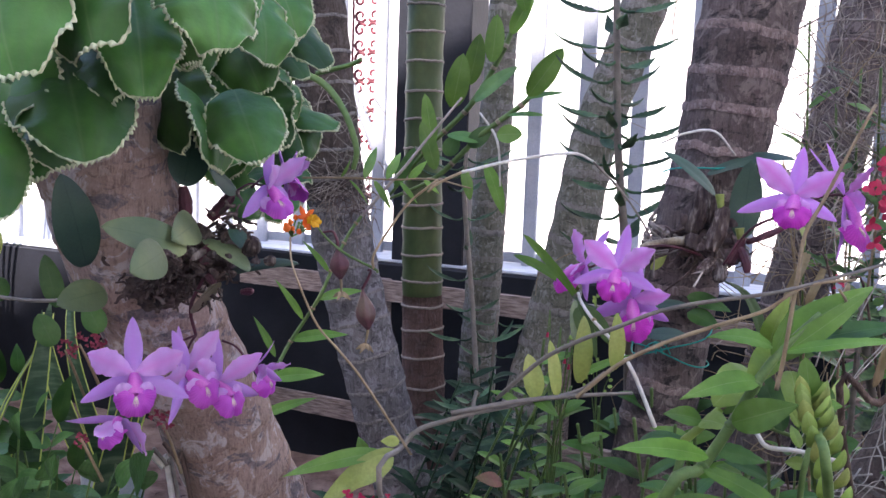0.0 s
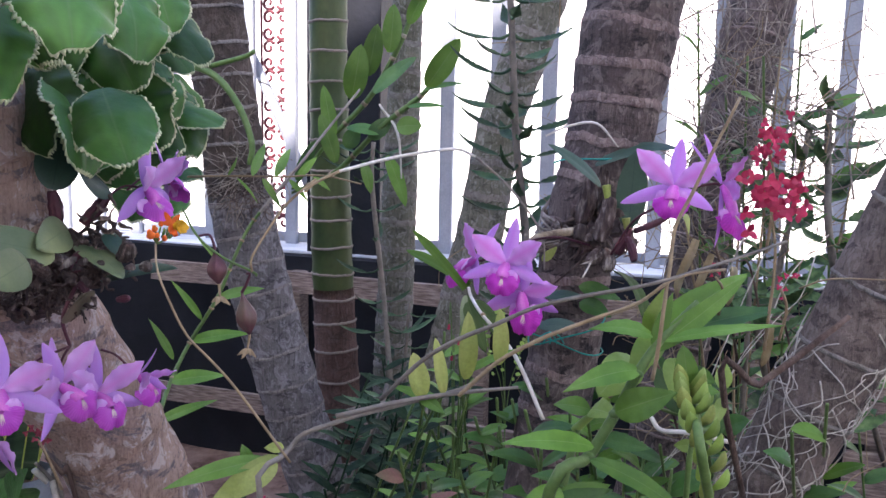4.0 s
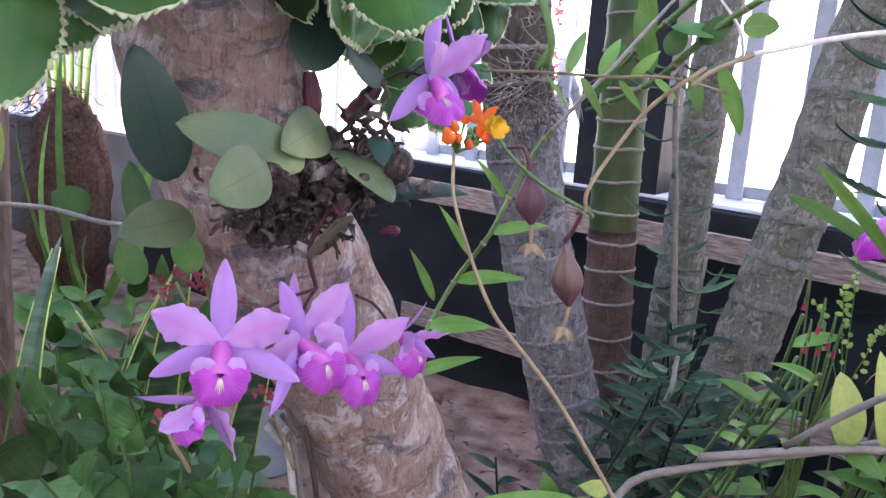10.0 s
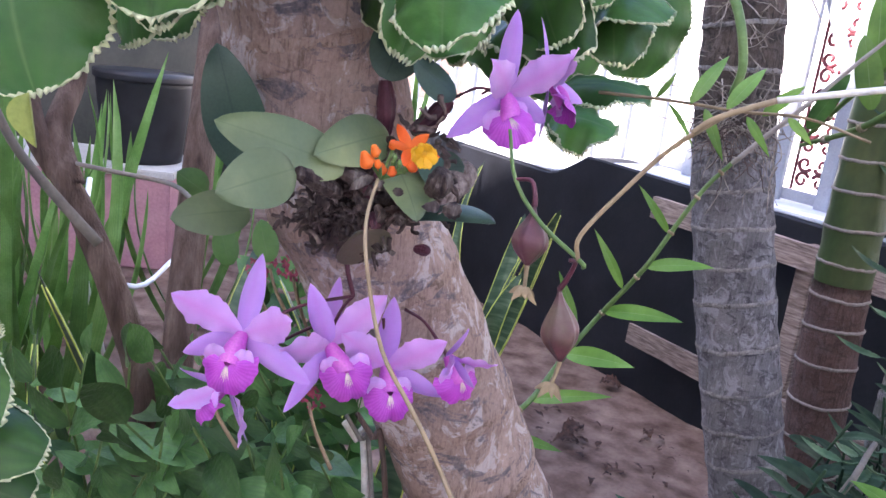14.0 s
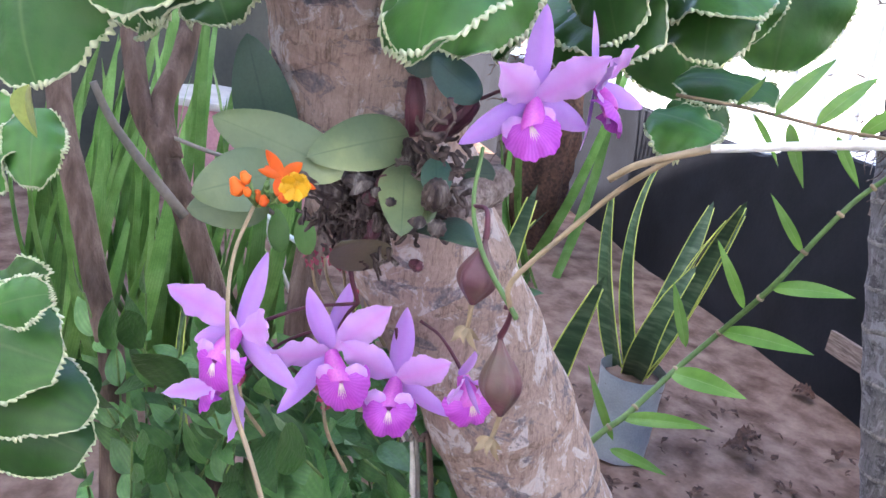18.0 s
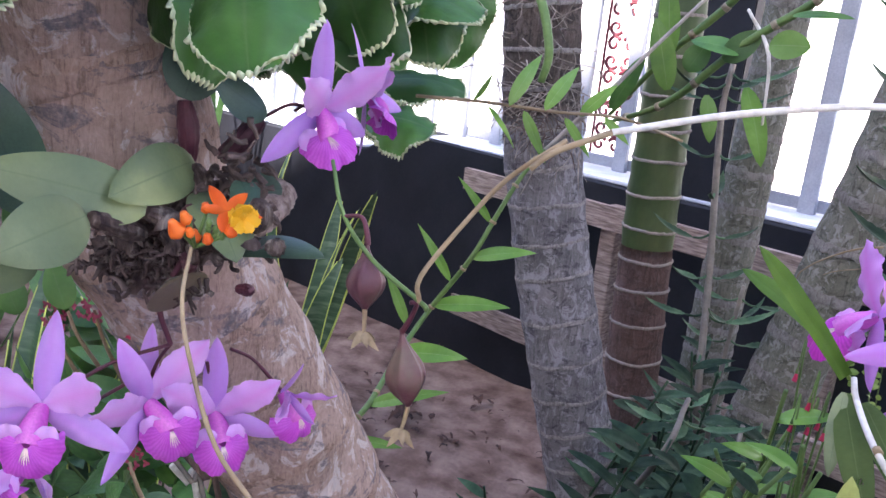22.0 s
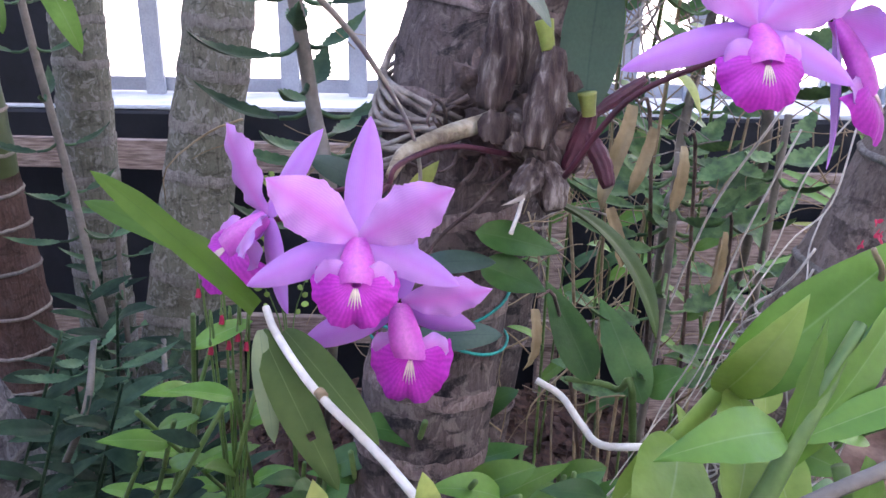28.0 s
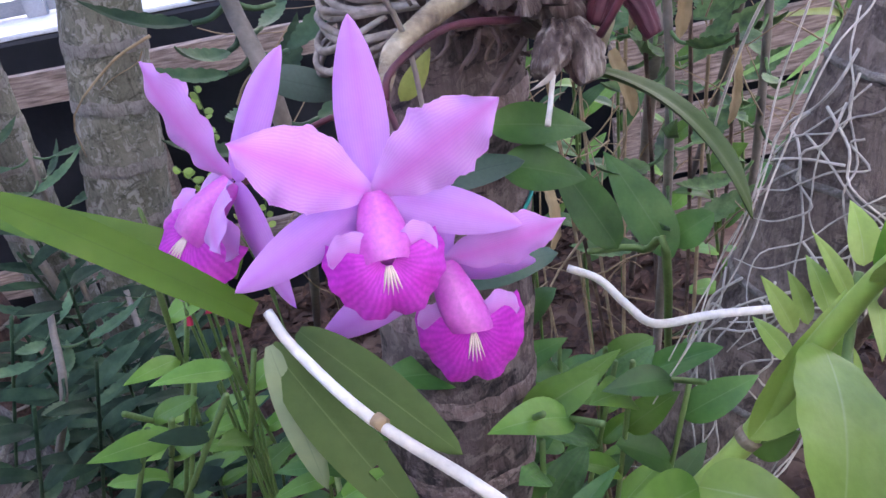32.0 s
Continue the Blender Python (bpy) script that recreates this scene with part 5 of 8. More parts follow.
# ---- the scalloped-leaf shrub ----
def scalloped(parent, base, tip, width, normal, seed, arch=0.05, fold=0.12, lobes=11, wave=0.05):
    """A broad leaf with a crenate outline, and its cream margin as a part of its own."""
    m, length = between(base, tip, normal)
    nu, nv = 44, 7
    rnd = random.Random(seed)
    ph = rnd.random() * 6
    verts, uvs, faces, rim = [], [], [], {1: [], -1: []}
    prof = SHAPES["broad"]
    mm = 2 * nv + 1

    def surf(u, v):
        w = max(prof(u), 0.02) * width * 0.58
        x, y = u * length, v * w
        z = arch * 4 * u * (1 - u) * length + fold * abs(y) + wave * width * v * v * (math.sin(u * 9 + ph + (0 if v > 0 else 2)) + 0.5 * math.sin(u * 23 + 2 * ph + (0 if v > 0 else 1))) - 0.9 * y * y / width - 0.22 * length * max(0, u - 0.45) ** 2
        return Vector((x, y, z))

    for side in (1, -1):
        for i in range(nu + 1):
            u = i / nu
            for j in range(mm):
                v = (j - nv) / nv
                if abs(v) > 0.99:
                    v *= 1 + 0.03 * math.sin(u * lobes * 6.28)
                q = surf(u, v)
                q.z += side * 0.0012 * (1 - v * v)
                verts.append(m @ q)
                uvs.append((u, 0.5 + 0.5 * v))
    h = (nu + 1) * mm
    for i in range(nu):
        for j in range(mm - 1):
            a = i * mm + j
            faces.append((a, a + mm, a + mm + 1, a + 1))
            faces.append((h + a, h + a + 1, h + a + mm + 1, h + a + mm))
    leaf = solid("leaf", verts, faces, M["kal"], parent, "", uvs)
    # margin: a thin cream rim that swells into rounded teeth
    ring = []
    steps = lobes * 8
    for k in range(steps + 1):
        u = k / steps
        ring.append((u, 1.0, abs(math.sin(u * lobes * 3.1416))))
    across = max(3, int(lobes * 0.3))
    for k in range(1, across * 8):
        v = 1 - 2 * k / (across * 8)
        ring.append((1.0, v, abs(math.sin(k / 8 * 3.1416))))
    for k in range(steps + 1):
        u = 1 - k / steps
        ring.append((u, -1.0, abs(math.sin(u * lobes * 3.1416))))
    v2, f2 = [], []
    for u, v, b in ring:
        q = surf(u, v)
        c = surf(0.5 + (u - 0.5) * 0.93, v * 0.93)
        r = 0.0004 + 0.0042 * b ** 1.5 * (0.75 + 0.5 * noise.noise((u * 31, v * 5 + seed, 0.3)))
        out = (q - c).normalized()
        for dz, dr in ((0.0010, -0.45), (0.0007, 1.0), (-0.0007, 1.0), (-0.0010, -0.45)):
            v2.append(m @ (q + out * (r * dr) + Vector((0, 0, dz + 0.0012 * b * math.sin(u * 40 + seed)))))
    n = len(ring)
    for i in range(n - 1):
        for k in range(4):
            l = (k + 1) % 4
            f2.append((i * 4 + k, i * 4 + l, (i + 1) * 4 + l, (i + 1) * 4 + k))
    ob = solid("leaf_margin", v2, f2, M["margin"], leaf, "cream scalloped edge")
    return leaf


k1 = thing("scalloped_shrub", (-0.733, 1.205, 0.000), "large green leaves with cream scalloped edges on woody stems", "shrub")
NF = (0.1, -0.95, 0.35)
KL = [
    ((-0.275, 0.784, 1.481), (-0.245, 0.731, 1.381), 0.100, (0.1, -0.8, 0.6)), ((-0.339, 0.764, 1.479), (-0.295, 0.709, 1.353), 0.098, (0.0, -0.9, 0.3)),
    ((-0.267, 0.860, 1.441), (-0.234, 0.828, 1.346), 0.068, (0.2, -0.9, 0.2)), ((-0.192, 0.843, 1.478), (-0.159, 0.812, 1.392), 0.080, (0.0, -0.8, 0.6)),
    ((-0.305, 0.877, 1.409), (-0.262, 0.829, 1.347), 0.060, (0.2, -0.8, 0.5)), ((-0.364, 0.855, 1.387), (-0.353, 0.805, 1.310), 0.07, (-0.2, -0.8, 0.5)),
    ((-0.273, 1.094, 1.376), (-0.226, 1.071, 1.273), 0.050, (-0.7, -0.6, 0.2)), ((-0.217, 1.154, 1.384), (-0.164, 1.124, 1.299), 0.080, (0.2, -0.9, 0.2)),
    ((-0.260, 1.187, 1.314), (-0.146, 1.143, 1.296), 0.085, (0.0, -0.6, 0.6)), ((-0.295, 1.184, 1.453), (-0.184, 1.135, 1.400), 0.085, (0.0, -0.8, 0.5)),
    ((-0.318, 1.211, 1.336), (-0.230, 1.181, 1.267), 0.080, (0.1, -0.9, 0.2)),
    ((-0.291, 1.095, 1.469), (-0.242, 1.053, 1.374), 0.07, (0.1, -0.9, 0.2)), ((-0.188, 1.253, 1.368), (-0.145, 1.223, 1.290), 0.07, (0.4, -0.8, 0.2)),
    ((-0.254, 1.243, 1.447), (-0.181, 1.213, 1.370), 0.075, (0.2, -0.7, 0.5)),
    ((-0.220, 1.102, 1.451), (-0.173, 1.051, 1.370), 0.08, (0.3, -0.8, 0.4)), ((-0.280, 1.015, 1.390), (-0.244, 0.974, 1.300), 0.075, (-0.4, -0.8, 0.3)), ((-0.227, 1.031, 1.359), (-0.207, 1.001, 1.277), 0.07, (0.5, -0.8, 0.1)), ((-0.193, 1.045, 1.484), (-0.157, 1.014, 1.400), 0.075, (0.2, -0.7, 0.5)),
    ((-0.236, 1.276, 1.222), (-0.166, 1.314, 1.216), 0.06, (0.1, -0.6, 0.7)),
    ((-0.500, 0.863, 1.301), (-0.444, 0.869, 1.259), 0.06, (0.3, -0.8, 0.5)), ((-0.489, 0.936, 1.303), (-0.437, 0.938, 1.262), 0.07, (0.3, -0.9, 0.2)),
    ((-0.638, 0.767, 1.151), (-0.560, 0.782, 1.083), 0.09, (0.6, -0.7, 0.2)), ((-0.576, 0.804, 1.158), (-0.531, 0.805, 1.100), 0.045, (0.9, -0.4, 0.1)),
    ((-0.635, 0.788, 0.979), (-0.581, 0.812, 0.946), 0.06, (0.4, -0.8, 0.4)),
]
for i, (a, b, w, nrm) in enumerate(KL):
    a, b, nrm = Vector(a), Vector(b), Vector(nrm)
    ln = (b - a).length
    side = ((i * 37) % 7 - 3) / 6.0
    b = b + Vector((0.0, -0.30 * ln, 0.0))
    nrm = nrm + Vector((side, 0, 0.15))
    scalloped(k1, a, b, w * 1.05, nrm, 100 + i, lobes=19 + i % 4, arch=0.05 + 0.03 * (i % 3), fold=0.10 + 0.16 * (i % 3), wave=0.09)
    if i > 18:
        continue
    back = Vector((0.02 * ((i % 3) - 1), 0.06, 0.03))
    scalloped(k1, a + back, b + back + Vector((0.025 * ((i % 5) - 2), 0.02, 0.01)), w * 0.85, nrm + Vector((-1.2 * side, 0, 0.2)), 160 + i, lobes=19 + (i + 1) % 4, arch=0.08, fold=0.2, wave=0.07)
for i, (a, b, w, nrm, fo) in enumerate((
        ((-0.335, 0.850, 1.385), (-0.2765, 0.7637, 1.2854), 0.100, (0.35, -0.75, 0.5), 0.30), ((-0.345, 0.860, 1.360), (-0.3070, 0.7995, 1.2783), 0.085, (0.1, -0.8, 0.5), 0.10),
        ((-0.385, 0.860, 1.340), (-0.3487, 0.8055, 1.2613), 0.070, (-0.2, -0.8, 0.5), 0.12), ((-0.400, 0.752, 1.320), (-0.3480, 0.7350, 1.2260), 0.095, (0.35, -0.8, 0.45), 0.10),
        ((-0.320, 1.360, 1.360), (-0.2620, 1.3850, 1.2360), 0.120, (0.7, -0.7, 0.2), 0.12), ((-0.270, 1.420, 1.400), (-0.2466, 1.4255, 1.2938), 0.095, (0.5, -0.8, 0.2), 0.10),
        ((-0.250, 1.500, 1.420), (-0.2286, 1.4850, 1.2712), 0.130, (0.5, -0.8, 0.2), 0.12), ((-0.318, 1.440, 1.222), (-0.2593, 1.4650, 1.1850), 0.065, (0.4, -0.7, 0.5), 0.30),
        ((-0.190, 0.960, 1.362), (-0.1450, 0.8850, 1.2880), 0.075, (0.1, -0.8, 0.5), 0.15), ((-0.255, 1.010, 1.372), (-0.1900, 0.9150, 1.2790), 0.060, (0.8, -0.3, 0.4), 0.30),
        ((-0.590, 0.700, 0.955), (-0.4514, 0.7752, 0.9626), 0.105, (0.5, -0.5, 0.6), 0.12), ((-0.575, 0.720, 0.920), (-0.4320, 0.7950, 0.9150), 0.080, (0.4, -0.5, 0.75), 0.15),
        ((-0.570, 0.735, 0.885), (-0.4600, 0.8000, 0.8530), 0.090, (0.5, -0.6, 0.5), 0.10), ((-0.500, 0.742, 1.000), (-0.4590, 0.7750, 1.0240), 0.040, (0.5, -0.6, 0.5), 0.20))):
    scalloped(k1, a, b, w, Vector(nrm), 230 + i, lobes=19 + i % 4, arch=0.06, fold=fo, wave=0.06)
blade("young_leaf", (-0.3478, 0.7346, 1.2240), (-0.3447, 0.7377, 1.1890), 0.024, M["yellowleaf"], k1, NF, "pale folded young leaf", shape="lance", fold=0.8)
tube("stem", rise_to((-0.558, 0.999, 0.849)) + [Vector(q) for q in ((-0.582, 0.990, 0.938), (-0.607, 0.973, 1.016), (-0.638, 0.959, 1.082), (-0.668, 0.940, 1.134), (-0.697, 0.938, 1.217), (-0.731, 0.940, 1.321))],
     [0.019, 0.018, 0.0175, 0.017, 0.0165, 0.0155, 0.0135, 0.0125, 0.012, 0.011], M["woody"], k1, segs=12, bumps=0.06)
tube("stem", [(-0.639, 0.961, 1.085), (-0.666, 0.961, 1.140), (-0.679, 0.988, 1.189), (-0.701, 1.015, 1.257), (-0.747, 1.046, 1.351)], [0.0145, 0.013, 0.012, 0.011], M["woody"], k1, segs=12, bumps=0.06)
tube("stem", rise_to((-0.749, 0.936, 0.781)) + [Vector(q) for q in ((-0.775, 0.931, 0.854), (-0.819, 0.921, 0.982), (-0.865, 0.914, 1.091), (-0.920, 0.926, 1.225))], [0.018, 0.017, 0.017, 0.016, 0.015], M["woody"], k1, segs=12, bumps=0.06)
tube("stem", rise_to((-0.812, 1.268, 0.779)) + [Vector(q) for q in ((-0.838, 1.307, 0.980), (-0.865, 1.351, 1.199), (-0.903, 1.400, 1.369))], [0.026, 0.026, 0.026, 0.025, 0.024, 0.024], M["woody"], k1, segs=12, bumps=0.06)
tube("twig", [(-0.579, 0.952, 1.037), (-0.606, 0.919, 1.087), (-0.626, 0.891, 1.133), (-0.633, 0.874, 1.173)], [0.006, 0.005, 0.004], M["greystem"], k1)
tube("twig", [(-0.668, 0.965, 1.108), (-0.583, 0.968, 1.112), (-0.503, 0.980, 1.113), (-0.407, 0.932, 1.117), (-0.320, 0.905, 1.128)], [0.0025, 0.0025, 0.002], M["greystem"], k1)


# ---- narrow toothed plants in front of the palms ----
def toothed_plant(points, r, pairs, leaf_len, leaf_w, seed, label, lo=0.05, hi=0.95, rise=0.16, mat="toothed"):
    base = Vector(points[0])
    ob = thing("toothed_plant", base, label, "succulent plant", "toothed plants")
    tube("stem", points, [r, r * 0.7], M["greystem"], ob, segs=8)
    line = spline(points, 12)
    rnd = random.Random(seed)
    for i in range(pairs):
        s = lo + (hi - lo) * i / (pairs - 1)
        q = line[min(len(line) - 1, int(s * (len(line) - 1)))]
        turn = rnd.uniform(-0.5, 0.5) + (1.2 if i % 2 else 0)
        for sgn in (1, -1):
            out = Vector((math.cos(turn) * sgn, math.sin(turn) * sgn * 0.8, 0))
            ln = 1.15 * leaf_len * rnd.uniform(0.75, 1.15)
            stalk = q + out * ln * 0.3 + Vector((0, 0, ln * (rise - 0.25)))
            tip = q + out * ln + Vector((0, 0, ln * (rise + rnd.uniform(-0.12, 0.15))))
            tube("leaf_stalk", [q, q.lerp(stalk, 0.5) + Vector((0, 0, -ln * 0.04)), stalk], [r * 0.35, r * 0.3], M[mat], ob, segs=5, n=3)
            blade("leaf", stalk, tip, 1.2 * leaf_w * rnd.uniform(0.8, 1.2), M[mat], ob, (-0.2 * sgn, -0.5, 1.0), shape="lance", arch=-0.12, fold=0.45, thick=0.0022, nu=24,
                  nv=3, teeth=0.32, tooth_n=8, seed=rnd.randint(0, 9999), twist=rnd.uniform(-0.5, 0.5))
    return ob


toothed_plant([(0.277, 2.537, 0.000), (0.186, 2.071, 0.580), (0.153, 2.096, 0.910), (0.121, 2.114, 1.202), (0.124, 2.117, 1.309)], 0.008, 13, 0.105, 0.013, 201, "grey-green toothed succulent standing before a palm stem", 0.18, 0.97)
toothed_plant([(0.714, 2.567, 0.000), (0.414, 1.497, 0.935), (0.392, 1.490, 1.151), (0.372, 1.490, 1.300), (0.362, 1.490, 1.420), (0.350, 1.490, 1.600)], 0.009, 21, 0.105, 0.016, 202, "tall toothed succulent with a brown stem", 0.25, 0.98)
toothed_plant([(1.474, 2.145, 0.000), (0.822, 1.409, 0.927), (0.838, 1.416, 1.021), (0.856, 1.432, 1.110), (0.878, 1.407, 1.347)], 0.008, 12, 0.12, 0.024, 203, "pale toothed succulent among pale roots", 0.3, 0.97, mat="toothed_pale")
toothed_plant([(0.235, 2.296, 0.000), (0.210, 2.070, 0.495), (0.210, 2.084, 0.745), (0.220, 2.101, 0.898)], 0.006, 9, 0.09, 0.012, 204, "grey-green toothed succulent beside the palms", 0.1, 0.97)
toothed_plant([(0.285, 2.198, 0.000), (0.245, 1.884, 0.545), (0.256, 1.935, 0.685)], 0.006, 7, 0.10, 0.014, 205, "low toothed succulent in the shade", 0.1, 0.97)
toothed_plant([(1.857, 2.311, 0.000), (0.970, 1.404, 1.011), (0.931, 1.430, 1.283), (0.945, 1.462, 1.423)], 0.008, 12, 0.115, 0.022, 206, "tall pale toothed succulent before the fence", 0.25, 0.97, mat="toothed_pale")
toothed_plant([(-0.094, 2.288, 0.000), (0.109, 1.681, 0.679), (0.151, 1.756, 0.786)], 0.006, 8, 0.09, 0.013, 207, "low toothed succulent in the shade", 0.05, 0.97)


for pts, n, ln, w, sd in (
        ([(0.760, 1.420, 0.0), (0.745, 1.330, 0.70), (0.735, 1.300, 0.95), (0.733, 1.300, 1.100)], 7, 0.105, 0.017, 208),
        ([(0.930, 1.420, 0.0), (0.910, 1.340, 0.72), (0.890, 1.310, 0.95), (0.884, 1.300, 1.130)], 7, 0.105, 0.017, 210)):
    toothed_plant(pts, 0.006, n, ln, w, sd, "pale green toothed succulent with spotted leaves", 0.45, 0.97, mat="toothed_pale")


# ---- reed-stemmed plants ----
def reed(points, r, leaves, mat, label, name="reed_orchid", group="reed orchids", stem="greenstem", nodes=0):
    ob = thing(name, points[0], label, "orchid", group)
    tube("stem", points, [r, r * 0.7], M[stem], ob, segs=8)
    if nodes:
        line = spline(points, 10)
        for i in range(nodes):
            q = line[int((i + 0.5) / nodes * (len(line) - 1))]
            q2 = line[min(len(line) - 1, int((i + 0.5) / nodes * (len(line) - 1)) + 1)]
            d = (q2 - q).normalized() * r * 0.5
            tube("joint", [q - d, q, q + d], [r * 1.02, r * 1.25, r * 1.02], M["dry"], ob, segs=8, n=2)
    for a, b, w, nrm, mt, kw in leaves:
        blade("leaf", a, b, w, M[mt or mat], ob, nrm, **{"shape": "lance", "arch": 0.06, "fold": 0.25, "thick": 0.0015, "nu": 14, **kw})
    return ob


U = (0.1, -0.7, 0.7)
# fine-leaved stem beside the front palm
reed([(-0.271, 1.305, 0.778), (-0.254, 1.342, 0.824), (-0.242, 1.370, 0.848), (-0.234, 1.437, 0.892), (-0.210, 1.483, 0.949), (-0.161, 1.478, 1.029), (-0.132, 1.494, 1.100), (-0.111, 1.510, 1.148), (-0.087, 1.524, 1.184)], 0.0042, [
    ((-0.245, 1.366, 0.842), (-0.148, 1.401, 0.870), 0.020, U, None, {}), ((-0.236, 1.436, 0.892), (-0.144, 1.461, 0.895), 0.030, U, None, {}), ((-0.210, 1.484, 0.951), (-0.109, 1.527, 0.955), 0.026, U, None, {}),
    ((-0.161, 1.478, 1.029), (-0.082, 1.521, 1.041), 0.022, U, None, {}), ((-0.231, 1.450, 0.927), (-0.273, 1.457, 0.999), 0.015, (0.6, -0.8, 0.1), None, {}), ((-0.188, 1.485, 0.990), (-0.239, 1.474, 1.065), 0.014, (0.6, -0.8, 0.1), None, {}),
    ((-0.143, 1.492, 1.078), (-0.191, 1.478, 1.136), 0.012, (0.6, -0.8, 0.1), None, {}), ((-0.314, 1.471, 0.738), (-0.372, 1.458, 0.833), 0.013, (0.6, -0.8, 0.1), None, {}), ((-0.313, 1.466, 0.726), (-0.236, 1.497, 0.718), 0.018, U, None, {})], "fresh", "slender green stem with paired narrow leaves", stem="greenstem", nodes=9)
rt0 = thing("dry_reed", (-0.089, 1.522, 1.180), "bleached dry end of a slender reed", "reed")
tube("stem", [(-0.089, 1.522, 1.180), (-0.045, 1.530, 1.235), (-0.015, 1.536, 1.271), (0.024, 1.553, 1.323), (0.089, 1.596, 1.407)], [0.0034, 0.003, 0.0022], M["cane_end"], rt0, segs=8)
# thin twig with small leaves across the grey palm
reed([(-0.143, 1.164, 1.259), (-0.081, 1.169, 1.261), (-0.015, 1.162, 1.261), (0.040, 1.150, 1.264), (0.092, 1.132, 1.254)], 0.0016, [
    ((-0.056, 1.161, 1.261), (-0.043, 1.207, 1.306), 0.014, NF, None, {}), ((-0.025, 1.162, 1.261), (-0.008, 1.203, 1.299), 0.014, NF, None, {}), ((0.005, 1.163, 1.260), (0.031, 1.177, 1.289), 0.012, NF, None, {}),
    ((-0.042, 1.157, 1.259), (-0.016, 1.149, 1.218), 0.010, NF, None, {}), ((-0.006, 1.155, 1.258), (0.020, 1.151, 1.228), 0.008, NF, None, {}), ((0.027, 1.153, 1.262), (0.050, 1.151, 1.243), 0.008, NF, None, {}),
    ((-0.089, 1.163, 1.262), (-0.078, 1.178, 1.287), 0.006, (0.8, -0.5, 0.2), None, {}), ((-0.078, 1.170, 1.258), (-0.051, 1.177, 1.223), 0.006, (0.8, -0.5, 0.2), None, {})], "fresh", "thin stem with small alternate leaves", stem="dry")
# cane orchid with bleached arching canes
d1 = thing("cane_orchid", (-0.050, 1.735, 1.205), "cane orchid with leafy green shoots and bleached old canes", "orchid")
for pts, r in (
        ([(-0.053, 1.795, 1.199), (0.044, 1.679, 1.251), (0.129, 1.627, 1.338), (0.211, 1.593, 1.405), (0.240, 1.589, 1.458)], [0.003, 0.0056, 0.0056, 0.004]),
        ([(-0.053, 1.796, 1.207), (0.030, 1.726, 1.314), (0.107, 1.694, 1.396), (0.158, 1.664, 1.484), (0.192, 1.653, 1.571), (0.200, 1.664, 1.670)], [0.003, 0.0058, 0.0058, 0.004])):
    tube("cane", pts, r, M["greenstem"], d1, segs=10, bumps=0.08)
    line = spline(pts, 8)
    for k in range(3, len(line) - 2, 4):
        dd = (line[k + 1] - line[k]).normalized() * 0.004
        tube("joint", [line[k] - dd, line[k] + dd], 0.0064, M["rhizome"], d1, "dry sheath ring", segs=10, n=2)
for a, b, w, nrm, mt in (
        ((0.043, 1.640, 1.269), (0.012, 1.652, 1.362), 0.034, NF, "fresh"), ((0.073, 1.675, 1.393), (0.091, 1.666, 1.499), 0.048, NF, "fresh"), ((0.105, 1.679, 1.440), (0.123, 1.670, 1.539), 0.040, NF, "fresh"),
        ((0.146, 1.643, 1.482), (0.154, 1.654, 1.575), 0.038, NF, "fresh"), ((0.116, 1.635, 1.404), (0.197, 1.621, 1.473), 0.034, U, "deep"), ((0.183, 1.649, 1.538), (0.222, 1.637, 1.612), 0.032, U, "fresh"),
        ((0.214, 1.584, 1.415), (0.275, 1.574, 1.505), 0.044, (0.3, -0.8, 0.4), "fresh"), ((0.209, 1.584, 1.409), (0.284, 1.584, 1.423), 0.014, U, "deep"), ((0.179, 1.590, 1.377), (0.248, 1.580, 1.379), 0.014, U, "deep"),
        ((0.159, 1.586, 1.339), (0.206, 1.576, 1.342), 0.038, NF, "fresh"), ((0.108, 1.625, 1.316), (0.150, 1.629, 1.356), 0.034, NF, "deep"), ((0.064, 1.643, 1.297), (0.085, 1.648, 1.337), 0.034, NF, "deep"),
        ((0.143, 1.641, 1.284), (0.179, 1.609, 1.186), 0.030, (0.3, -0.9, 0.1), "fresh"), ((0.096, 1.560, 1.272), (0.110, 1.543, 1.215), 0.022, (0.3, -0.9, 0.1), "fresh"), ((0.036, 1.666, 1.313), (0.017, 1.678, 1.419), 0.030, NF, "fresh"),
        ((0.207, 1.633, 1.579), (0.176, 1.645, 1.676), 0.036, NF, "fresh"), ((-0.038, 1.718, 1.229), (0.001, 1.707, 1.312), 0.026, NF, "deep"), ((0.129, 1.626, 1.327), (0.063, 1.628, 1.336), 0.03, U, "deep")):
    blade("leaf", a, b, w, M[mt], d1, nrm, shape="oval", arch=0.05, fold=0.15, thick=0.0015)
for pts, r in (([(0.314, 1.007, 1.322), (0.340, 1.004, 1.334), (0.374, 0.997, 1.338), (0.401, 0.995, 1.310)], [0.0012, 0.0016, 0.001]),
               ([(0.127, 1.632, 1.382), (0.161, 1.605, 1.328), (0.169, 1.585, 1.242)], [0.002, 0.0025, 0.0015])):
    tube("old_cane", pts, r, M["white_cane"], d1, "bleached old cane", segs=8, bumps=0.05)
ac = thing("arching_cane", (0.190, 0.914, 1.305), "long bleached dry cane arching between the palms", "cane")
AC = [(0.035, 0.847, 1.260), (0.045, 0.852, 1.269), (0.069, 0.860, 1.281), (0.124, 0.884, 1.295), (0.190, 0.914, 1.305), (0.217, 0.926, 1.297), (0.273, 0.998, 1.256), (0.324, 1.056, 1.197), (0.331, 1.063, 1.149)]
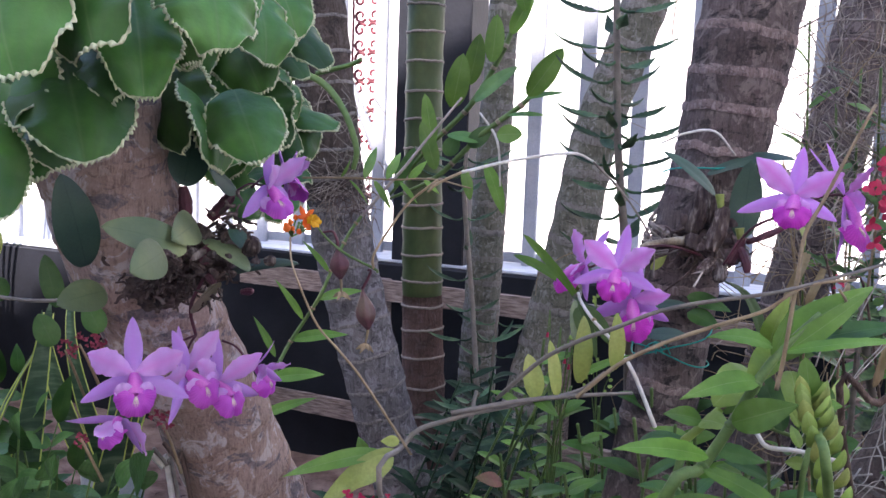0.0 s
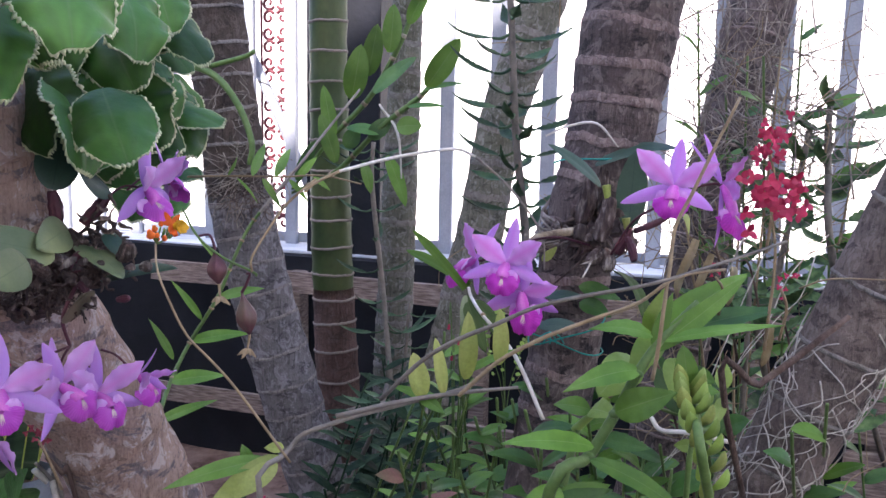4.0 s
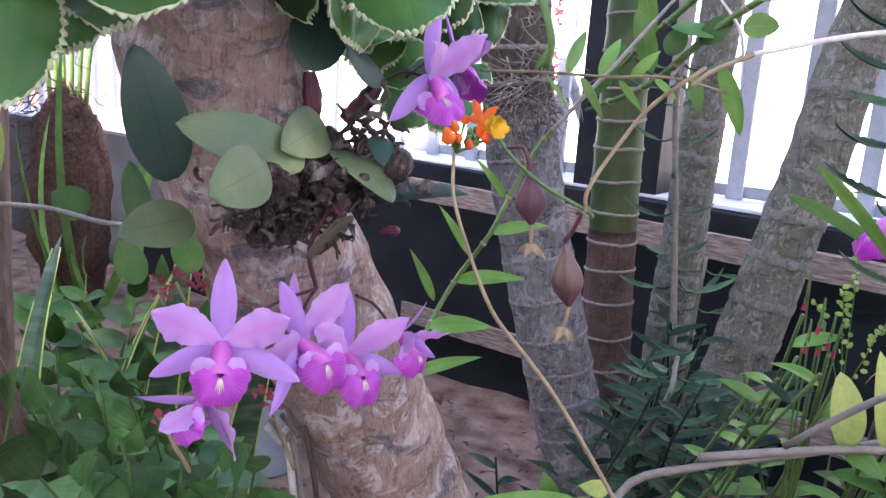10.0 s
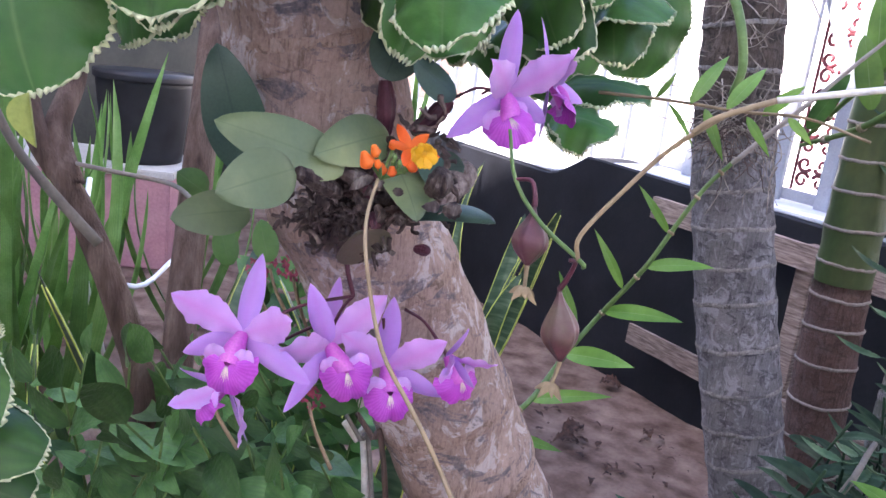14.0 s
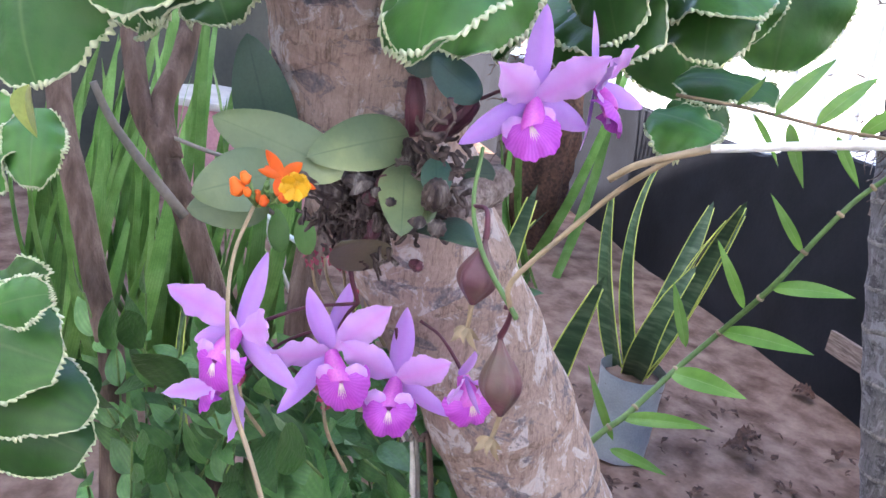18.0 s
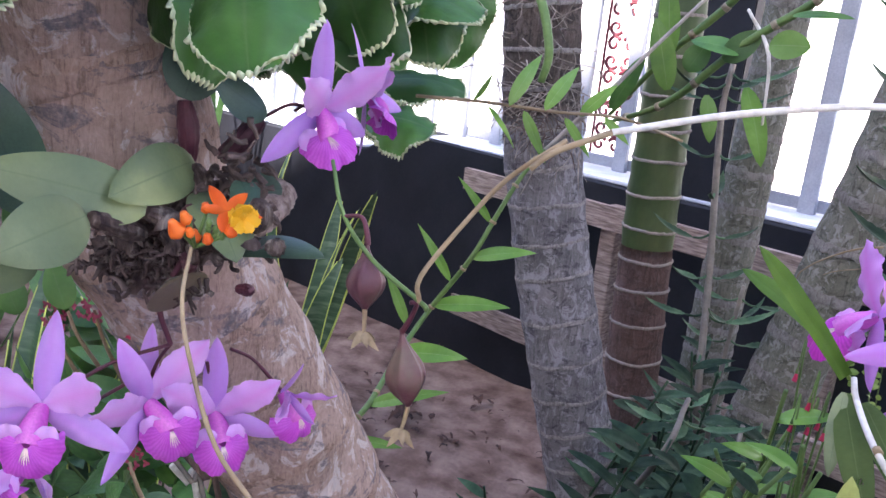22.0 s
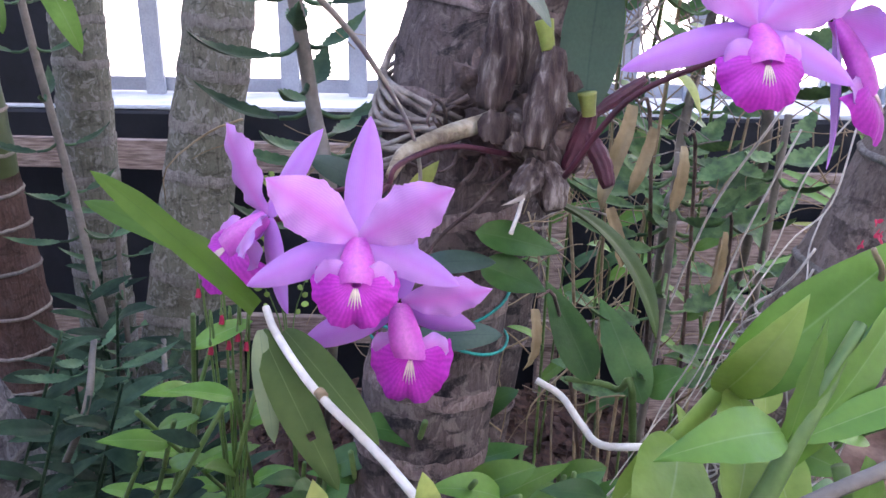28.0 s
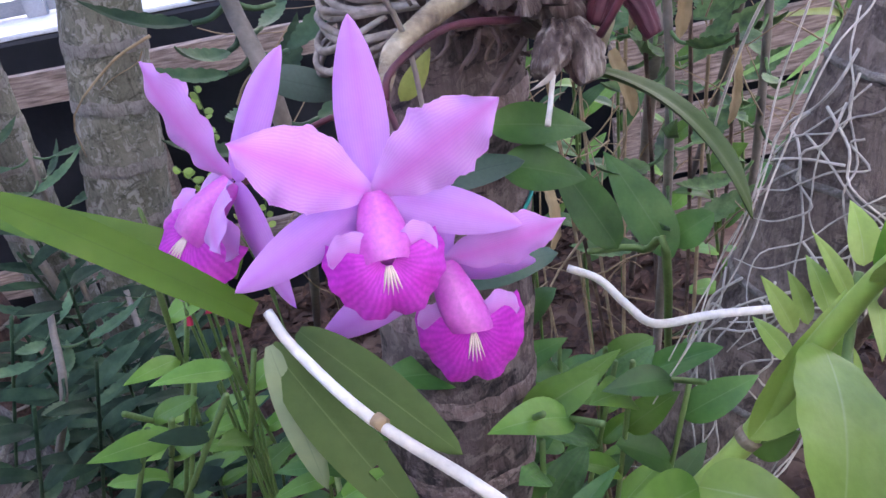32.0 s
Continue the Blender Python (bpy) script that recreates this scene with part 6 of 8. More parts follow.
tube("cane", AC[:3], [0.0014, 0.0015, 0.0016], M["dry"], ac, "brown lower end", segs=8)
tube("cane", AC[2:6], [0.0016, 0.0018, 0.0018, 0.0015], M["white_cane"], ac, segs=8, bumps=0.05)
tube("cane", AC[5:], [0.0014, 0.0013, 0.0011], M["cane_end"], ac, "grey-brown far end", segs=8)
root_mat("root_mat", (-0.130, 1.649, 1.201), (0.02, 0.012, 0.02), 60, M["darkroot"], d1, 51, 0.0009, 0.03, 0.5, "stuff")
for cz, cnt, sd in (((-0.172, 1.858, 1.215), 70, 52), ((-0.195, 1.858, 1.300), 28, 53), ((-0.222, 1.860, 1.410), 22, 54)):
    root_mat("root_mat", cz, (0.040, 0.006, 0.028), cnt, M["clasp"], d1, sd, 0.0012, 0.09, 0.5, "stuff")
tube("green_root", [(-0.284, 1.647, 1.455), (-0.188, 1.592, 1.432), (-0.134, 1.555, 1.379), (-0.103, 1.526, 1.307), (-0.107, 1.522, 1.265)], [0.006, 0.007, 0.006, 0.005], M["greenstem"], d1, segs=8)
tube("green_root", [(-0.280, 1.677, 1.546), (-0.268, 1.649, 1.477), (-0.234, 1.613, 1.432)], [0.005, 0.006], M["greenstem"], d1, segs=8)
tube("green_root", [(-0.188, 1.593, 1.442), (-0.122, 1.574, 1.459), (-0.101, 1.565, 1.469)], [0.005, 0.004], M["greenstem"], d1, segs=8)

# seed pods on a thin green stalk
p1 = thing("seed_pods", (-0.016, 0.859, 1.178), "thin spiny stalk with two ribbed purple-brown seed pods", "seed pods")
tube("stalk", [(-0.096, 0.905, 1.238), (-0.077, 0.885, 1.211), (-0.050, 0.872, 1.191), (-0.018, 0.863, 1.177), (-0.015, 0.864, 1.173)], [0.0012, 0.0014, 0.0015], M["greenstem"], p1, bumps=0.2, segs=7)
tube("stalk", [(-0.019, 0.863, 1.177), (-0.019, 0.861, 1.192), (-0.002, 0.875, 1.222), (0.016, 0.883, 1.247), (0.045, 0.879, 1.272)], [0.0014, 0.0014, 0.0014], M["dry"], p1, segs=7)


def pod(a, b, r, stem_from, tail):
    """A pod of six broad panels between raised seams, drawn out into a neck above and a withered tip below."""
    a, b = Vector(a), Vector(b)
    d = (b - a).normalized()
    side = d.orthogonal().normalized()
    other = d.cross(side)
    verts, faces, n, sg = [], [], 30, 48
    for i in range(n + 1):
        s = i / n
        rr = r * (0.12 + 0.95 * math.sin(math.pi * min(1, 0.97 * s ** 1.25)) ** 1.35)
        for k in range(sg):
            w = 6.2832 * k / sg
            ridge = abs(math.cos(w * 3))
            g = 0.93 + 0.11 * ridge ** 6 - 0.05 * (1 - ridge) ** 2
            verts.append(a.lerp(b, s) + (side * math.cos(w + 0.25 * s) + other * math.sin(w + 0.25 * s)) * rr * g)
    for i in range(n):
        for k in range(sg):
            l = (k + 1) % sg
            faces.append((i * sg + k, i * sg + l, (i + 1) * sg + l, (i + 1) * sg + k))
    solid("pod", verts, faces, M["pod"], p1)
    q = Vector(stem_from)
    tube("pod_stalk", [q, q.lerp(a, 0.35) + Vector((0.005, 0, 0.006)), q.lerp(a, 0.75) + Vector((0.003, 0, 0.003)), a], [0.0012, 0.0015, 0.0019], M["purplebulb"], p1, segs=8)
    tube("dry_tip", [b, b.lerp(Vector(tail), 0.5), tail], [0.0016, 0.0013, 0.001], M["dry"], p1, segs=6, bumps=0.3)
    for k in range(6):
        q = Vector(tail) + Vector((0.010 * math.cos(k * 1.05), 0.007 * math.sin(k * 1.05), -0.004 + 0.003 * (k % 2)))
        blade("dry_bract", b.lerp(Vector(tail), 0.7), q, 0.0045, M["dry"], p1, (0.2, -1, 0.2), shape="lance", arch=0.15, thick=0.0006, nu=6, nv=2)


pod((-0.059, 0.880, 1.198), (-0.054, 0.872, 1.163), 0.0105, (-0.076, 0.885, 1.211), (-0.052, 0.869, 1.145))
pod((-0.031, 0.873, 1.154), (-0.024, 0.876, 1.109), 0.0108, (-0.025, 0.865, 1.175), (-0.027, 0.874, 1.088))

# orange flower head on a long thin stalk
e1 = thing("orange_orchid", (-0.016, 0.734, 1.092), "small orange and yellow flower head on a long dry stalk", "orchid")
tube("stalk", [(0.029, 0.737, 1.024), (-0.016, 0.734, 1.092), (-0.038, 0.734, 1.119), (-0.059, 0.734, 1.143), (-0.076, 0.739, 1.177), (-0.085, 0.746, 1.199), (-0.088, 0.756, 1.219)], [0.0013, 0.0012, 0.0010, 0.0009], M["dry"], e1, segs=7)
hc = Vector((-0.0786, 0.7640, 1.2360))
OR, OU, ON = Vector((0.69, 0.72, 0.0)), Vector((0.0, 0.0, 1.0)), Vector((0.72, -0.69, 0.0))
for k, (x, z, y, s) in enumerate(((-0.0165, -0.010, 0.001, 1.25), (-0.0140, -0.0045, 0.002, 0.85), (-0.006, -0.001, -0.002, 0.7), (-0.013, -0.010, 0.004, 0.6), (-0.006, -0.0135, 0.003, 0.75), (0.0025, -0.010, 0.004, 0.95), (-0.0095, -0.014, -0.003, 0.9))):
    q = hc + OR * x + OU * z + ON * y
    tip = q + (OR * x * 0.25 + OU * 0.002 + ON * 0.002) * s
    tube("bud", [q, q.lerp(tip, 0.45), tip + OU * 0.003 * s], [0.0012, 0.0034 * s, 0.0014], M["orange"], e1, segs=9, n=5)
    tube("bud_stalk", [Vector((-0.087, 0.757, 1.219)), q], 0.0009, M["greenstem"], e1, segs=5, n=2)
for k in range(9):
    q = hc + OR * (-0.006 + 0.0028 * (k % 4)) + OU * (-0.013 + 0.003 * (k // 3)) + ON * 0.0015 * (k % 3)
    tube("green_bud", [q, q + Vector((0, 0, 0.002)), q + Vector((0, 0, 0.004))], [0.0008, 0.0016, 0.0006], M["greenstem"], e1, segs=7, n=3)
fc = hc + OR * 0.001 + ON * 0.004
for x, z, w in ((-0.008, 0.0115, 0.0055), (0.0085, 0.008, 0.0058), (-0.011, 0.002, 0.0042), (-0.002, -0.009, 0.0062), (0.0155, -0.003, 0.0048)):
    blade("petal", fc, fc + OR * x + OU * z + ON * 0.001, w, M["orange"], e1, ON, shape="sepal", arch=-0.05, thick=0.0007, nu=12, nv=3)
lc = fc + OR * 0.0065 - OU * 0.0025 + ON * 0.002
for k in range(14):
    a = k * 2.4
    q = lc + (OR * math.cos(a) + OU * math.sin(a)) * 0.0012 * (k % 3)
    b = lc + (OR * math.cos(a) * 1.1 + OU * math.sin(a)) * 0.0062 + ON * (0.003 * ((k * 5) % 3) - 0.001)
    blade("fringed_lip", q, b, 0.0042, M["yellow"], e1, ON, shape="round", thick=0.0006, nu=10, nv=3, teeth=0.6, tooth_n=4, wave=0.2, seed=k)

# ---- leafy stems low in the middle ----
reed([(0.200, 1.923, 0.000), (0.011, 0.827, 0.907), (0.021, 0.829, 1.001), (0.067, 0.830, 1.028), (0.133, 0.847, 1.040), (0.205, 0.884, 1.046), (0.231, 0.866, 1.073)], 0.003, [
    ((0.010, 0.829, 0.995), (-0.068, 0.806, 0.935), 0.026, U, "yellowleaf", {}), ((-0.002, 0.830, 0.991), (-0.104, 0.822, 0.964), 0.020, U, "fresh", {}), ((0.010, 0.818, 0.990), (-0.034, 0.807, 0.958), 0.024, U, "yellowleaf", {}),
    ((-0.020, 0.839, 0.981), (-0.029, 0.843, 1.002), 0.014, NF, "fresh", {}), ((0.015, 0.830, 1.003), (-0.005, 0.831, 1.002), 0.012, NF, "yellowleaf", {}),
    ((0.156, 0.847, 1.047), (0.146, 0.854, 1.094), 0.022, NF, "yellowleaf", {"shape": "oval"}), ((0.179, 0.856, 1.048), (0.170, 0.865, 1.107), 0.014, NF, "yellowleaf", {"shape": "oval"}), ((0.204, 0.866, 1.061), (0.205, 0.866, 1.135), 0.021, NF, "yellowleaf", {"shape": "oval"}),
    ((0.236, 0.846, 1.082), (0.235, 0.845, 1.143), 0.018, NF, "yellowleaf", {"shape": "oval"}), ((0.150, 0.848, 1.050), (0.180, 0.843, 1.030), 0.016, U, "fresh", {}), ((0.205, 0.886, 1.062), (0.263, 0.886, 1.089), 0.010, U, "fresh", {})],
    "yellowleaf", "dry branching stem with yellow-green leaves", name="branching_shrub", group="", stem="greystem")
tube_twig = thing("dry_twig", (0.205, 0.884, 1.046), "grey dry twig lying across the plants", "twig")
tube("twig", [(0.067, 0.831, 1.034), (0.137, 0.838, 1.047), (0.198, 0.845, 1.053), (0.258, 0.851, 1.056)], [0.003, 0.0026, 0.0018], M["greystem"], tube_twig, segs=7, bumps=0.1)
tube("twig", [(0.112, 0.818, 1.055), (0.151, 0.793, 1.102), (0.186, 0.775, 1.128), (0.216, 0.765, 1.143), (0.254, 0.760, 1.161), (0.297, 0.757, 1.172), (0.361, 0.754, 1.184), (0.441, 0.771, 1.203), (0.506, 0.780, 1.222)], [0.0022, 0.0022, 0.002, 0.0016], M["greystem"], tube_twig, segs=7, bumps=0.1)
tube("twig", [(0.186, 0.781, 1.070), (0.220, 0.766, 1.107), (0.254, 0.757, 1.129), (0.278, 0.754, 1.140), (0.315, 0.753, 1.154), (0.351, 0.753, 1.167), (0.389, 0.759, 1.190), (0.440, 0.769, 1.196)], [0.002, 0.002, 0.0015], M["dry"], tube_twig, segs=7, bumps=0.1)
wc = thing("white_cane", (0.224, 0.986, 1.130), "bleached white dry cane crossing the leaves", "cane")
tube("cane", [(0.224, 1.006, 1.135), (0.225, 0.991, 1.127), (0.233, 0.957, 1.113), (0.252, 0.922, 1.093), (0.268, 0.893, 1.068), (0.293, 0.880, 1.010)], [0.0019, 0.002, 0.0022, 0.0024], M["white_cane"], wc, segs=9)
tube("joint", [(0.234, 0.956, 1.113), (0.235, 0.952, 1.112)], 0.0026, M["dry"], wc, segs=9, n=2)
bt = thing("bent_cane", (0.532, 1.105, 0.912), "bent bleached cane between the leaves", "cane")
tube("cane", [(0.492, 1.176, 0.947), (0.508, 1.160, 0.936), (0.518, 1.142, 0.916), (0.524, 1.119, 0.907), (0.555, 1.093, 0.912), (0.604, 1.063, 0.908)], [0.003, 0.0034, 0.0032], M["white_cane"], bt, segs=9)
tk = thing("flower_stalk", (0.443, 0.836, 1.169), "tall brown dry flower stalk", "stalk")
tube("stalk", [(0.370, 0.760, 1.090), (0.373, 0.757, 1.121), (0.378, 0.758, 1.175), (0.381, 0.759, 1.201), (0.387, 0.766, 1.237), (0.403, 0.770, 1.268), (0.426, 0.776, 1.314), (0.452, 0.786, 1.360)], [0.0022, 0.002, 0.0016], M["dry"], tk, segs=8)


# red flower heads
def red_head(centre, size, seed, label, mt="red", n=26):
    rnd = random.Random(seed)
    ob = thing("red_orchid", centre, label, "orchid", "red flower heads")
    c = Vector(centre)
    for k in range(n):
        q = c + Vector((rnd.gauss(0, size * 0.45), rnd.gauss(0, size * 0.3), rnd.gauss(0, size * 0.5)))
        a0 = rnd.uniform(0, 6.28)
        for j in range(3):
            a = a0 + j * 2.1 + rnd.uniform(-0.3, 0.3)
            blade("petal", q, q + Vector((math.cos(a) * size * 0.28, rnd.uniform(-0.2, 0.1) * size, math.sin(a) * size * 0.28)), size * 0.21, M[mt], ob, (0.1, -1, 0.3), shape="sepal", thick=0.0006, nu=5, nv=1)
    tube("stalk", [c + Vector((0, 0, -size * 0.3)), c + Vector((0.01, 0, -size * 2)), c + Vector((0.015, 0.02, -size * 5))], [0.0014, 0.002], M["dry"], ob, segs=6)
    return ob


red_head((0.545, 0.891, 1.259), 0.036, 301, "crimson cluster of small flowers on a thin stalk", n=34)
red_head((0.559, 0.929, 1.318), 0.026, 302, "pink-red cluster of small flowers on a thin stalk")
red_head((0.555, 0.877, 1.164), 0.014, 303, "small drooping red flower", n=8)
red_head((0.483, 0.883, 1.173), 0.010, 304, "small drooping red flower", n=5)
red_head((-0.027, 0.785, 0.952), 0.018, 305, "pink-red flowers close to the soil", n=14)
red_head((-0.003, 0.803, 0.948), 0.012, 306, "pink-red flowers close to the soil", n=8)
red_head((-0.365, 1.013, 1.059), 0.016, 307, "dull red flower cluster behind the leaves", "darkred", 14)
red_head((-0.405, 1.004, 1.047), 0.014, 308, "dull red flower cluster behind the leaves", "darkred", 12)
red_head((-0.389, 1.008, 1.053), 0.012, 309, "dull red flower cluster behind the leaves", "darkred", 10)
red_head((-0.340, 0.895, 0.974), 0.012, 310, "dull red flower cluster behind the lilac flowers", "darkred", 10)
red_head((-0.261, 0.930, 0.982), 0.014, 311, "dull red flower cluster behind the lilac flowers", "darkred", 12)
red_head((-0.315, 1.002, 1.052), 0.012, 312, "dull red flower cluster under the orchid", "red", 8)


# ---- undergrowth ----
def leafy_reed(base, top, pairs, leaf_len, leaf_w, mat, seed, label, bow=(0, 0, 0), r=0.003, rise=0.5, lo=0.25, stem="greenstem", group="reed orchids", spread=1.0):
    """A reed stem with leaves on alternate sides."""
    rnd = random.Random(seed)
    a, b = Vector(base), Vector(top)
    mid = a.lerp(b, 0.5) + Vector(bow)
    ob = thing("reed_orchid", base, label, "orchid", group)
    tube("stem", [a, mid, b], [r, r * 0.75], M[stem], ob, segs=7)
    line = spline([a, mid, b], 20)
    turn0 = rnd.uniform(-0.5, 0.5)
    for i in range(pairs):
        s = lo + (1 - lo) * (i + 0.5) / pairs
        k = min(len(line) - 2, int(s * (len(line) - 1)))
        q = line[k]
        d = (line[k + 1] - q).normalized()
        turn = turn0 + rnd.uniform(-0.5, 0.5) + (math.pi if i % 2 else 0)
        out = Vector((math.cos(turn), math.sin(turn) * 0.7, 0)) * spread
        ln = leaf_len * rnd.uniform(0.75, 1.15) * (1 - 0.25 * max(0, s - 0.7) / 0.3)
        way = (out + d * rise * rnd.uniform(0.6, 1.4) + Vector((0, 0, 0.1))).normalized()
        blade("leaf", q, q + way * ln, leaf_w * rnd.uniform(0.8, 1.15), M[mat], ob, (-way.x * 0.3, -0.5, 0.9), shape=rnd.choice(("lance", "lance", "oval")), arch=rnd.uniform(0.03, 0.12),
              fold=rnd.uniform(0.1, 0.35), thick=0.0014, nu=12, seed=rnd.randint(0, 9999), twist=rnd.uniform(-0.3, 0.3))
    return ob


# small plant with orange bell flowers behind the strap leaves
bf = thing("bell_plant", (0.250, 1.330, 0.000), "thin plant with tiny red bell flowers", "plant")
rnd = random.Random(88)
for q in ((0.253, 1.318, 0.988), (0.264, 1.309, 0.973), (0.240, 1.309, 0.965), (0.270, 1.304, 0.965), (0.237, 1.331, 1.011), (0.258, 1.322, 0.960)):
    q = Vector(q)
    tube("stalk", [Vector((0.250, 1.330, 0.0)), Vector((0.251, 1.330, 0.6)), q + Vector((0.004, 0.004, 0.012)), q + Vector((0, 0, 0.008))], [0.0022, 0.0014, 0.0007], M["greenstem"], bf, segs=6)
    tube("bell", [q + Vector((0, 0, 0.008)), q, q - Vector((0.001, 0.001, 0.004))], [0.0008, 0.0022, 0.0026], M["red"], bf, segs=9, n=4)
    tube("calyx", [q + Vector((0, 0, 0.011)), q + Vector((0, 0, 0.005))], [0.0008, 0.0018], M["greenstem"], bf, segs=8, n=3)
fn2 = thing("small_fern", (0.400, 1.667, 0.000), "small fern with tiny bright lime leaflets", "fern")
for k in range(4):
    top = Vector((0.395, 1.667, 0.985)) + Vector((rnd.uniform(-0.09, 0.09), rnd.uniform(-0.05, 0.05), rnd.uniform(-0.07, 0.06)))
    pts = [Vector((0.400, 1.667, 0.0)), Vector((0.398, 1.667, 0.7)), top.lerp(Vector((0.398, 1.667, 0.8)), 0.4), top]
    tube("frond_stalk", pts, [0.0014, 0.0007], M["greenstem"], fn2, segs=5)
    line = spline(pts[1:], 12)
    for i in range(8, len(line) - 1, 1):
        d = Vector((rnd.uniform(-1, 1), rnd.uniform(-0.5, 0.3), rnd.uniform(-0.2, 0.6))).normalized()
        blade("leaflet", line[i], line[i] + d * rnd.uniform(0.008, 0.013), 0.008, M["lime"], fn2, (0, -0.8, 0.5), shape="round", thick=0.0006, nu=6, nv=2)


# thick reed orchid close on the right-hand side
r1 = thing("reed_orchid", (0.456, 1.637, 0.000), "thick-stemmed reed orchid with broad fresh green leaves", "orchid", "reed orchids")
tube("stem", [(0.456, 1.637, 0.000), (0.289, 0.856, 0.892), (0.340, 0.855, 0.977), (0.367, 0.850, 1.029), (0.388, 0.845, 1.076), (0.414, 0.849, 1.111), (0.454, 0.861, 1.146)], [0.007, 0.0065, 0.006, 0.0055, 0.0045, 0.003], M["greenstem"], r1, segs=10)
for q in ((0.338, 0.852, 0.978), (0.364, 0.848, 1.026), (0.384, 0.843, 1.072)):
    lump("joint", q, (0.0068, 0.0068, 0.005), M["greenstem"], r1, 2, 0.05)
for a, b, w, nrm, mt, kw in (
        ((0.388, 0.845, 1.075), (0.298, 0.819, 1.060), 0.034, (0.0, -0.7, 0.7), "fresh", {"arch": 0.12}), ((0.402, 0.849, 1.111), (0.330, 0.845, 1.120), 0.030, (0.1, -0.6, 0.8), "fresh", {"arch": 0.1}),
        ((0.362, 0.841, 1.030), (0.417, 0.811, 1.061), 0.046, (0.1, -0.8, 0.5), "fresh", {"arch": 0.05}), ((0.342, 0.846, 0.990), (0.237, 0.835, 1.000), 0.034, (0.0, -0.6, 0.8), "fresh", {"arch": 0.08}),
        ((0.336, 0.845, 0.977), (0.434, 0.791, 0.929), 0.030, (0.2, -0.7, 0.6), "fresh", {"arch": 0.1}), ((0.408, 0.848, 1.105), (0.540, 0.832, 1.126), 0.022, (0.1, -0.5, 0.9), "fresh", {"arch": 0.03}),
        ((0.402, 0.848, 1.099), (0.424, 0.855, 1.158), 0.022, NF, "fresh", {}), ((0.396, 0.847, 1.093), (0.519, 0.880, 1.172), 0.030, (0.3, -0.8, 0.4), "fresh", {"arch": 0.05}),
        ((0.310, 0.852, 0.940), (0.248, 0.822, 0.915), 0.04, (0.0, -0.7, 0.7), "fresh", {"arch": 0.1}), ((0.292, 0.850, 0.921), (0.361, 0.839, 0.945), 0.03, U, "deep", {}), ((0.355, 0.866, 0.992), (0.411, 0.861, 0.981), 0.03, U, "deep", {})):
    blade("leaf", a, b, w * 0.8, M[mt], r1, nrm, shape="lance", fold=0.22, thick=0.002, nu=18, wave=0.03, **kw)
# the large bright reed at the path's end
r2 = thing("reed_orchid", (0.254, 1.214, 0.000), "large bright green reed orchid with broad channelled leaves", "orchid", "reed orchids")
tube("lower_stem", [(0.351, 0.947, 0.975), (0.254, 1.214, 0.000)], [0.005, 0.005], M["greenstem"], r2, segs=12, n=4)
tube("stem", [(0.348, 0.949, 0.971), (0.368, 0.940, 0.996), (0.385, 0.929, 1.022), (0.408, 0.920, 1.057), (0.421, 0.904, 1.097), (0.427, 0.892, 1.119)], [0.0052, 0.005, 0.005, 0.005, 0.0042, 0.003], M["lime"], r2, "smooth green stem", segs=14)
tube("node", [(0.384, 0.930, 1.020), (0.386, 0.928, 1.024)], 0.0058, M["rhizome"], r2, "dry ring on the stem", segs=14, n=2)
R2N = (-0.25, -0.85, 0.45)
for a, b, w, nrm, mt, kw in (
        ((0.420, 0.903, 1.097), (0.422, 0.864, 1.165), 0.026, (-0.5, -0.8, 0.3), "lime", {"arch": 0.08, "fold": 0.35}),
        ((0.424, 0.905, 1.094), (0.522, 0.885, 1.174), 0.040, (-0.3, -0.7, 0.6), "fresh", {"arch": 0.06, "fold": 0.2}),
        ((0.431, 0.908, 1.094), (0.580, 0.909, 1.127), 0.034, (-0.2, -0.6, 0.8), "deep", {"arch": 0.05}),
        ((0.425, 0.897, 1.099), (0.378, 0.847, 1.070), 0.032, (-0.3, -0.9, 0.3), "lime", {"arch": 0.10, "fold": 0.15, "shape": "oval"}),
        ((0.406, 0.913, 1.068), (0.350, 0.866, 1.040), 0.046, (-0.3, -0.85, 0.4), "lime", {"arch": 0.10, "fold": 0.12, "shape": "oval"}),
        ((0.447, 0.903, 1.072), (0.441, 0.863, 1.031), 0.030, (-0.2, -0.85, 0.5), "lime", {"arch": 0.12, "shape": "oval"}),
        ((0.465, 0.909, 1.052), (0.485, 0.873, 1.051), 0.024, (-0.2, -0.7, 0.7), "fresh", {"arch": 0.1, "shape": "oval"}),
        ((0.381, 0.926, 1.026), (0.440, 0.926, 1.073), 0.026, (-0.5, -0.8, 0.3), "lime", {"arch": 0.05, "fold": 0.5}),
        ((0.364, 0.938, 1.000), (0.385, 0.897, 1.004), 0.030, (-0.2, -0.7, 0.7), "lime", {"arch": 0.1}),
        ((0.364, 0.938, 1.000), (0.320, 0.945, 1.005), 0.026, (-0.2, -0.7, 0.7), "fresh", {"arch": 0.1}),
        ((0.383, 0.928, 1.019), (0.397, 0.913, 1.029), 0.018, (-0.2, -0.8, 0.5), "fresh", {}),
        ((0.477, 0.903, 1.049), (0.484, 0.878, 1.056), 0.015, (-0.2, -0.7, 0.7), "lime", {"shape": "oval"})):
    blade("leaf", a, b, w, M[mt], r2, nrm, **{"shape": "lance", "fold": 0.25, "thick": 0.0018, "nu": 22, "wave": 0.012, **kw})
y2 = thing("reed_orchid", (0.585, 1.116, 0.000), "young shoot with narrow pale yellow-green leaves", "orchid", "reed orchids")
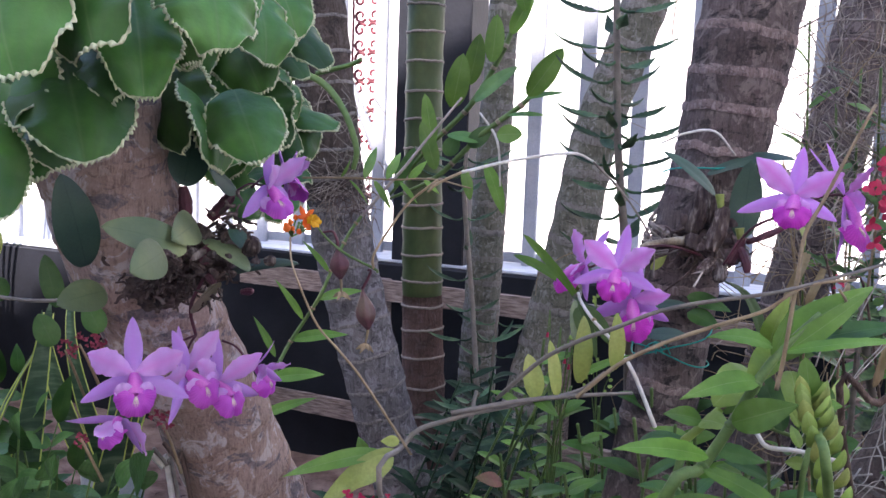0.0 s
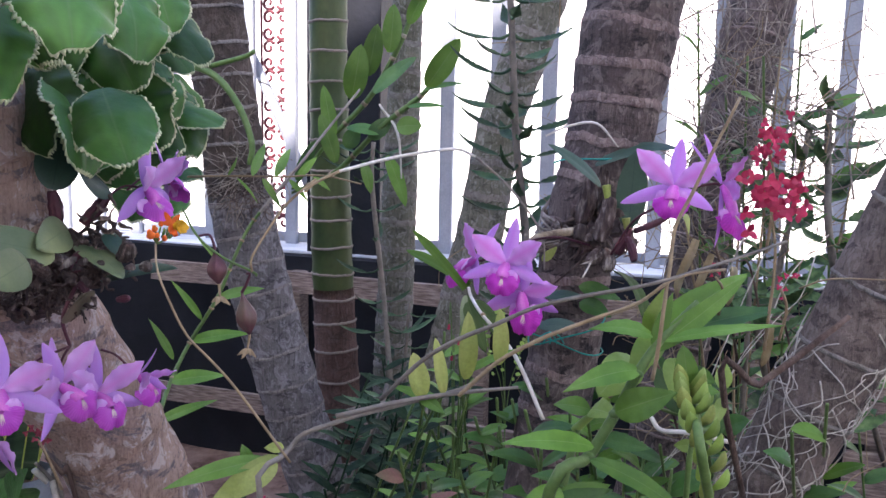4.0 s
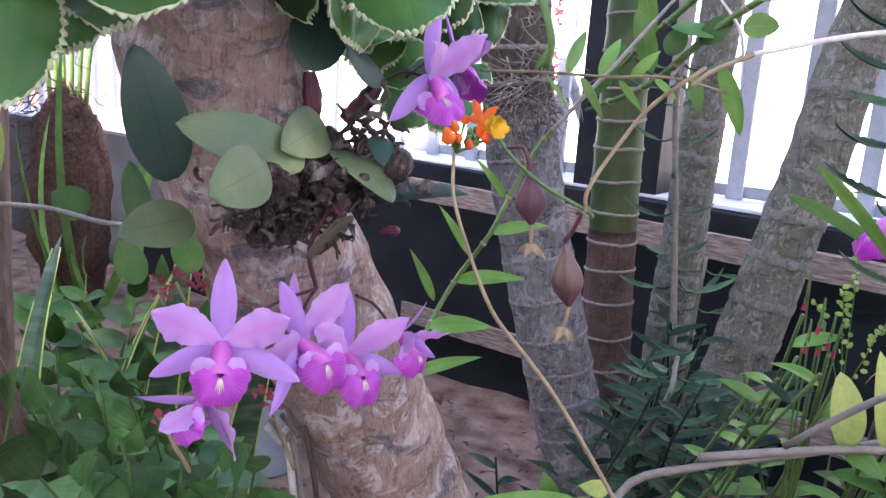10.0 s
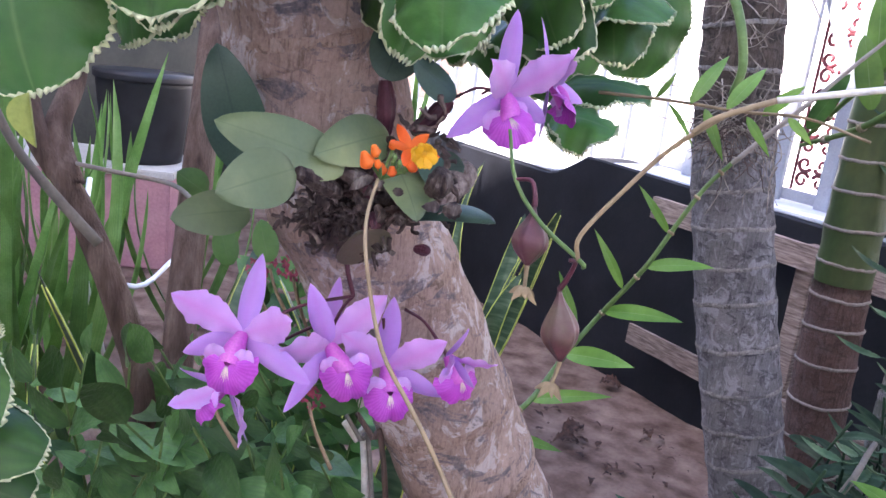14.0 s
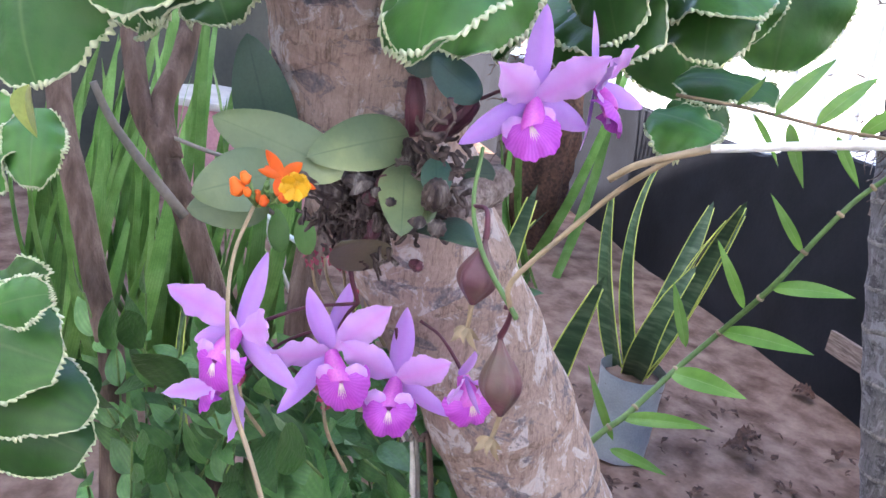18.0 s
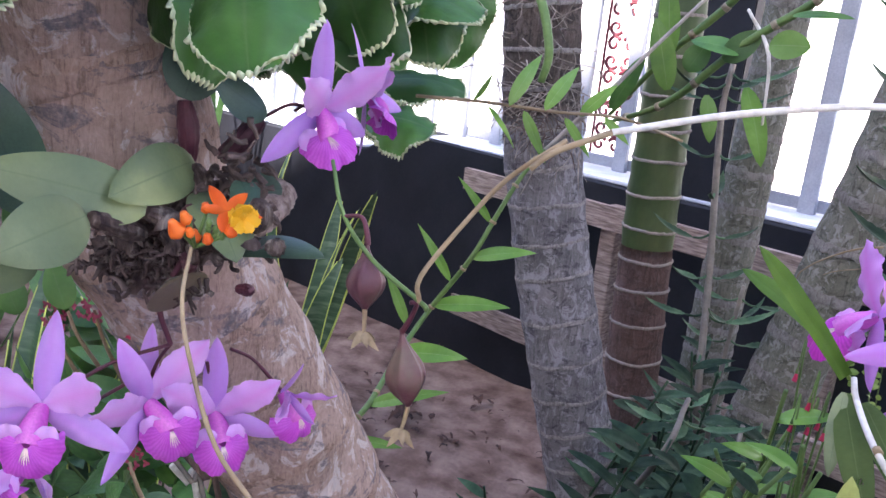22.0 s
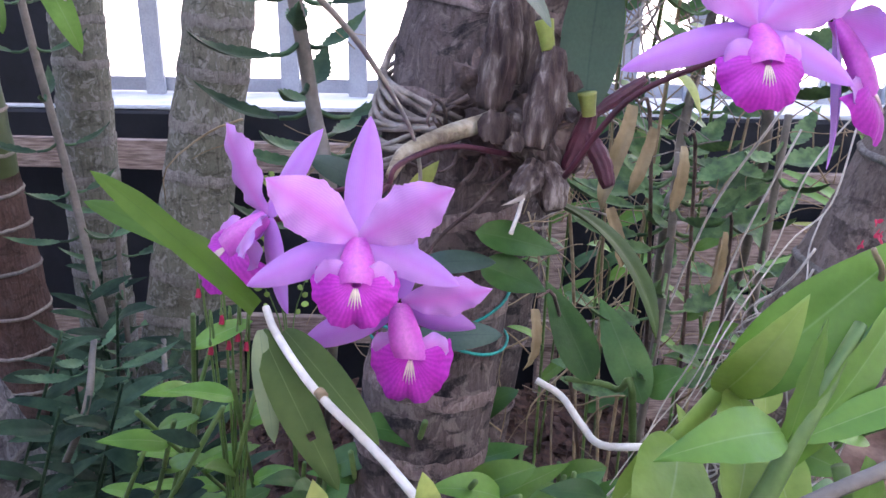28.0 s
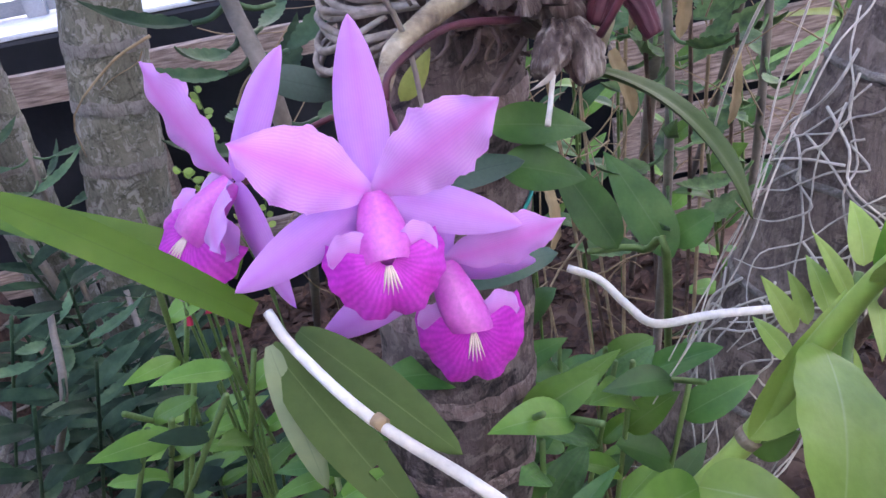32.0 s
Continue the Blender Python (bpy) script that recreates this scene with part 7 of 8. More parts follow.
tube("stem", [(0.585, 1.116, 0.000), (0.497, 0.960, 0.865), (0.526, 0.972, 0.965), (0.541, 0.979, 1.008)], [0.004, 0.004, 0.0025], M["greenstem"], y2, segs=8)
for a, b, w in (((0.531, 0.976, 0.994), (0.521, 0.997, 1.037), 0.012), ((0.518, 0.979, 0.989), (0.528, 1.004, 1.015), 0.016), ((0.513, 0.989, 0.981), (0.516, 1.007, 1.009), 0.012), ((0.505, 0.992, 0.978), (0.495, 1.009, 1.015), 0.014),
                ((0.545, 0.979, 1.010), (0.553, 0.996, 1.043), 0.022), ((0.544, 0.974, 1.002), (0.524, 0.950, 0.970), 0.016), ((0.523, 0.987, 0.966), (0.525, 0.958, 0.944), 0.02), ((0.511, 0.997, 0.950), (0.509, 1.024, 0.971), 0.014), ((0.518, 0.993, 0.931), (0.496, 1.004, 0.929), 0.018)):
    blade("leaf", a, b, w, M["lime"], y2, (-0.3, -0.85, 0.4), shape="lance", arch=0.06, fold=0.35, thick=0.0016, nu=14)
bs = thing("woody_cane", (1.031, 1.462, 0.000), "brown woody cane leaning behind the reed orchid", "cane")
tube("cane", [(1.031, 1.462, 0.000), (0.548, 0.970, 0.979), (0.587, 0.968, 1.019), (0.638, 0.970, 1.056), (0.701, 0.972, 1.105)], [0.0042, 0.0042, 0.0045, 0.0035], M["woody"], bs, segs=9, bumps=0.1)
# overlapping pale bracts of an old cane
ch = thing("bract_cane", (1.037, 1.793, 0.000), "cane with overlapping pale green bracts", "orchid", "reed orchids")
tube("stem", [(1.037, 1.793, 0.000), (0.460, 0.811, 0.938), (0.444, 0.825, 1.032), (0.436, 0.844, 1.088)], [0.005, 0.005, 0.004], M["greenstem"], ch, segs=8)
cl = spline([(0.458, 0.807, 0.946), (0.448, 0.815, 0.999), (0.435, 0.822, 1.039), (0.433, 0.830, 1.061)], 6)
for i, q in enumerate(cl):
    sg = 1 if i % 2 else -1
    blade("bract", q + Vector((0.004 * sg, 0, 0)), q + Vector((0.014 * sg, -0.010, 0.028)), 0.016, M["lime" if i % 3 else "yellowleaf"], ch, (0.3 * sg, -0.9, 0.3), shape="oval", arch=0.2, fold=-0.2, thick=0.002, nu=10)
blade("leaf", (0.435, 0.827, 1.044), (0.426, 0.827, 1.107), 0.03, M["fresh"], ch, NF, shape="oval", arch=0.05)
blade("leaf", (0.443, 0.829, 1.056), (0.465, 0.817, 1.059), 0.018, M["fresh"], ch, U, shape="lance", arch=0.05)

lp = thing("reed_orchid", (0.990, 1.577, 0.000), "two broad dark green pointed leaves on a pale stem", "orchid", "reed orchids")
tube("stem", [(0.990, 1.577, 0.000), (0.637, 1.213, 0.838), (0.627, 1.233, 0.876), (0.571, 1.244, 0.896)], [0.004, 0.004, 0.003], M["greenstem"], lp, segs=8)
blade("leaf", (0.595, 1.232, 0.893), (0.566, 1.284, 0.988), 0.042, M["deep"], lp, (-0.3, -0.9, 0.3), shape="lance", arch=0.04, fold=0.2, thick=0.002, nu=18)
blade("leaf", (0.662, 1.230, 0.852), (0.659, 1.315, 0.940), 0.048, M["deep"], lp, (-0.3, -0.9, 0.3), shape="lance", arch=0.04, fold=0.2, thick=0.002, nu=18)
blade("leaf", (0.677, 1.248, 0.856), (0.708, 1.221, 0.884), 0.036, M["deep"], lp, (0.0, -0.7, 0.7), shape="oval", arch=0.08, fold=0.2, thick=0.002, nu=14)
specs = [
    # base, top, leaves, length, width, material, label
    ((0.522, 1.303, 0.000), (0.515, 1.155, 0.855), 9, 0.066, 0.027, "spray", "reed orchid with paired mid-green leaves"),
    ((0.443, 1.365, 0.000), (0.454, 1.228, 0.796), 8, 0.07, 0.026, "deep", "reed orchid with dark green pointed leaves"),
    # the two low plants take the leaf colour darkened for shade
    ((0.018, 1.702, 0.000), (0.230, 1.289, 0.943), 9, 0.055, 0.017, "toothed_shade", "low plant with narrow grey-green leaves"),
    ((-0.007, 1.779, 0.000), (0.227, 1.184, 0.980), 8, 0.05, 0.016, "toothed_shade", "low plant with narrow grey-green leaves"),
    ((0.560, 1.676, 0.000), (0.307, 1.133, 0.951), 8, 0.06, 0.020, "deep", "reed orchid with dark green pointed leaves"),
    ((0.654, 1.633, 0.000), (0.412, 1.158, 0.960), 8, 0.075, 0.024, "deep", "reed orchid with dark green pointed leaves"),
    ((0.358, 1.919, 0.000), (0.178, 1.016, 0.892), 7, 0.08, 0.024, "deep", "reed orchid with dark green pointed leaves"),
    ((0.474, 1.916, 0.000), (0.212, 0.967, 0.919), 7, 0.08, 0.024, "fresh", "reed orchid with mid-green pointed leaves"),
    ((0.258, 1.921, 0.000), (0.143, 1.070, 0.902), 6, 0.08, 0.024, "redleaf", "shoot with reddish young leaves"),
    ((0.622, 2.035, 0.000), (0.312, 0.963, 0.943), 7, 0.085, 0.022, "deep", "reed orchid with dark green pointed leaves"),
    ((0.995, 2.028, 0.000), (0.495, 1.048, 0.912), 8, 0.09, 0.026, "deep", "reed orchid with dark green pointed leaves"),
    ((1.211, 1.900, 0.000), (0.595, 0.899, 0.982), 6, 0.075, 0.03, "deep", "reed orchid with dark rounded leaves"),
    ((1.331, 1.897, 0.000), (0.666, 0.947, 1.000), 6, 0.075, 0.03, "fresh", "reed orchid with mid-green leaves"),
    ((0.750, 1.869, 0.000), (0.398, 1.119, 0.983), 7, 0.07, 0.022, "deep", "reed orchid with dark green pointed leaves"),
    ((0.463, 2.040, 0.000), (0.172, 1.277, 0.937), 9, 0.075, 0.018, "fresh", "reed orchid with narrow fresh leaves"),
    ((0.558, 2.061, 0.000), (0.284, 1.127, 0.955), 9, 0.085, 0.026, "deep", "reed orchid with dark green pointed leaves"),
    ((0.805, 2.072, 0.000), (0.387, 1.026, 0.961), 8, 0.085, 0.028, "fresh", "reed orchid with mid-green pointed leaves"),
    ((1.200, 2.227, 0.000), (0.773, 1.526, 1.422), 12, 0.10, 0.03, "deep", "tall reed orchid against the fence"),
    ((0.447, 1.795, 0.000), (0.319, 1.312, 0.824), 8, 0.07, 0.022, "deep", "reed orchid with dark green pointed leaves"),
    ((0.876, 1.600, 0.000), (0.519, 1.171, 0.857), 7, 0.07, 0.026, "fresh", "reed orchid with mid-green pointed leaves"),
    ((1.220, 1.597, 0.000), (0.824, 1.330, 0.881), 9, 0.08, 0.028, "fresh", "reed orchid with mid-green pointed leaves"),
    ((1.317, 1.553, 0.000), (1.036, 1.456, 0.861), 10, 0.09, 0.028, "deep", "reed orchid with dark green pointed leaves"),
    ((1.000, 1.760, 0.000), (0.790, 1.480, 1.480), 14, 0.090, 0.028, "spray", "tall reed orchid against the fence"),
    ((0.900, 1.800, 0.000), (0.700, 1.500, 1.560), 12, 0.080, 0.022, "fresh", "tall reed orchid against the fence"),
    ((1.387, 2.236, 0.000), (0.745, 1.330, 1.461), 12, 0.09, 0.028, "fresh", "tall reed orchid against the fence"),
    ((1.080, 1.760, 0.000), (0.900, 1.500, 1.550), 13, 0.085, 0.024, "deep", "tall reed orchid against the fence"),
    ((1.180, 1.740, 0.000), (0.980, 1.520, 1.420), 13, 0.095, 0.028, "fresh", "tall reed orchid against the fence"),
    ((0.620, 2.181, 0.000), (0.247, 1.083, 0.943), 7, 0.07, 0.02, "fresh", "reed orchid with mid-green leaves"),
    ((0.561, 1.272, 0.000), (0.494, 1.113, 0.892), 10, 0.070, 0.030, "fresh", "reed orchid with paired mid-green leaves"),
    ((0.509, 1.313, 0.000), (0.504, 1.212, 0.852), 10, 0.075, 0.028, "deep", "reed orchid with paired mid-green leaves"),
    ((0.605, 1.237, 0.000), (0.533, 1.095, 0.858), 9, 0.080, 0.032, "deep", "reed orchid with dark green pointed leaves"),
    ((0.393, 1.355, 0.000), (0.379, 1.177, 0.856), 9, 0.075, 0.030, "deep", "reed orchid with dark green pointed leaves"),
    ((0.458, 1.304, 0.000), (0.395, 1.098, 0.890), 8, 0.065, 0.028, "spray", "reed orchid with paired mid-green leaves"),
    ((0.287, 1.439, 0.000), (0.299, 1.168, 0.915), 8, 0.070, 0.026, "deep", "reed orchid with dark green pointed leaves"),
    # low grey-green plants again in the shade-darkened leaf colour
    ((0.056, 1.673, 0.000), (0.246, 1.359, 0.940), 9, 0.060, 0.020, "toothed_shade", "low plant with narrow grey-green leaves"),
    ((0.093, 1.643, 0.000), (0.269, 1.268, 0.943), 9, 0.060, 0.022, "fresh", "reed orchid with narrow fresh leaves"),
    ((-0.020, 1.732, 0.000), (0.182, 1.291, 0.906), 8, 0.060, 0.024, "toothed_shade", "low plant with narrow grey-green leaves"),
    ((0.282, 2.066, 0.000), (0.224, 1.278, 1.015), 9, 0.085, 0.018, "fresh", "reed orchid with narrow fresh leaves"),
    ((0.382, 2.043, 0.000), (0.240, 1.215, 0.990), 8, 0.080, 0.022, "fresh", "reed orchid with narrow fresh leaves"),
    ((0.208, 2.083, 0.000), (0.195, 1.218, 0.957), 8, 0.080, 0.022, "fresh", "reed orchid with narrow fresh leaves"),
    ((0.655, 1.979, 0.000), (0.344, 1.083, 0.996), 8, 0.075, 0.028, "deep", "reed orchid with dark green pointed leaves"),
    ((0.157, 1.924, 0.000), (0.089, 0.970, 0.882), 7, 0.08, 0.026, "fresh", "reed orchid with mid-green pointed leaves"),
    ((0.693, 1.912, 0.000), (0.373, 1.062, 0.953), 9, 0.085, 0.026, "fresh", "reed orchid with mid-green pointed leaves"),
    ((0.532, 1.915, 0.000), (0.286, 1.113, 0.919), 8, 0.085, 0.024, "deep", "reed orchid with dark green pointed leaves"),
    ((0.620, 1.913, 0.000), (0.288, 0.952, 0.996), 9, 0.09, 0.028, "deep", "reed orchid with dark green pointed leaves"),
    ((0.751, 1.910, 0.000), (0.351, 0.938, 0.924), 8, 0.09, 0.030, "deep", "reed orchid with dark green pointed leaves"),
    ((0.618, 1.804, 0.000), (0.300, 0.862, 0.935), 7, 0.085, 0.028, "fresh", "reed orchid with mid-green pointed leaves"),
    ((0.072, 1.926, 0.000), (0.041, 0.924, 0.894), 7, 0.08, 0.026, "fresh", "reed orchid with mid-green pointed leaves"),
]
for i, (a, b, n, ln, w, mt, lab) in enumerate(specs):
    leafy_reed(a, b, n, ln, w, mt, 400 + i, lab, bow=(0.02 * ((i % 3) - 1), 0.015, 0.01), lo=0.35)
# low succulents between the palms, shade put into their leaf and stem colour
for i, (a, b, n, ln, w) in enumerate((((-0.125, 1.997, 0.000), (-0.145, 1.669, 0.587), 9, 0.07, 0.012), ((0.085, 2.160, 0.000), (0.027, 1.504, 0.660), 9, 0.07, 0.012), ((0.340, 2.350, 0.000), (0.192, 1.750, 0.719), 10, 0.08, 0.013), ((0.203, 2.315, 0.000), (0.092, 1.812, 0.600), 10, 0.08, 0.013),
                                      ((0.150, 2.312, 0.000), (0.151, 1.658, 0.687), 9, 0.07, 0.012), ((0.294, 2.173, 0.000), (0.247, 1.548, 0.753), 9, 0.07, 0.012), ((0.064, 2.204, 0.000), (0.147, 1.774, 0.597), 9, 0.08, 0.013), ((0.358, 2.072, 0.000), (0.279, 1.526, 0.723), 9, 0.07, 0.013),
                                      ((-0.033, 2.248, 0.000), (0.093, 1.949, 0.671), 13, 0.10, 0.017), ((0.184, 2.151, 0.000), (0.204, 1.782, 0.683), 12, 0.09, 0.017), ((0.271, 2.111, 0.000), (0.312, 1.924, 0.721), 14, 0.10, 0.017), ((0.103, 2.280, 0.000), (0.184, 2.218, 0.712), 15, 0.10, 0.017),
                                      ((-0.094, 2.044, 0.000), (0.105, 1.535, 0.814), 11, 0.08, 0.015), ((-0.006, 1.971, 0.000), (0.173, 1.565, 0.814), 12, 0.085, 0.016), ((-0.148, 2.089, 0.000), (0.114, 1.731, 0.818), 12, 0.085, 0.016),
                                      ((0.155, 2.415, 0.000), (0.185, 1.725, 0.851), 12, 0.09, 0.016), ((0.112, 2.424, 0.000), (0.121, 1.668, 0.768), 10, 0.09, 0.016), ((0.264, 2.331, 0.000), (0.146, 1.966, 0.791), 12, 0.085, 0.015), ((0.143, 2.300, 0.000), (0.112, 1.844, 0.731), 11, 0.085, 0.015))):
    leafy_reed(a, b, n + 3, ln * 1.2, w * 1.35, "toothed_shade", 470 + i, "low grey-green succulent with narrow leaves darkened for shade", r=0.003, stem="toothed_shade", group="low succulents", lo=0.1, rise=0.4)


# leafy shrub low on the left
def spray_shrub(base, tips, mat, seed, label, leaf=0.06):
    rnd = random.Random(seed)
    ob = thing("leafy_shrub", base, label, "shrub", "leafy shrubs")
    for tip in tips:
        a, b = Vector(base), Vector(tip)
        mid = a.lerp(b, 0.55) + Vector((rnd.uniform(-0.03, 0.03), rnd.uniform(-0.03, 0.03), 0.03))
        tube("branch", [a, mid, b], [0.003, 0.0014], M["greenstem"], ob, segs=6, n=4)
        line = spline([a, mid, b], 16)
        for i in range(9):
            q = line[len(line) - 1 - i * 3]
            for sg in ((0,) if i == 0 else (1, -1)):
                d = (line[-1] - line[-5]).normalized()
                side = Vector((sg, rnd.uniform(-0.5, 0.3), rnd.uniform(-0.5, 0.3)))
                way = (d * 0.5 + side).normalized() if sg else d
                ln = leaf * rnd.uniform(0.8, 1.5)
                blade("leaf", q, q + way * ln, ln * 0.44, M[mat], ob, (rnd.uniform(-0.7, 0.7), -0.7, rnd.uniform(0.1, 1.2)), shape="lance", arch=rnd.uniform(0.02, 0.1), fold=0.15, thick=0.0008, nu=10, nv=3,
                      teeth=0.06, tooth_n=9, seed=rnd.randint(0, 9999))
    return ob


spray_shrub((-0.774, 1.572, 0.000), [(-0.501, 0.963, 0.927), (-0.458, 0.992, 0.933), (-0.357, 0.958, 0.896), (-0.299, 0.945, 0.893), (-0.384, 0.916, 0.912), (-0.458, 0.900, 0.893)], "spray", 501, "leafy shrub with pointed green leaves in the shade", 0.07)
spray_shrub((-1.009, 1.682, 0.000), [(-0.617, 1.079, 0.831), (-0.578, 1.117, 0.834), (-0.455, 1.000, 0.824), (-0.368, 1.014, 0.829), (-0.514, 0.941, 0.834), (-0.298, 0.996, 0.837)], "spray", 504, "leafy shrub with pointed green leaves in the shade", 0.055)
spray_shrub((-0.763, 1.163, 0.000), [(-0.603, 1.091, 0.761), (-0.683, 1.031, 0.806), (-0.427, 1.099, 0.723), (-0.446, 1.014, 0.744), (-0.535, 0.918, 0.733), (-0.664, 0.889, 0.787)], "spray", 505, "leafy shrub with pointed green leaves in the shade", 0.055)
spray_shrub((-0.946, 1.354, 0.000), [(-0.563, 0.901, 0.895), (-0.536, 0.962, 0.913), (-0.424, 0.977, 0.885), (-0.342, 1.002, 0.872), (-0.562, 0.870, 0.829), (-0.431, 0.921, 0.878)], "spray", 502, "leafy shrub with pointed green leaves in the shade")
spray_shrub((-0.833, 1.065, 0.000), [(-0.669, 0.912, 0.842), (-0.555, 0.946, 0.828), (-0.551, 0.885, 0.789), (-0.471, 0.968, 0.792), (-0.433, 1.049, 0.786), (-0.766, 0.907, 0.879)], "spray", 503, "leafy shrub with pointed green leaves in the shade")


spray_shrub((-0.919, 1.048, 0.000), [(-0.714, 0.966, 0.889), (-0.686, 0.858, 0.831), (-0.555, 1.033, 0.850), (-0.645, 0.987, 0.882), (-0.472, 1.071, 0.819), (-0.473, 0.966, 0.850)], "spray", 506, "leafy shrub with pointed green leaves in the shade", 0.05)
spray_shrub((-0.777, 1.739, 0.000), [(-0.444, 1.061, 0.862), (-0.464, 0.959, 0.881), (-0.376, 1.070, 0.853), (-0.588, 1.045, 0.890), (-0.318, 1.028, 0.855), (-0.531, 1.150, 0.855)], "spray", 507, "leafy shrub with pointed green leaves in the shade", 0.05)


spray_shrub(down((-1.163, 1.930, 0.608)), [(-1.163, 1.805, 0.749), (-1.058, 1.828, 0.779), (-0.920, 1.792, 0.753), (-0.783, 1.703, 0.723), (-1.010, 1.660, 0.688), (-0.850, 1.634, 0.692)], "deep", 508, "dense dark green leaves in deep shade", 0.08)
spray_shrub(down((-0.865, 1.781, 0.664)), [(-0.889, 1.851, 0.765), (-0.738, 1.706, 0.703), (-0.726, 1.502, 0.712), (-0.810, 1.484, 0.688), (-0.618, 1.512, 0.680), (-0.896, 1.470, 0.683)], "deep", 509, "dense dark green leaves in deep shade", 0.08)


# snake plants and grasses behind the front palm
def snake_plant(base, n, height, seed, label, spread=0.09, bend=0.42):
    rnd = random.Random(seed)
    ob = thing("snake_plant", base, label, "snake plant", "snake plants")
    c = Vector(base)
    for i in range(n):
        a = rnd.uniform(0, 6.28)
        q = c + Vector((math.cos(a), math.sin(a), 0)) * spread * rnd.uniform(0.1, 0.8)
        h = height * rnd.uniform(0.65, 1.1)
        t = q + Vector((math.cos(a) * h * bend * rnd.uniform(0.2, 1), math.sin(a) * h * bend * rnd.uniform(0.2, 1), h))
        nrm = (rnd.uniform(-0.5, 0.5), -1, 0.1)
        w = 0.086 * rnd.uniform(0.75, 1.1)
        tw = rnd.uniform(-0.9, 0.9)
        bow = rnd.uniform(-0.16, 0.16)
        lf = blade("leaf", q, t, w, M["snake"], ob, nrm, shape="blade", arch=bow, fold=0.35, thick=0.003, nu=16, nv=3, twist=tw)
        m, ln = between(q, t, nrm)
        for sg in (1, -1):
            pts = []
            for k in range(7):
                u = k / 6 * 0.97
                y = sg * SHAPES["blade"](u) * w * 0.5
                z = 0.35 * abs(y) + bow * 4 * u * (1 - u) * ln
                pts.append(m @ Vector((u * ln, y * math.cos(tw * u) - z * math.sin(tw * u), y * math.sin(tw * u) + z * math.cos(tw * u))))
            tube("leaf_edge", pts, [0.0024, 0.0015], M["snakeedge"], lf, "yellow edge", segs=5, n=3)
    return ob


snake_plant(down((-0.825, 1.413, 0.848)), 5, 0.98, 601, "tall snake plant with yellow leaf edges")
snake_plant(down((-0.803, 1.514, 0.821)), 3, 0.92, 602, "tall snake plant with yellow leaf edges")
snake_plant((-0.965, 2.560, 0.240), 7, 0.62, 603, "snake plant growing in a plastic bag", 0.08, 0.45)
snake_plant(down((-0.794, 1.613, 0.794)), 2, 0.85, 604, "snake plant with yellow leaf edges")


def grower_bag(base, r, h):
    ob = thing("grow_bag", base, "crumpled grey-blue plastic grow bag", "plant bag")
    verts, faces, sg, n = [], [], 26, 9
    for i in range(n + 1):
        s = i / n
        for k in range(sg):
            w = 6.2832 * k / sg
            rr = r * (0.92 + 0.10 * s) * (1 + 0.06 * noise.noise((math.cos(w) * 3, math.sin(w) * 3, s * 5)))
            verts.append(Vector(base) + Vector((rr * math.cos(w), rr * math.sin(w), h * s)))
    for i in range(n):
        for k in range(sg):
            l = (k + 1) % sg
            faces.append((i * sg + k, i * sg + l, (i + 1) * sg + l, (i + 1) * sg + k))
    solid("bag", verts, faces, M["clearbag"], ob)
    lump("soil", Vector(base) + Vector((0, 0, h * 0.86)), (r * 0.95, r * 0.95, 0.02), M["soil"], ob, 3, 0.2)


grower_bag((-0.950, 2.545, 0.000), 0.095, 0.28)


def grass(base, n, height, seed, label, mat="grass"):
    rnd = random.Random(seed)
    ob = thing("tall_grass", base, label, "grass", "grass clumps")
    c = Vector(base)
    for i in range(int(n * 0.42)):
        a = rnd.uniform(0, 6.28)
        q = c + Vector((rnd.gauss(0, 0.05), rnd.gauss(0, 0.05), 0))
        h = height * rnd.uniform(0.55, 1.1)
        t = q + Vector((math.cos(a) * h * rnd.uniform(0.05, 0.4), math.sin(a) * h * rnd.uniform(0.05, 0.4), h))
        blade("blade", q, t, 0.058 * rnd.uniform(0.55, 1.2), M[mat], ob, (math.cos(a), math.sin(a) - 0.6, 0.8), shape="blade", arch=rnd.uniform(0.05, 0.16), fold=0.3, thick=0.0008, nu=12, nv=2)
    return ob


for i, (q, n, h) in enumerate((((-2.014, 1.189, 0.000), 34, 1.15), ((-1.980, 1.387, 0.000), 34, 1.1), ((-2.009, 1.634, 0.000), 28, 1.0), ((-2.290, 1.826, 0.000), 26, 1.1), ((-2.006, 1.900, 0.000), 24, 1.1), ((-2.524, 2.276, 0.000), 20, 1.0), ((-1.798, 1.211, 0.000), 18, 1.2), ((-2.205, 1.605, 0.000), 18, 1.35), ((-1.812, 1.692, 0.000), 14, 1.2), ((-2.317, 1.214, 0.000), 18, 1.4), ((-2.085, 3.344, 0.000), 16, 1.2), ((-2.304, 2.597, 0.000), 20, 1.2))):
    grass(q, n, h, 700 + i, "clump of tall grass-like leaves")

# brown fibrous palm base with upright leaf stalks
fb = thing("fibre_stump", (-2.462, 3.732, 0.000), "reddish-brown fibrous palm stump with green leaf stalks", "palm stump")
lump("stump", Vector((-2.462, 3.732, 0.000)) + Vector((0, 0, 0.5)), (0.17, 0.17, 0.55), M["fibre"], fb, 7, 0.25)
root_mat("fibre_mat", Vector((-2.462, 3.732, 0.000)) + Vector((0, -0.1, 0.75)), (0.09, 0.05, 0.18), 320, M["fibre"], fb, 71, 0.003, 0.10, 0.2, "stuff")
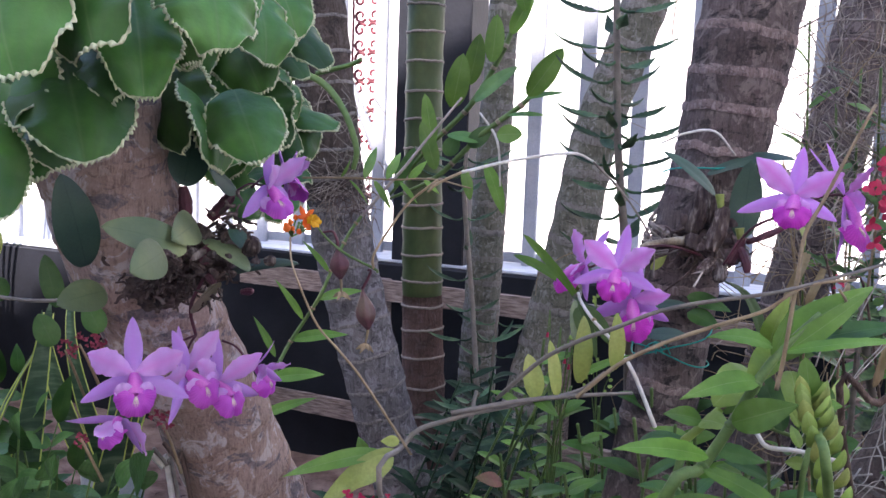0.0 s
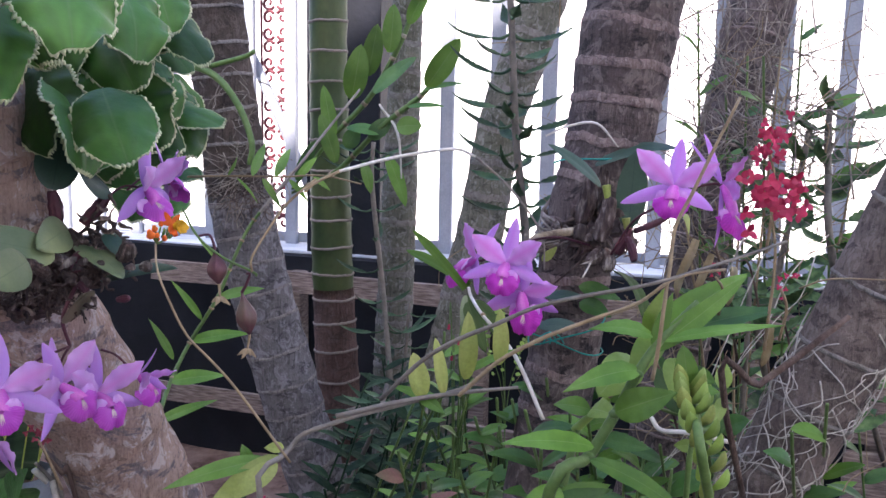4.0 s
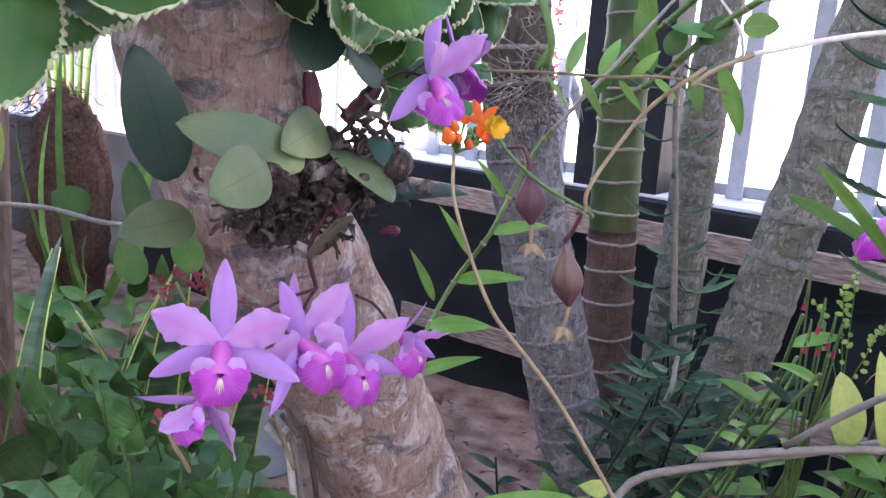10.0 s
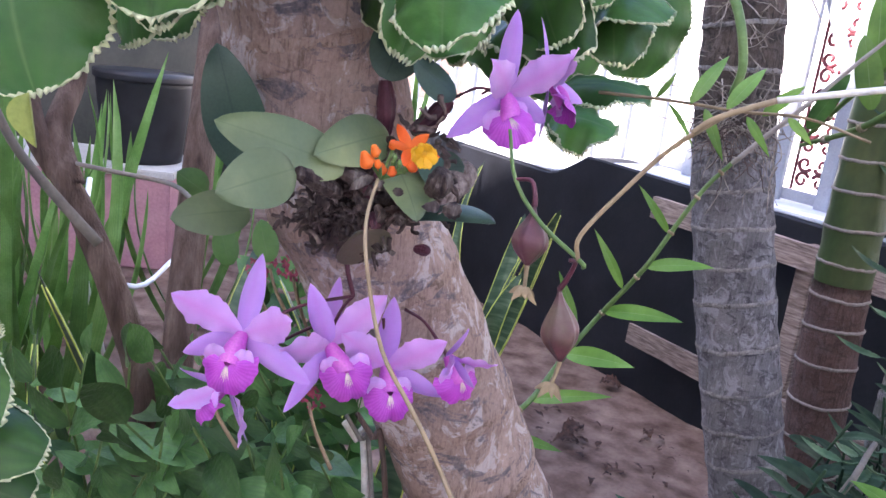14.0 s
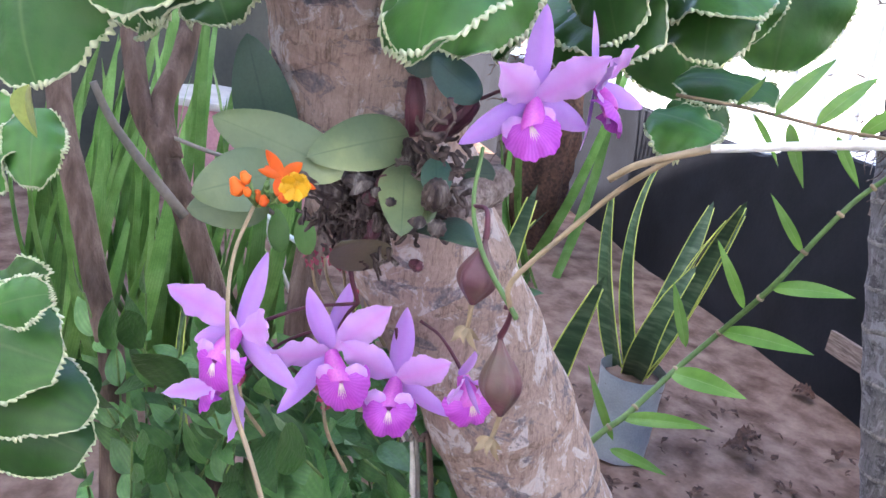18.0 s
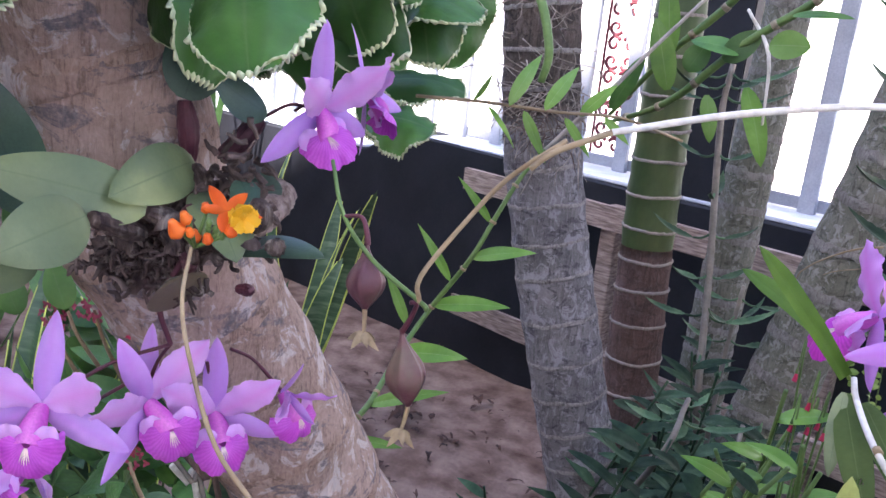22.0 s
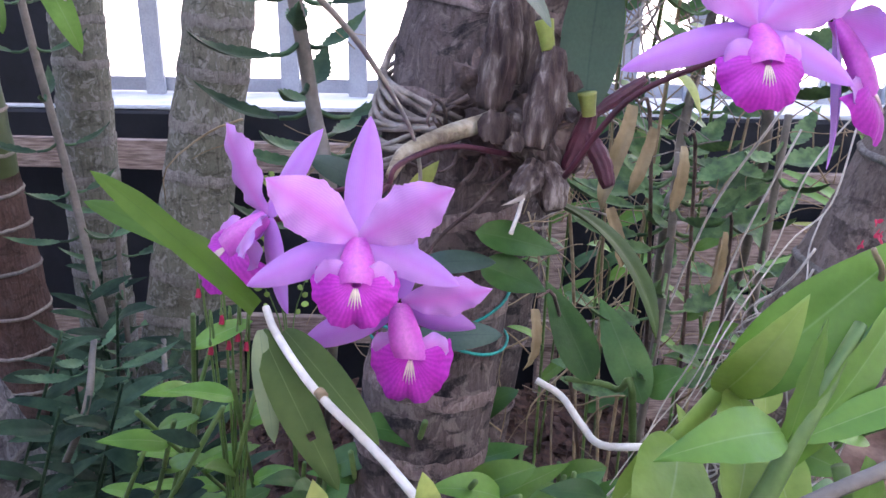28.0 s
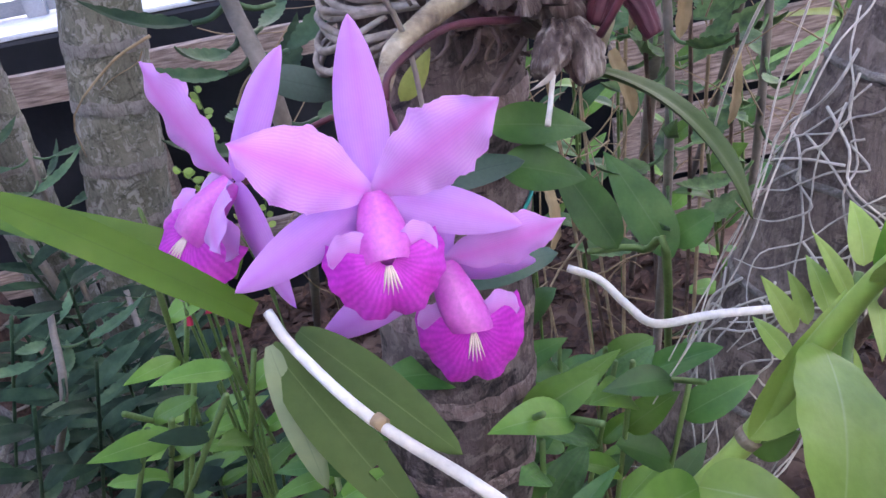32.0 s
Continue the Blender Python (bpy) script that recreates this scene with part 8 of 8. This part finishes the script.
for k in range(6):
    q = Vector((-2.462, 3.732, 0.000)) + Vector((-0.08 + 0.035 * k, 0, 0.95))
    tube("leaf_stalk", [q, q + Vector((0.02 * (k - 2), 0, 0.35)), q + Vector((0.09 * (k - 2), -0.02, 0.8))], [0.012, 0.008], M["greenstem"], fb, segs=8)

# planter edge, pot and slabs behind on the left
PB = Matrix.Translation((-2.970, 3.050, 0.000)) @ Matrix.Rotation(radians(36), 4, "Z")
pk = thing("planter_box", (-2.970, 3.050, 0.000), "low dull pink plastered planter with a grey coping", "planter")
box("body", PB, -1.3, 0.0, 0.0, 0.5, 0.0, 0.46, M["pink"], pk, bevel=0.01)
box("coping", PB, -1.32, 0.02, -0.02, 0.52, 0.462, 0.50, M["concrete"], pk, bevel=0.006)
bp = thing("flower_pot", PB @ Vector((-0.21, 0.27, 0.502)), "large black plastic flower pot on the planter", "flower pot")
tube("pot", [PB @ Vector((-0.21, 0.27, 0.502)), PB @ Vector((-0.21, 0.27, 0.7)), PB @ Vector((-0.21, 0.27, 0.92))], [0.19, 0.21, 0.235], M["blackpot"], bp, segs=28)
tube("rim", [PB @ Vector((-0.21, 0.27, 0.90)), PB @ Vector((-0.21, 0.27, 0.935))], 0.245, M["blackpot"], bp, segs=28, n=3)
wcx = thing("plastic_chair_leg", (-2.320, 2.175, 0.000), "white plastic chair frame standing behind the grass", "chair")
tube("leg", [(-2.290, 2.214, 0.000), (-1.716, 1.721, 0.603), (-1.837, 1.822, 0.788)], 0.008, M["whiteplastic"], wcx, segs=8)
tube("rail", [(-1.716, 1.721, 0.603), (-1.508, 1.728, 0.582), (-1.596, 1.924, 0.604)], 0.007, M["whiteplastic"], wcx, segs=8)


# ---- roots and dead stalks on the right ----
rt = thing("aerial_roots", (0.630, 1.082, 0.918), "tangle of pale hanging aerial roots over the trunk", "roots")
rnd = random.Random(81)
axis_a, axis_b = Vector((0.784, 1.085, 1.065)), Vector((0.684, 1.138, 0.784))
axis = (axis_b - axis_a).normalized()
face = Vector((-0.55, -0.8, 0.2))
face = (face - axis * face.dot(axis)).normalized()
flank = axis.cross(face)
for k in range(44):
    s, th = rnd.uniform(-0.05, 0.9), rnd.uniform(-1.5, 1.5)
    pts, lean, wob = [], rnd.uniform(-0.9, 0.9), rnd.uniform(3, 7)
    span = rnd.uniform(0.08, 0.26)
    for j in range(9):
        u = j / 8
        a = th + lean * u * 2.0 + 0.45 * math.sin(u * wob + k) + rnd.uniform(-0.16, 0.16)
        rr = 0.0625 + rnd.uniform(0.0, 0.006)
        pts.append(axis_a.lerp(axis_b, s) + axis * (span * u + rnd.uniform(-0.004, 0.004)) + (face * math.cos(a) + flank * math.sin(a)) * rr)
    tube("root", pts, [rnd.uniform(0.0007, 0.0015), 0.0006], M["root"], rt, segs=6, n=4, bumps=0.15, seed=k)
for k in range(3):
    a = Vector((0.680, 1.075, 1.186)) + Vector((rnd.uniform(-0.06, 0.06), rnd.uniform(-0.03, 0.03), rnd.uniform(-0.03, 0.03)))
    b = Vector((0.552, 1.130, 0.848)) + Vector((rnd.uniform(-0.06, 0.08), rnd.uniform(-0.03, 0.03), rnd.uniform(-0.05, 0.05)))
    tube("root", [a] + [a.lerp(b, q / 6) + Vector((rnd.gauss(0.004, 0.008), rnd.gauss(0, 0.006), rnd.gauss(-0.006, 0.008))) for q in range(1, 6)] + [b], [0.0009, 0.0006], M["root"], rt, segs=6, n=6, seed=k)
tube("root", [(0.604, 1.046, 1.225), (0.596, 1.052, 1.196), (0.590, 1.090, 1.128), (0.587, 1.110, 1.075), (0.582, 1.122, 1.024)], [0.0011, 0.0012, 0.0010], M["root"], rt, segs=6, n=5)
ds = thing("dry_thicket", (1.217, 2.173, 0.000), "thicket of dry stalks and fine grey roots", "dry plants")
verts, faces = [], []
for k in range(300):
    c = Vector((0.726, 1.327, 1.003)) + Vector((rnd.gauss(0.05, 0.2), rnd.gauss(0.15, 0.15), rnd.gauss(0.05, 0.22)))
    d = Vector((rnd.gauss(0, 0.7), rnd.gauss(0, 0.3), rnd.gauss(0.3, 0.7))).normalized()
    pts = [c]
    for j in range(3):
        d = (d + Vector((rnd.gauss(0, 0.4), rnd.gauss(0, 0.2), rnd.gauss(-0.1, 0.3)))).normalized()
        pts.append(pts[-1] + d * rnd.uniform(0.02, 0.06))
    v, f = tube_data(pts, [rnd.uniform(0.0007, 0.0016), 0.0006], 4, 3)
    o = len(verts)
    verts += v
    faces += [tuple(i + o for i in q) for q in f]
ob = solid("stalk_mat", verts, faces, M["dry"], ds)
ob["kind"] = "stuff"
for k in range(4):
    c = Vector((1.228, 2.051, 0.000)) + Vector((rnd.gauss(0, 0.18), rnd.gauss(0.15, 0.15), 0))
    h = rnd.uniform(0.4, 1.0)
    tube("dry_stalk", [c, c + Vector((rnd.gauss(0, 0.03), 0, h * 0.5)), c + Vector((rnd.gauss(0, 0.08), rnd.gauss(0, 0.04), h))], [0.003, 0.002], M["dry"], ds, segs=6)

tc = thing("dry_tangle", (0.860, 1.520, 0.000), "loose tangle of thin dry stalks and roots before the fence", "dry plants", kind="stuff")
verts, faces = [], []
for k in range(260):
    c = Vector((0.800, 1.480, 1.340)) + Vector((rnd.gauss(0, 0.10), rnd.gauss(0, 0.08), rnd.gauss(0, 0.13)))
    d = Vector((rnd.gauss(0.2, 0.7), rnd.gauss(0, 0.3), rnd.gauss(0.5, 0.7))).normalized()
    pts = [c]
    for j in range(4):
        d = (d + Vector((rnd.gauss(0, 0.35), rnd.gauss(0, 0.2), rnd.gauss(-0.05, 0.3)))).normalized()
        pts.append(pts[-1] + d * rnd.uniform(0.03, 0.08))
    v, f = tube_data(pts, [rnd.uniform(0.0008, 0.0020), 0.0006], 5, 3)
    o = len(verts)
    verts += v
    faces += [tuple(i + o for i in q) for q in f]
solid("stalk_mat", verts, faces, M["clasp"], tc)["kind"] = "stuff"
for k in range(4):
    c = Vector((0.840 + rnd.gauss(0, 0.08), 1.520 + rnd.gauss(0, 0.06), 0.0))
    e = Vector((0.790 + rnd.gauss(0, 0.10), 1.470 + rnd.gauss(0, 0.05), rnd.uniform(1.2, 1.6)))
    tube("tall_stalk", [c, c.lerp(e, 0.6) + Vector((rnd.gauss(0, 0.02), 0, 0)), e], [0.0035, 0.0018], M["dry"], tc, segs=6)

# withered leaves hanging on dead canes behind the tied palm
wl = thing("dead_cane", (1.050, 1.620, 0.000), "dead canes with withered tan hanging leaves", "dry plants")
for x, top in ((0.612, 1.175), (0.672, 1.140), (0.735, 1.050), (0.520, 1.000)):
    tube("cane", [(x + 0.42, 1.620, 0.0), (x + 0.20, 1.400, top * 0.62), (x + 0.05, 1.262, top * 0.96), (x, 1.228, top)], [0.0032, 0.0014], M["woody"], wl, segs=7)
for i, (a, b, w) in enumerate((((0.603, 1.172), (0.576, 1.079), 0.024), ((0.629, 1.150), (0.605, 1.090), 0.020), ((0.588, 1.079), (0.605, 1.020), 0.022),
                               ((0.514, 0.992), (0.503, 0.934), 0.022), ((0.665, 1.130), (0.658, 1.068), 0.022), ((0.732, 1.037), (0.719, 0.971), 0.024))):
    blade("withered_leaf", (a[0], 1.222, a[1]), (b[0], 1.216, b[1]), w * 0.6, M["withered"], wl, (-0.3 + 0.12 * i, -0.95, 0.1), shape="strap", arch=0.12 - 0.04 * (i % 3), fold=0.5, thick=0.001, nu=16, nv=4, wave=0.06, twist=0.8 - 0.4 * (i % 4))

# tuft of long grass before the crate
tg = thing("tall_grass", (1.340, 1.520, 0.000), "tuft of long arching grass with yellowing tips", "grass", "grass clumps")
tube("stem", [(1.340, 1.520, 0.0), (1.345, 1.515, 0.45), (1.318, 1.502, 0.87)], [0.007, 0.005], M["greenstem"], tg, segs=8)
for a, b, w, mt in (((1.323, 0.861), (0.916, 1.044), 0.016, "grass"), ((1.304, 0.880), (1.050, 1.015), 0.026, "grass"), ((1.312, 0.870), (1.074, 0.985), 0.014, "yellowleaf"), ((1.316, 0.860), (1.090, 0.930), 0.015, "yellowleaf"),
                    ((1.310, 0.850), (0.967, 0.868), 0.012, "grass"), ((1.325, 0.870), (1.180, 1.080), 0.020, "grass"), ((1.330, 0.870), (1.420, 1.060), 0.022, "grass"), ((1.320, 0.850), (1.120, 0.830), 0.014, "grass")):
    blade("blade", (a[0], 1.500, a[1]), (b[0], 1.450, b[1]), w, M[mt], tg, (-0.1, -0.85, 0.5), shape="blade", arch=0.08, fold=0.35, thick=0.0008, nu=14, nv=2)

# twine round the palm
tw = thing("twine", (0.395, 1.160, 1.053), "teal green twine tied round the palm trunk", "twine")
for cz, tilt, seed in (((0.389, 1.160, 1.050), 0.02, 1), ((0.388, 1.160, 1.030), -0.015, 2), ((0.431, 1.160, 1.298), 0.01, 3)):
    c = Vector(cz)
    pts = []
    for k in range(15):
        a = 6.2832 * k / 14
        rr = 0.0545 if seed < 3 else 0.067
        pts.append(c + Vector((rr * math.cos(a), rr * math.sin(a), tilt * math.cos(a) + 0.003 * math.sin(3 * a + seed))))
    tube("loop", pts, 0.0012, M["string"], tw, segs=6, n=3)
kn = Vector((0.350, 1.100, 1.057))
for k in range(5):
    tube("knot_end", [kn, kn + Vector((0.006 * (k - 2), -0.006, -0.004 - 0.003 * (k % 2))), kn + Vector((0.010 * (k - 2), -0.004, -0.016))], 0.001, M["string"], tw, segs=5, n=3)

# ---- litter on the soil ----
lt = thing("bark_litter", (-0.710, 3.372, 0.000), "brown bark flakes and dry leaves on the soil", "leaf litter", kind="stuff")
rnd = random.Random(91)
verts, faces = [], []
for k in range(700):
    x, y = rnd.uniform(-1.3, 0.6), rnd.uniform(1.3, 3.2)
    if 0.4226 * x + 0.9063 * y > 2.75:
        continue
    q = Vector((x, y, 0.012 + 0.03 * noise.noise((x * 2.3, y * 2.3, 0))))
    a = rnd.uniform(0, 6.28)
    m, ln = between(q, q + Vector((math.cos(a), math.sin(a), rnd.uniform(-0.2, 0.3))) * rnd.uniform(0.008, 0.045), (0, 0, 1))
    v, f, uv = sheet_data(ln, ln * rnd.uniform(0.2, 0.6), "lance", rnd.uniform(0, 0.3), 0.2, 0, 0.0015, 0.1, 3, 5, 1, seed=k)
    o = len(verts)
    verts += [m @ p for p in v]
    faces += [tuple(i + o for i in p) for p in f]
solid("bark_flake", verts, faces, M["fibre"], lt)["kind"] = "stuff"
for k, (q, s) in enumerate((((-0.793, 3.463, 0.000), 0.09), ((-0.734, 2.954, 0.000), 0.10), ((-0.747, 3.728, 0.000), 0.07), ((-0.722, 2.867, 0.000), 0.09), ((-0.523, 3.142, 0.000), 0.06))):
    dl = thing("dead_leaf", q, "curled brown dead leaf on the soil", "dead leaf", "dead leaves")
    a = k * 1.3
    b = Vector(q) + Vector((0, 0, 0.02))
    blade("leaf", b - Vector((math.cos(a), math.sin(a), 0)) * s * 0.5, b + Vector((math.cos(a), math.sin(a), 0.2)) * s * 0.5, s * 0.6, M["fibre"], dl, (0, -0.3, 1), shape="oval", arch=0.25, fold=0.3, thick=0.002, wave=0.2)
bed = thing("leaf_litter", (0.305, 2.624, 0.000), "dense bed of dark brown dry leaves under the orchids", "leaf litter", kind="stuff")
rnd = random.Random(95)
verts, faces = [], []
for k in range(5200):
    x, y = rnd.uniform(-0.15, 1.7), rnd.uniform(1.0, 2.9)
    if 0.4226 * x + 0.9063 * y > 2.85 or (x < 0.25 and rnd.random() < 0.75):
        continue
    q = Vector((x, y, 0.014 + rnd.uniform(0, 0.02) + 0.03 * noise.noise((x * 2.3, y * 2.3, 0))))
    a = rnd.uniform(0, 6.28)
    m, ln = between(q, q + Vector((math.cos(a), math.sin(a), rnd.uniform(-0.2, 0.5))) * rnd.uniform(0.03, 0.085), (rnd.uniform(-0.4, 0.4), rnd.uniform(-0.4, 0.4), 1))
    v, g, uv = sheet_data(ln, ln * rnd.uniform(0.2, 0.5), "lance", rnd.uniform(0, 0.3), 0.2, 0, 0.0015, 0.1, 3, 4, 1, seed=k)
    o = len(verts)
    verts += [m @ p for p in v]
    faces += [tuple(i + o for i in p) for p in g]
solid("dry_leaf_bed", verts, faces, M["fibre"], bed)["kind"] = "stuff"
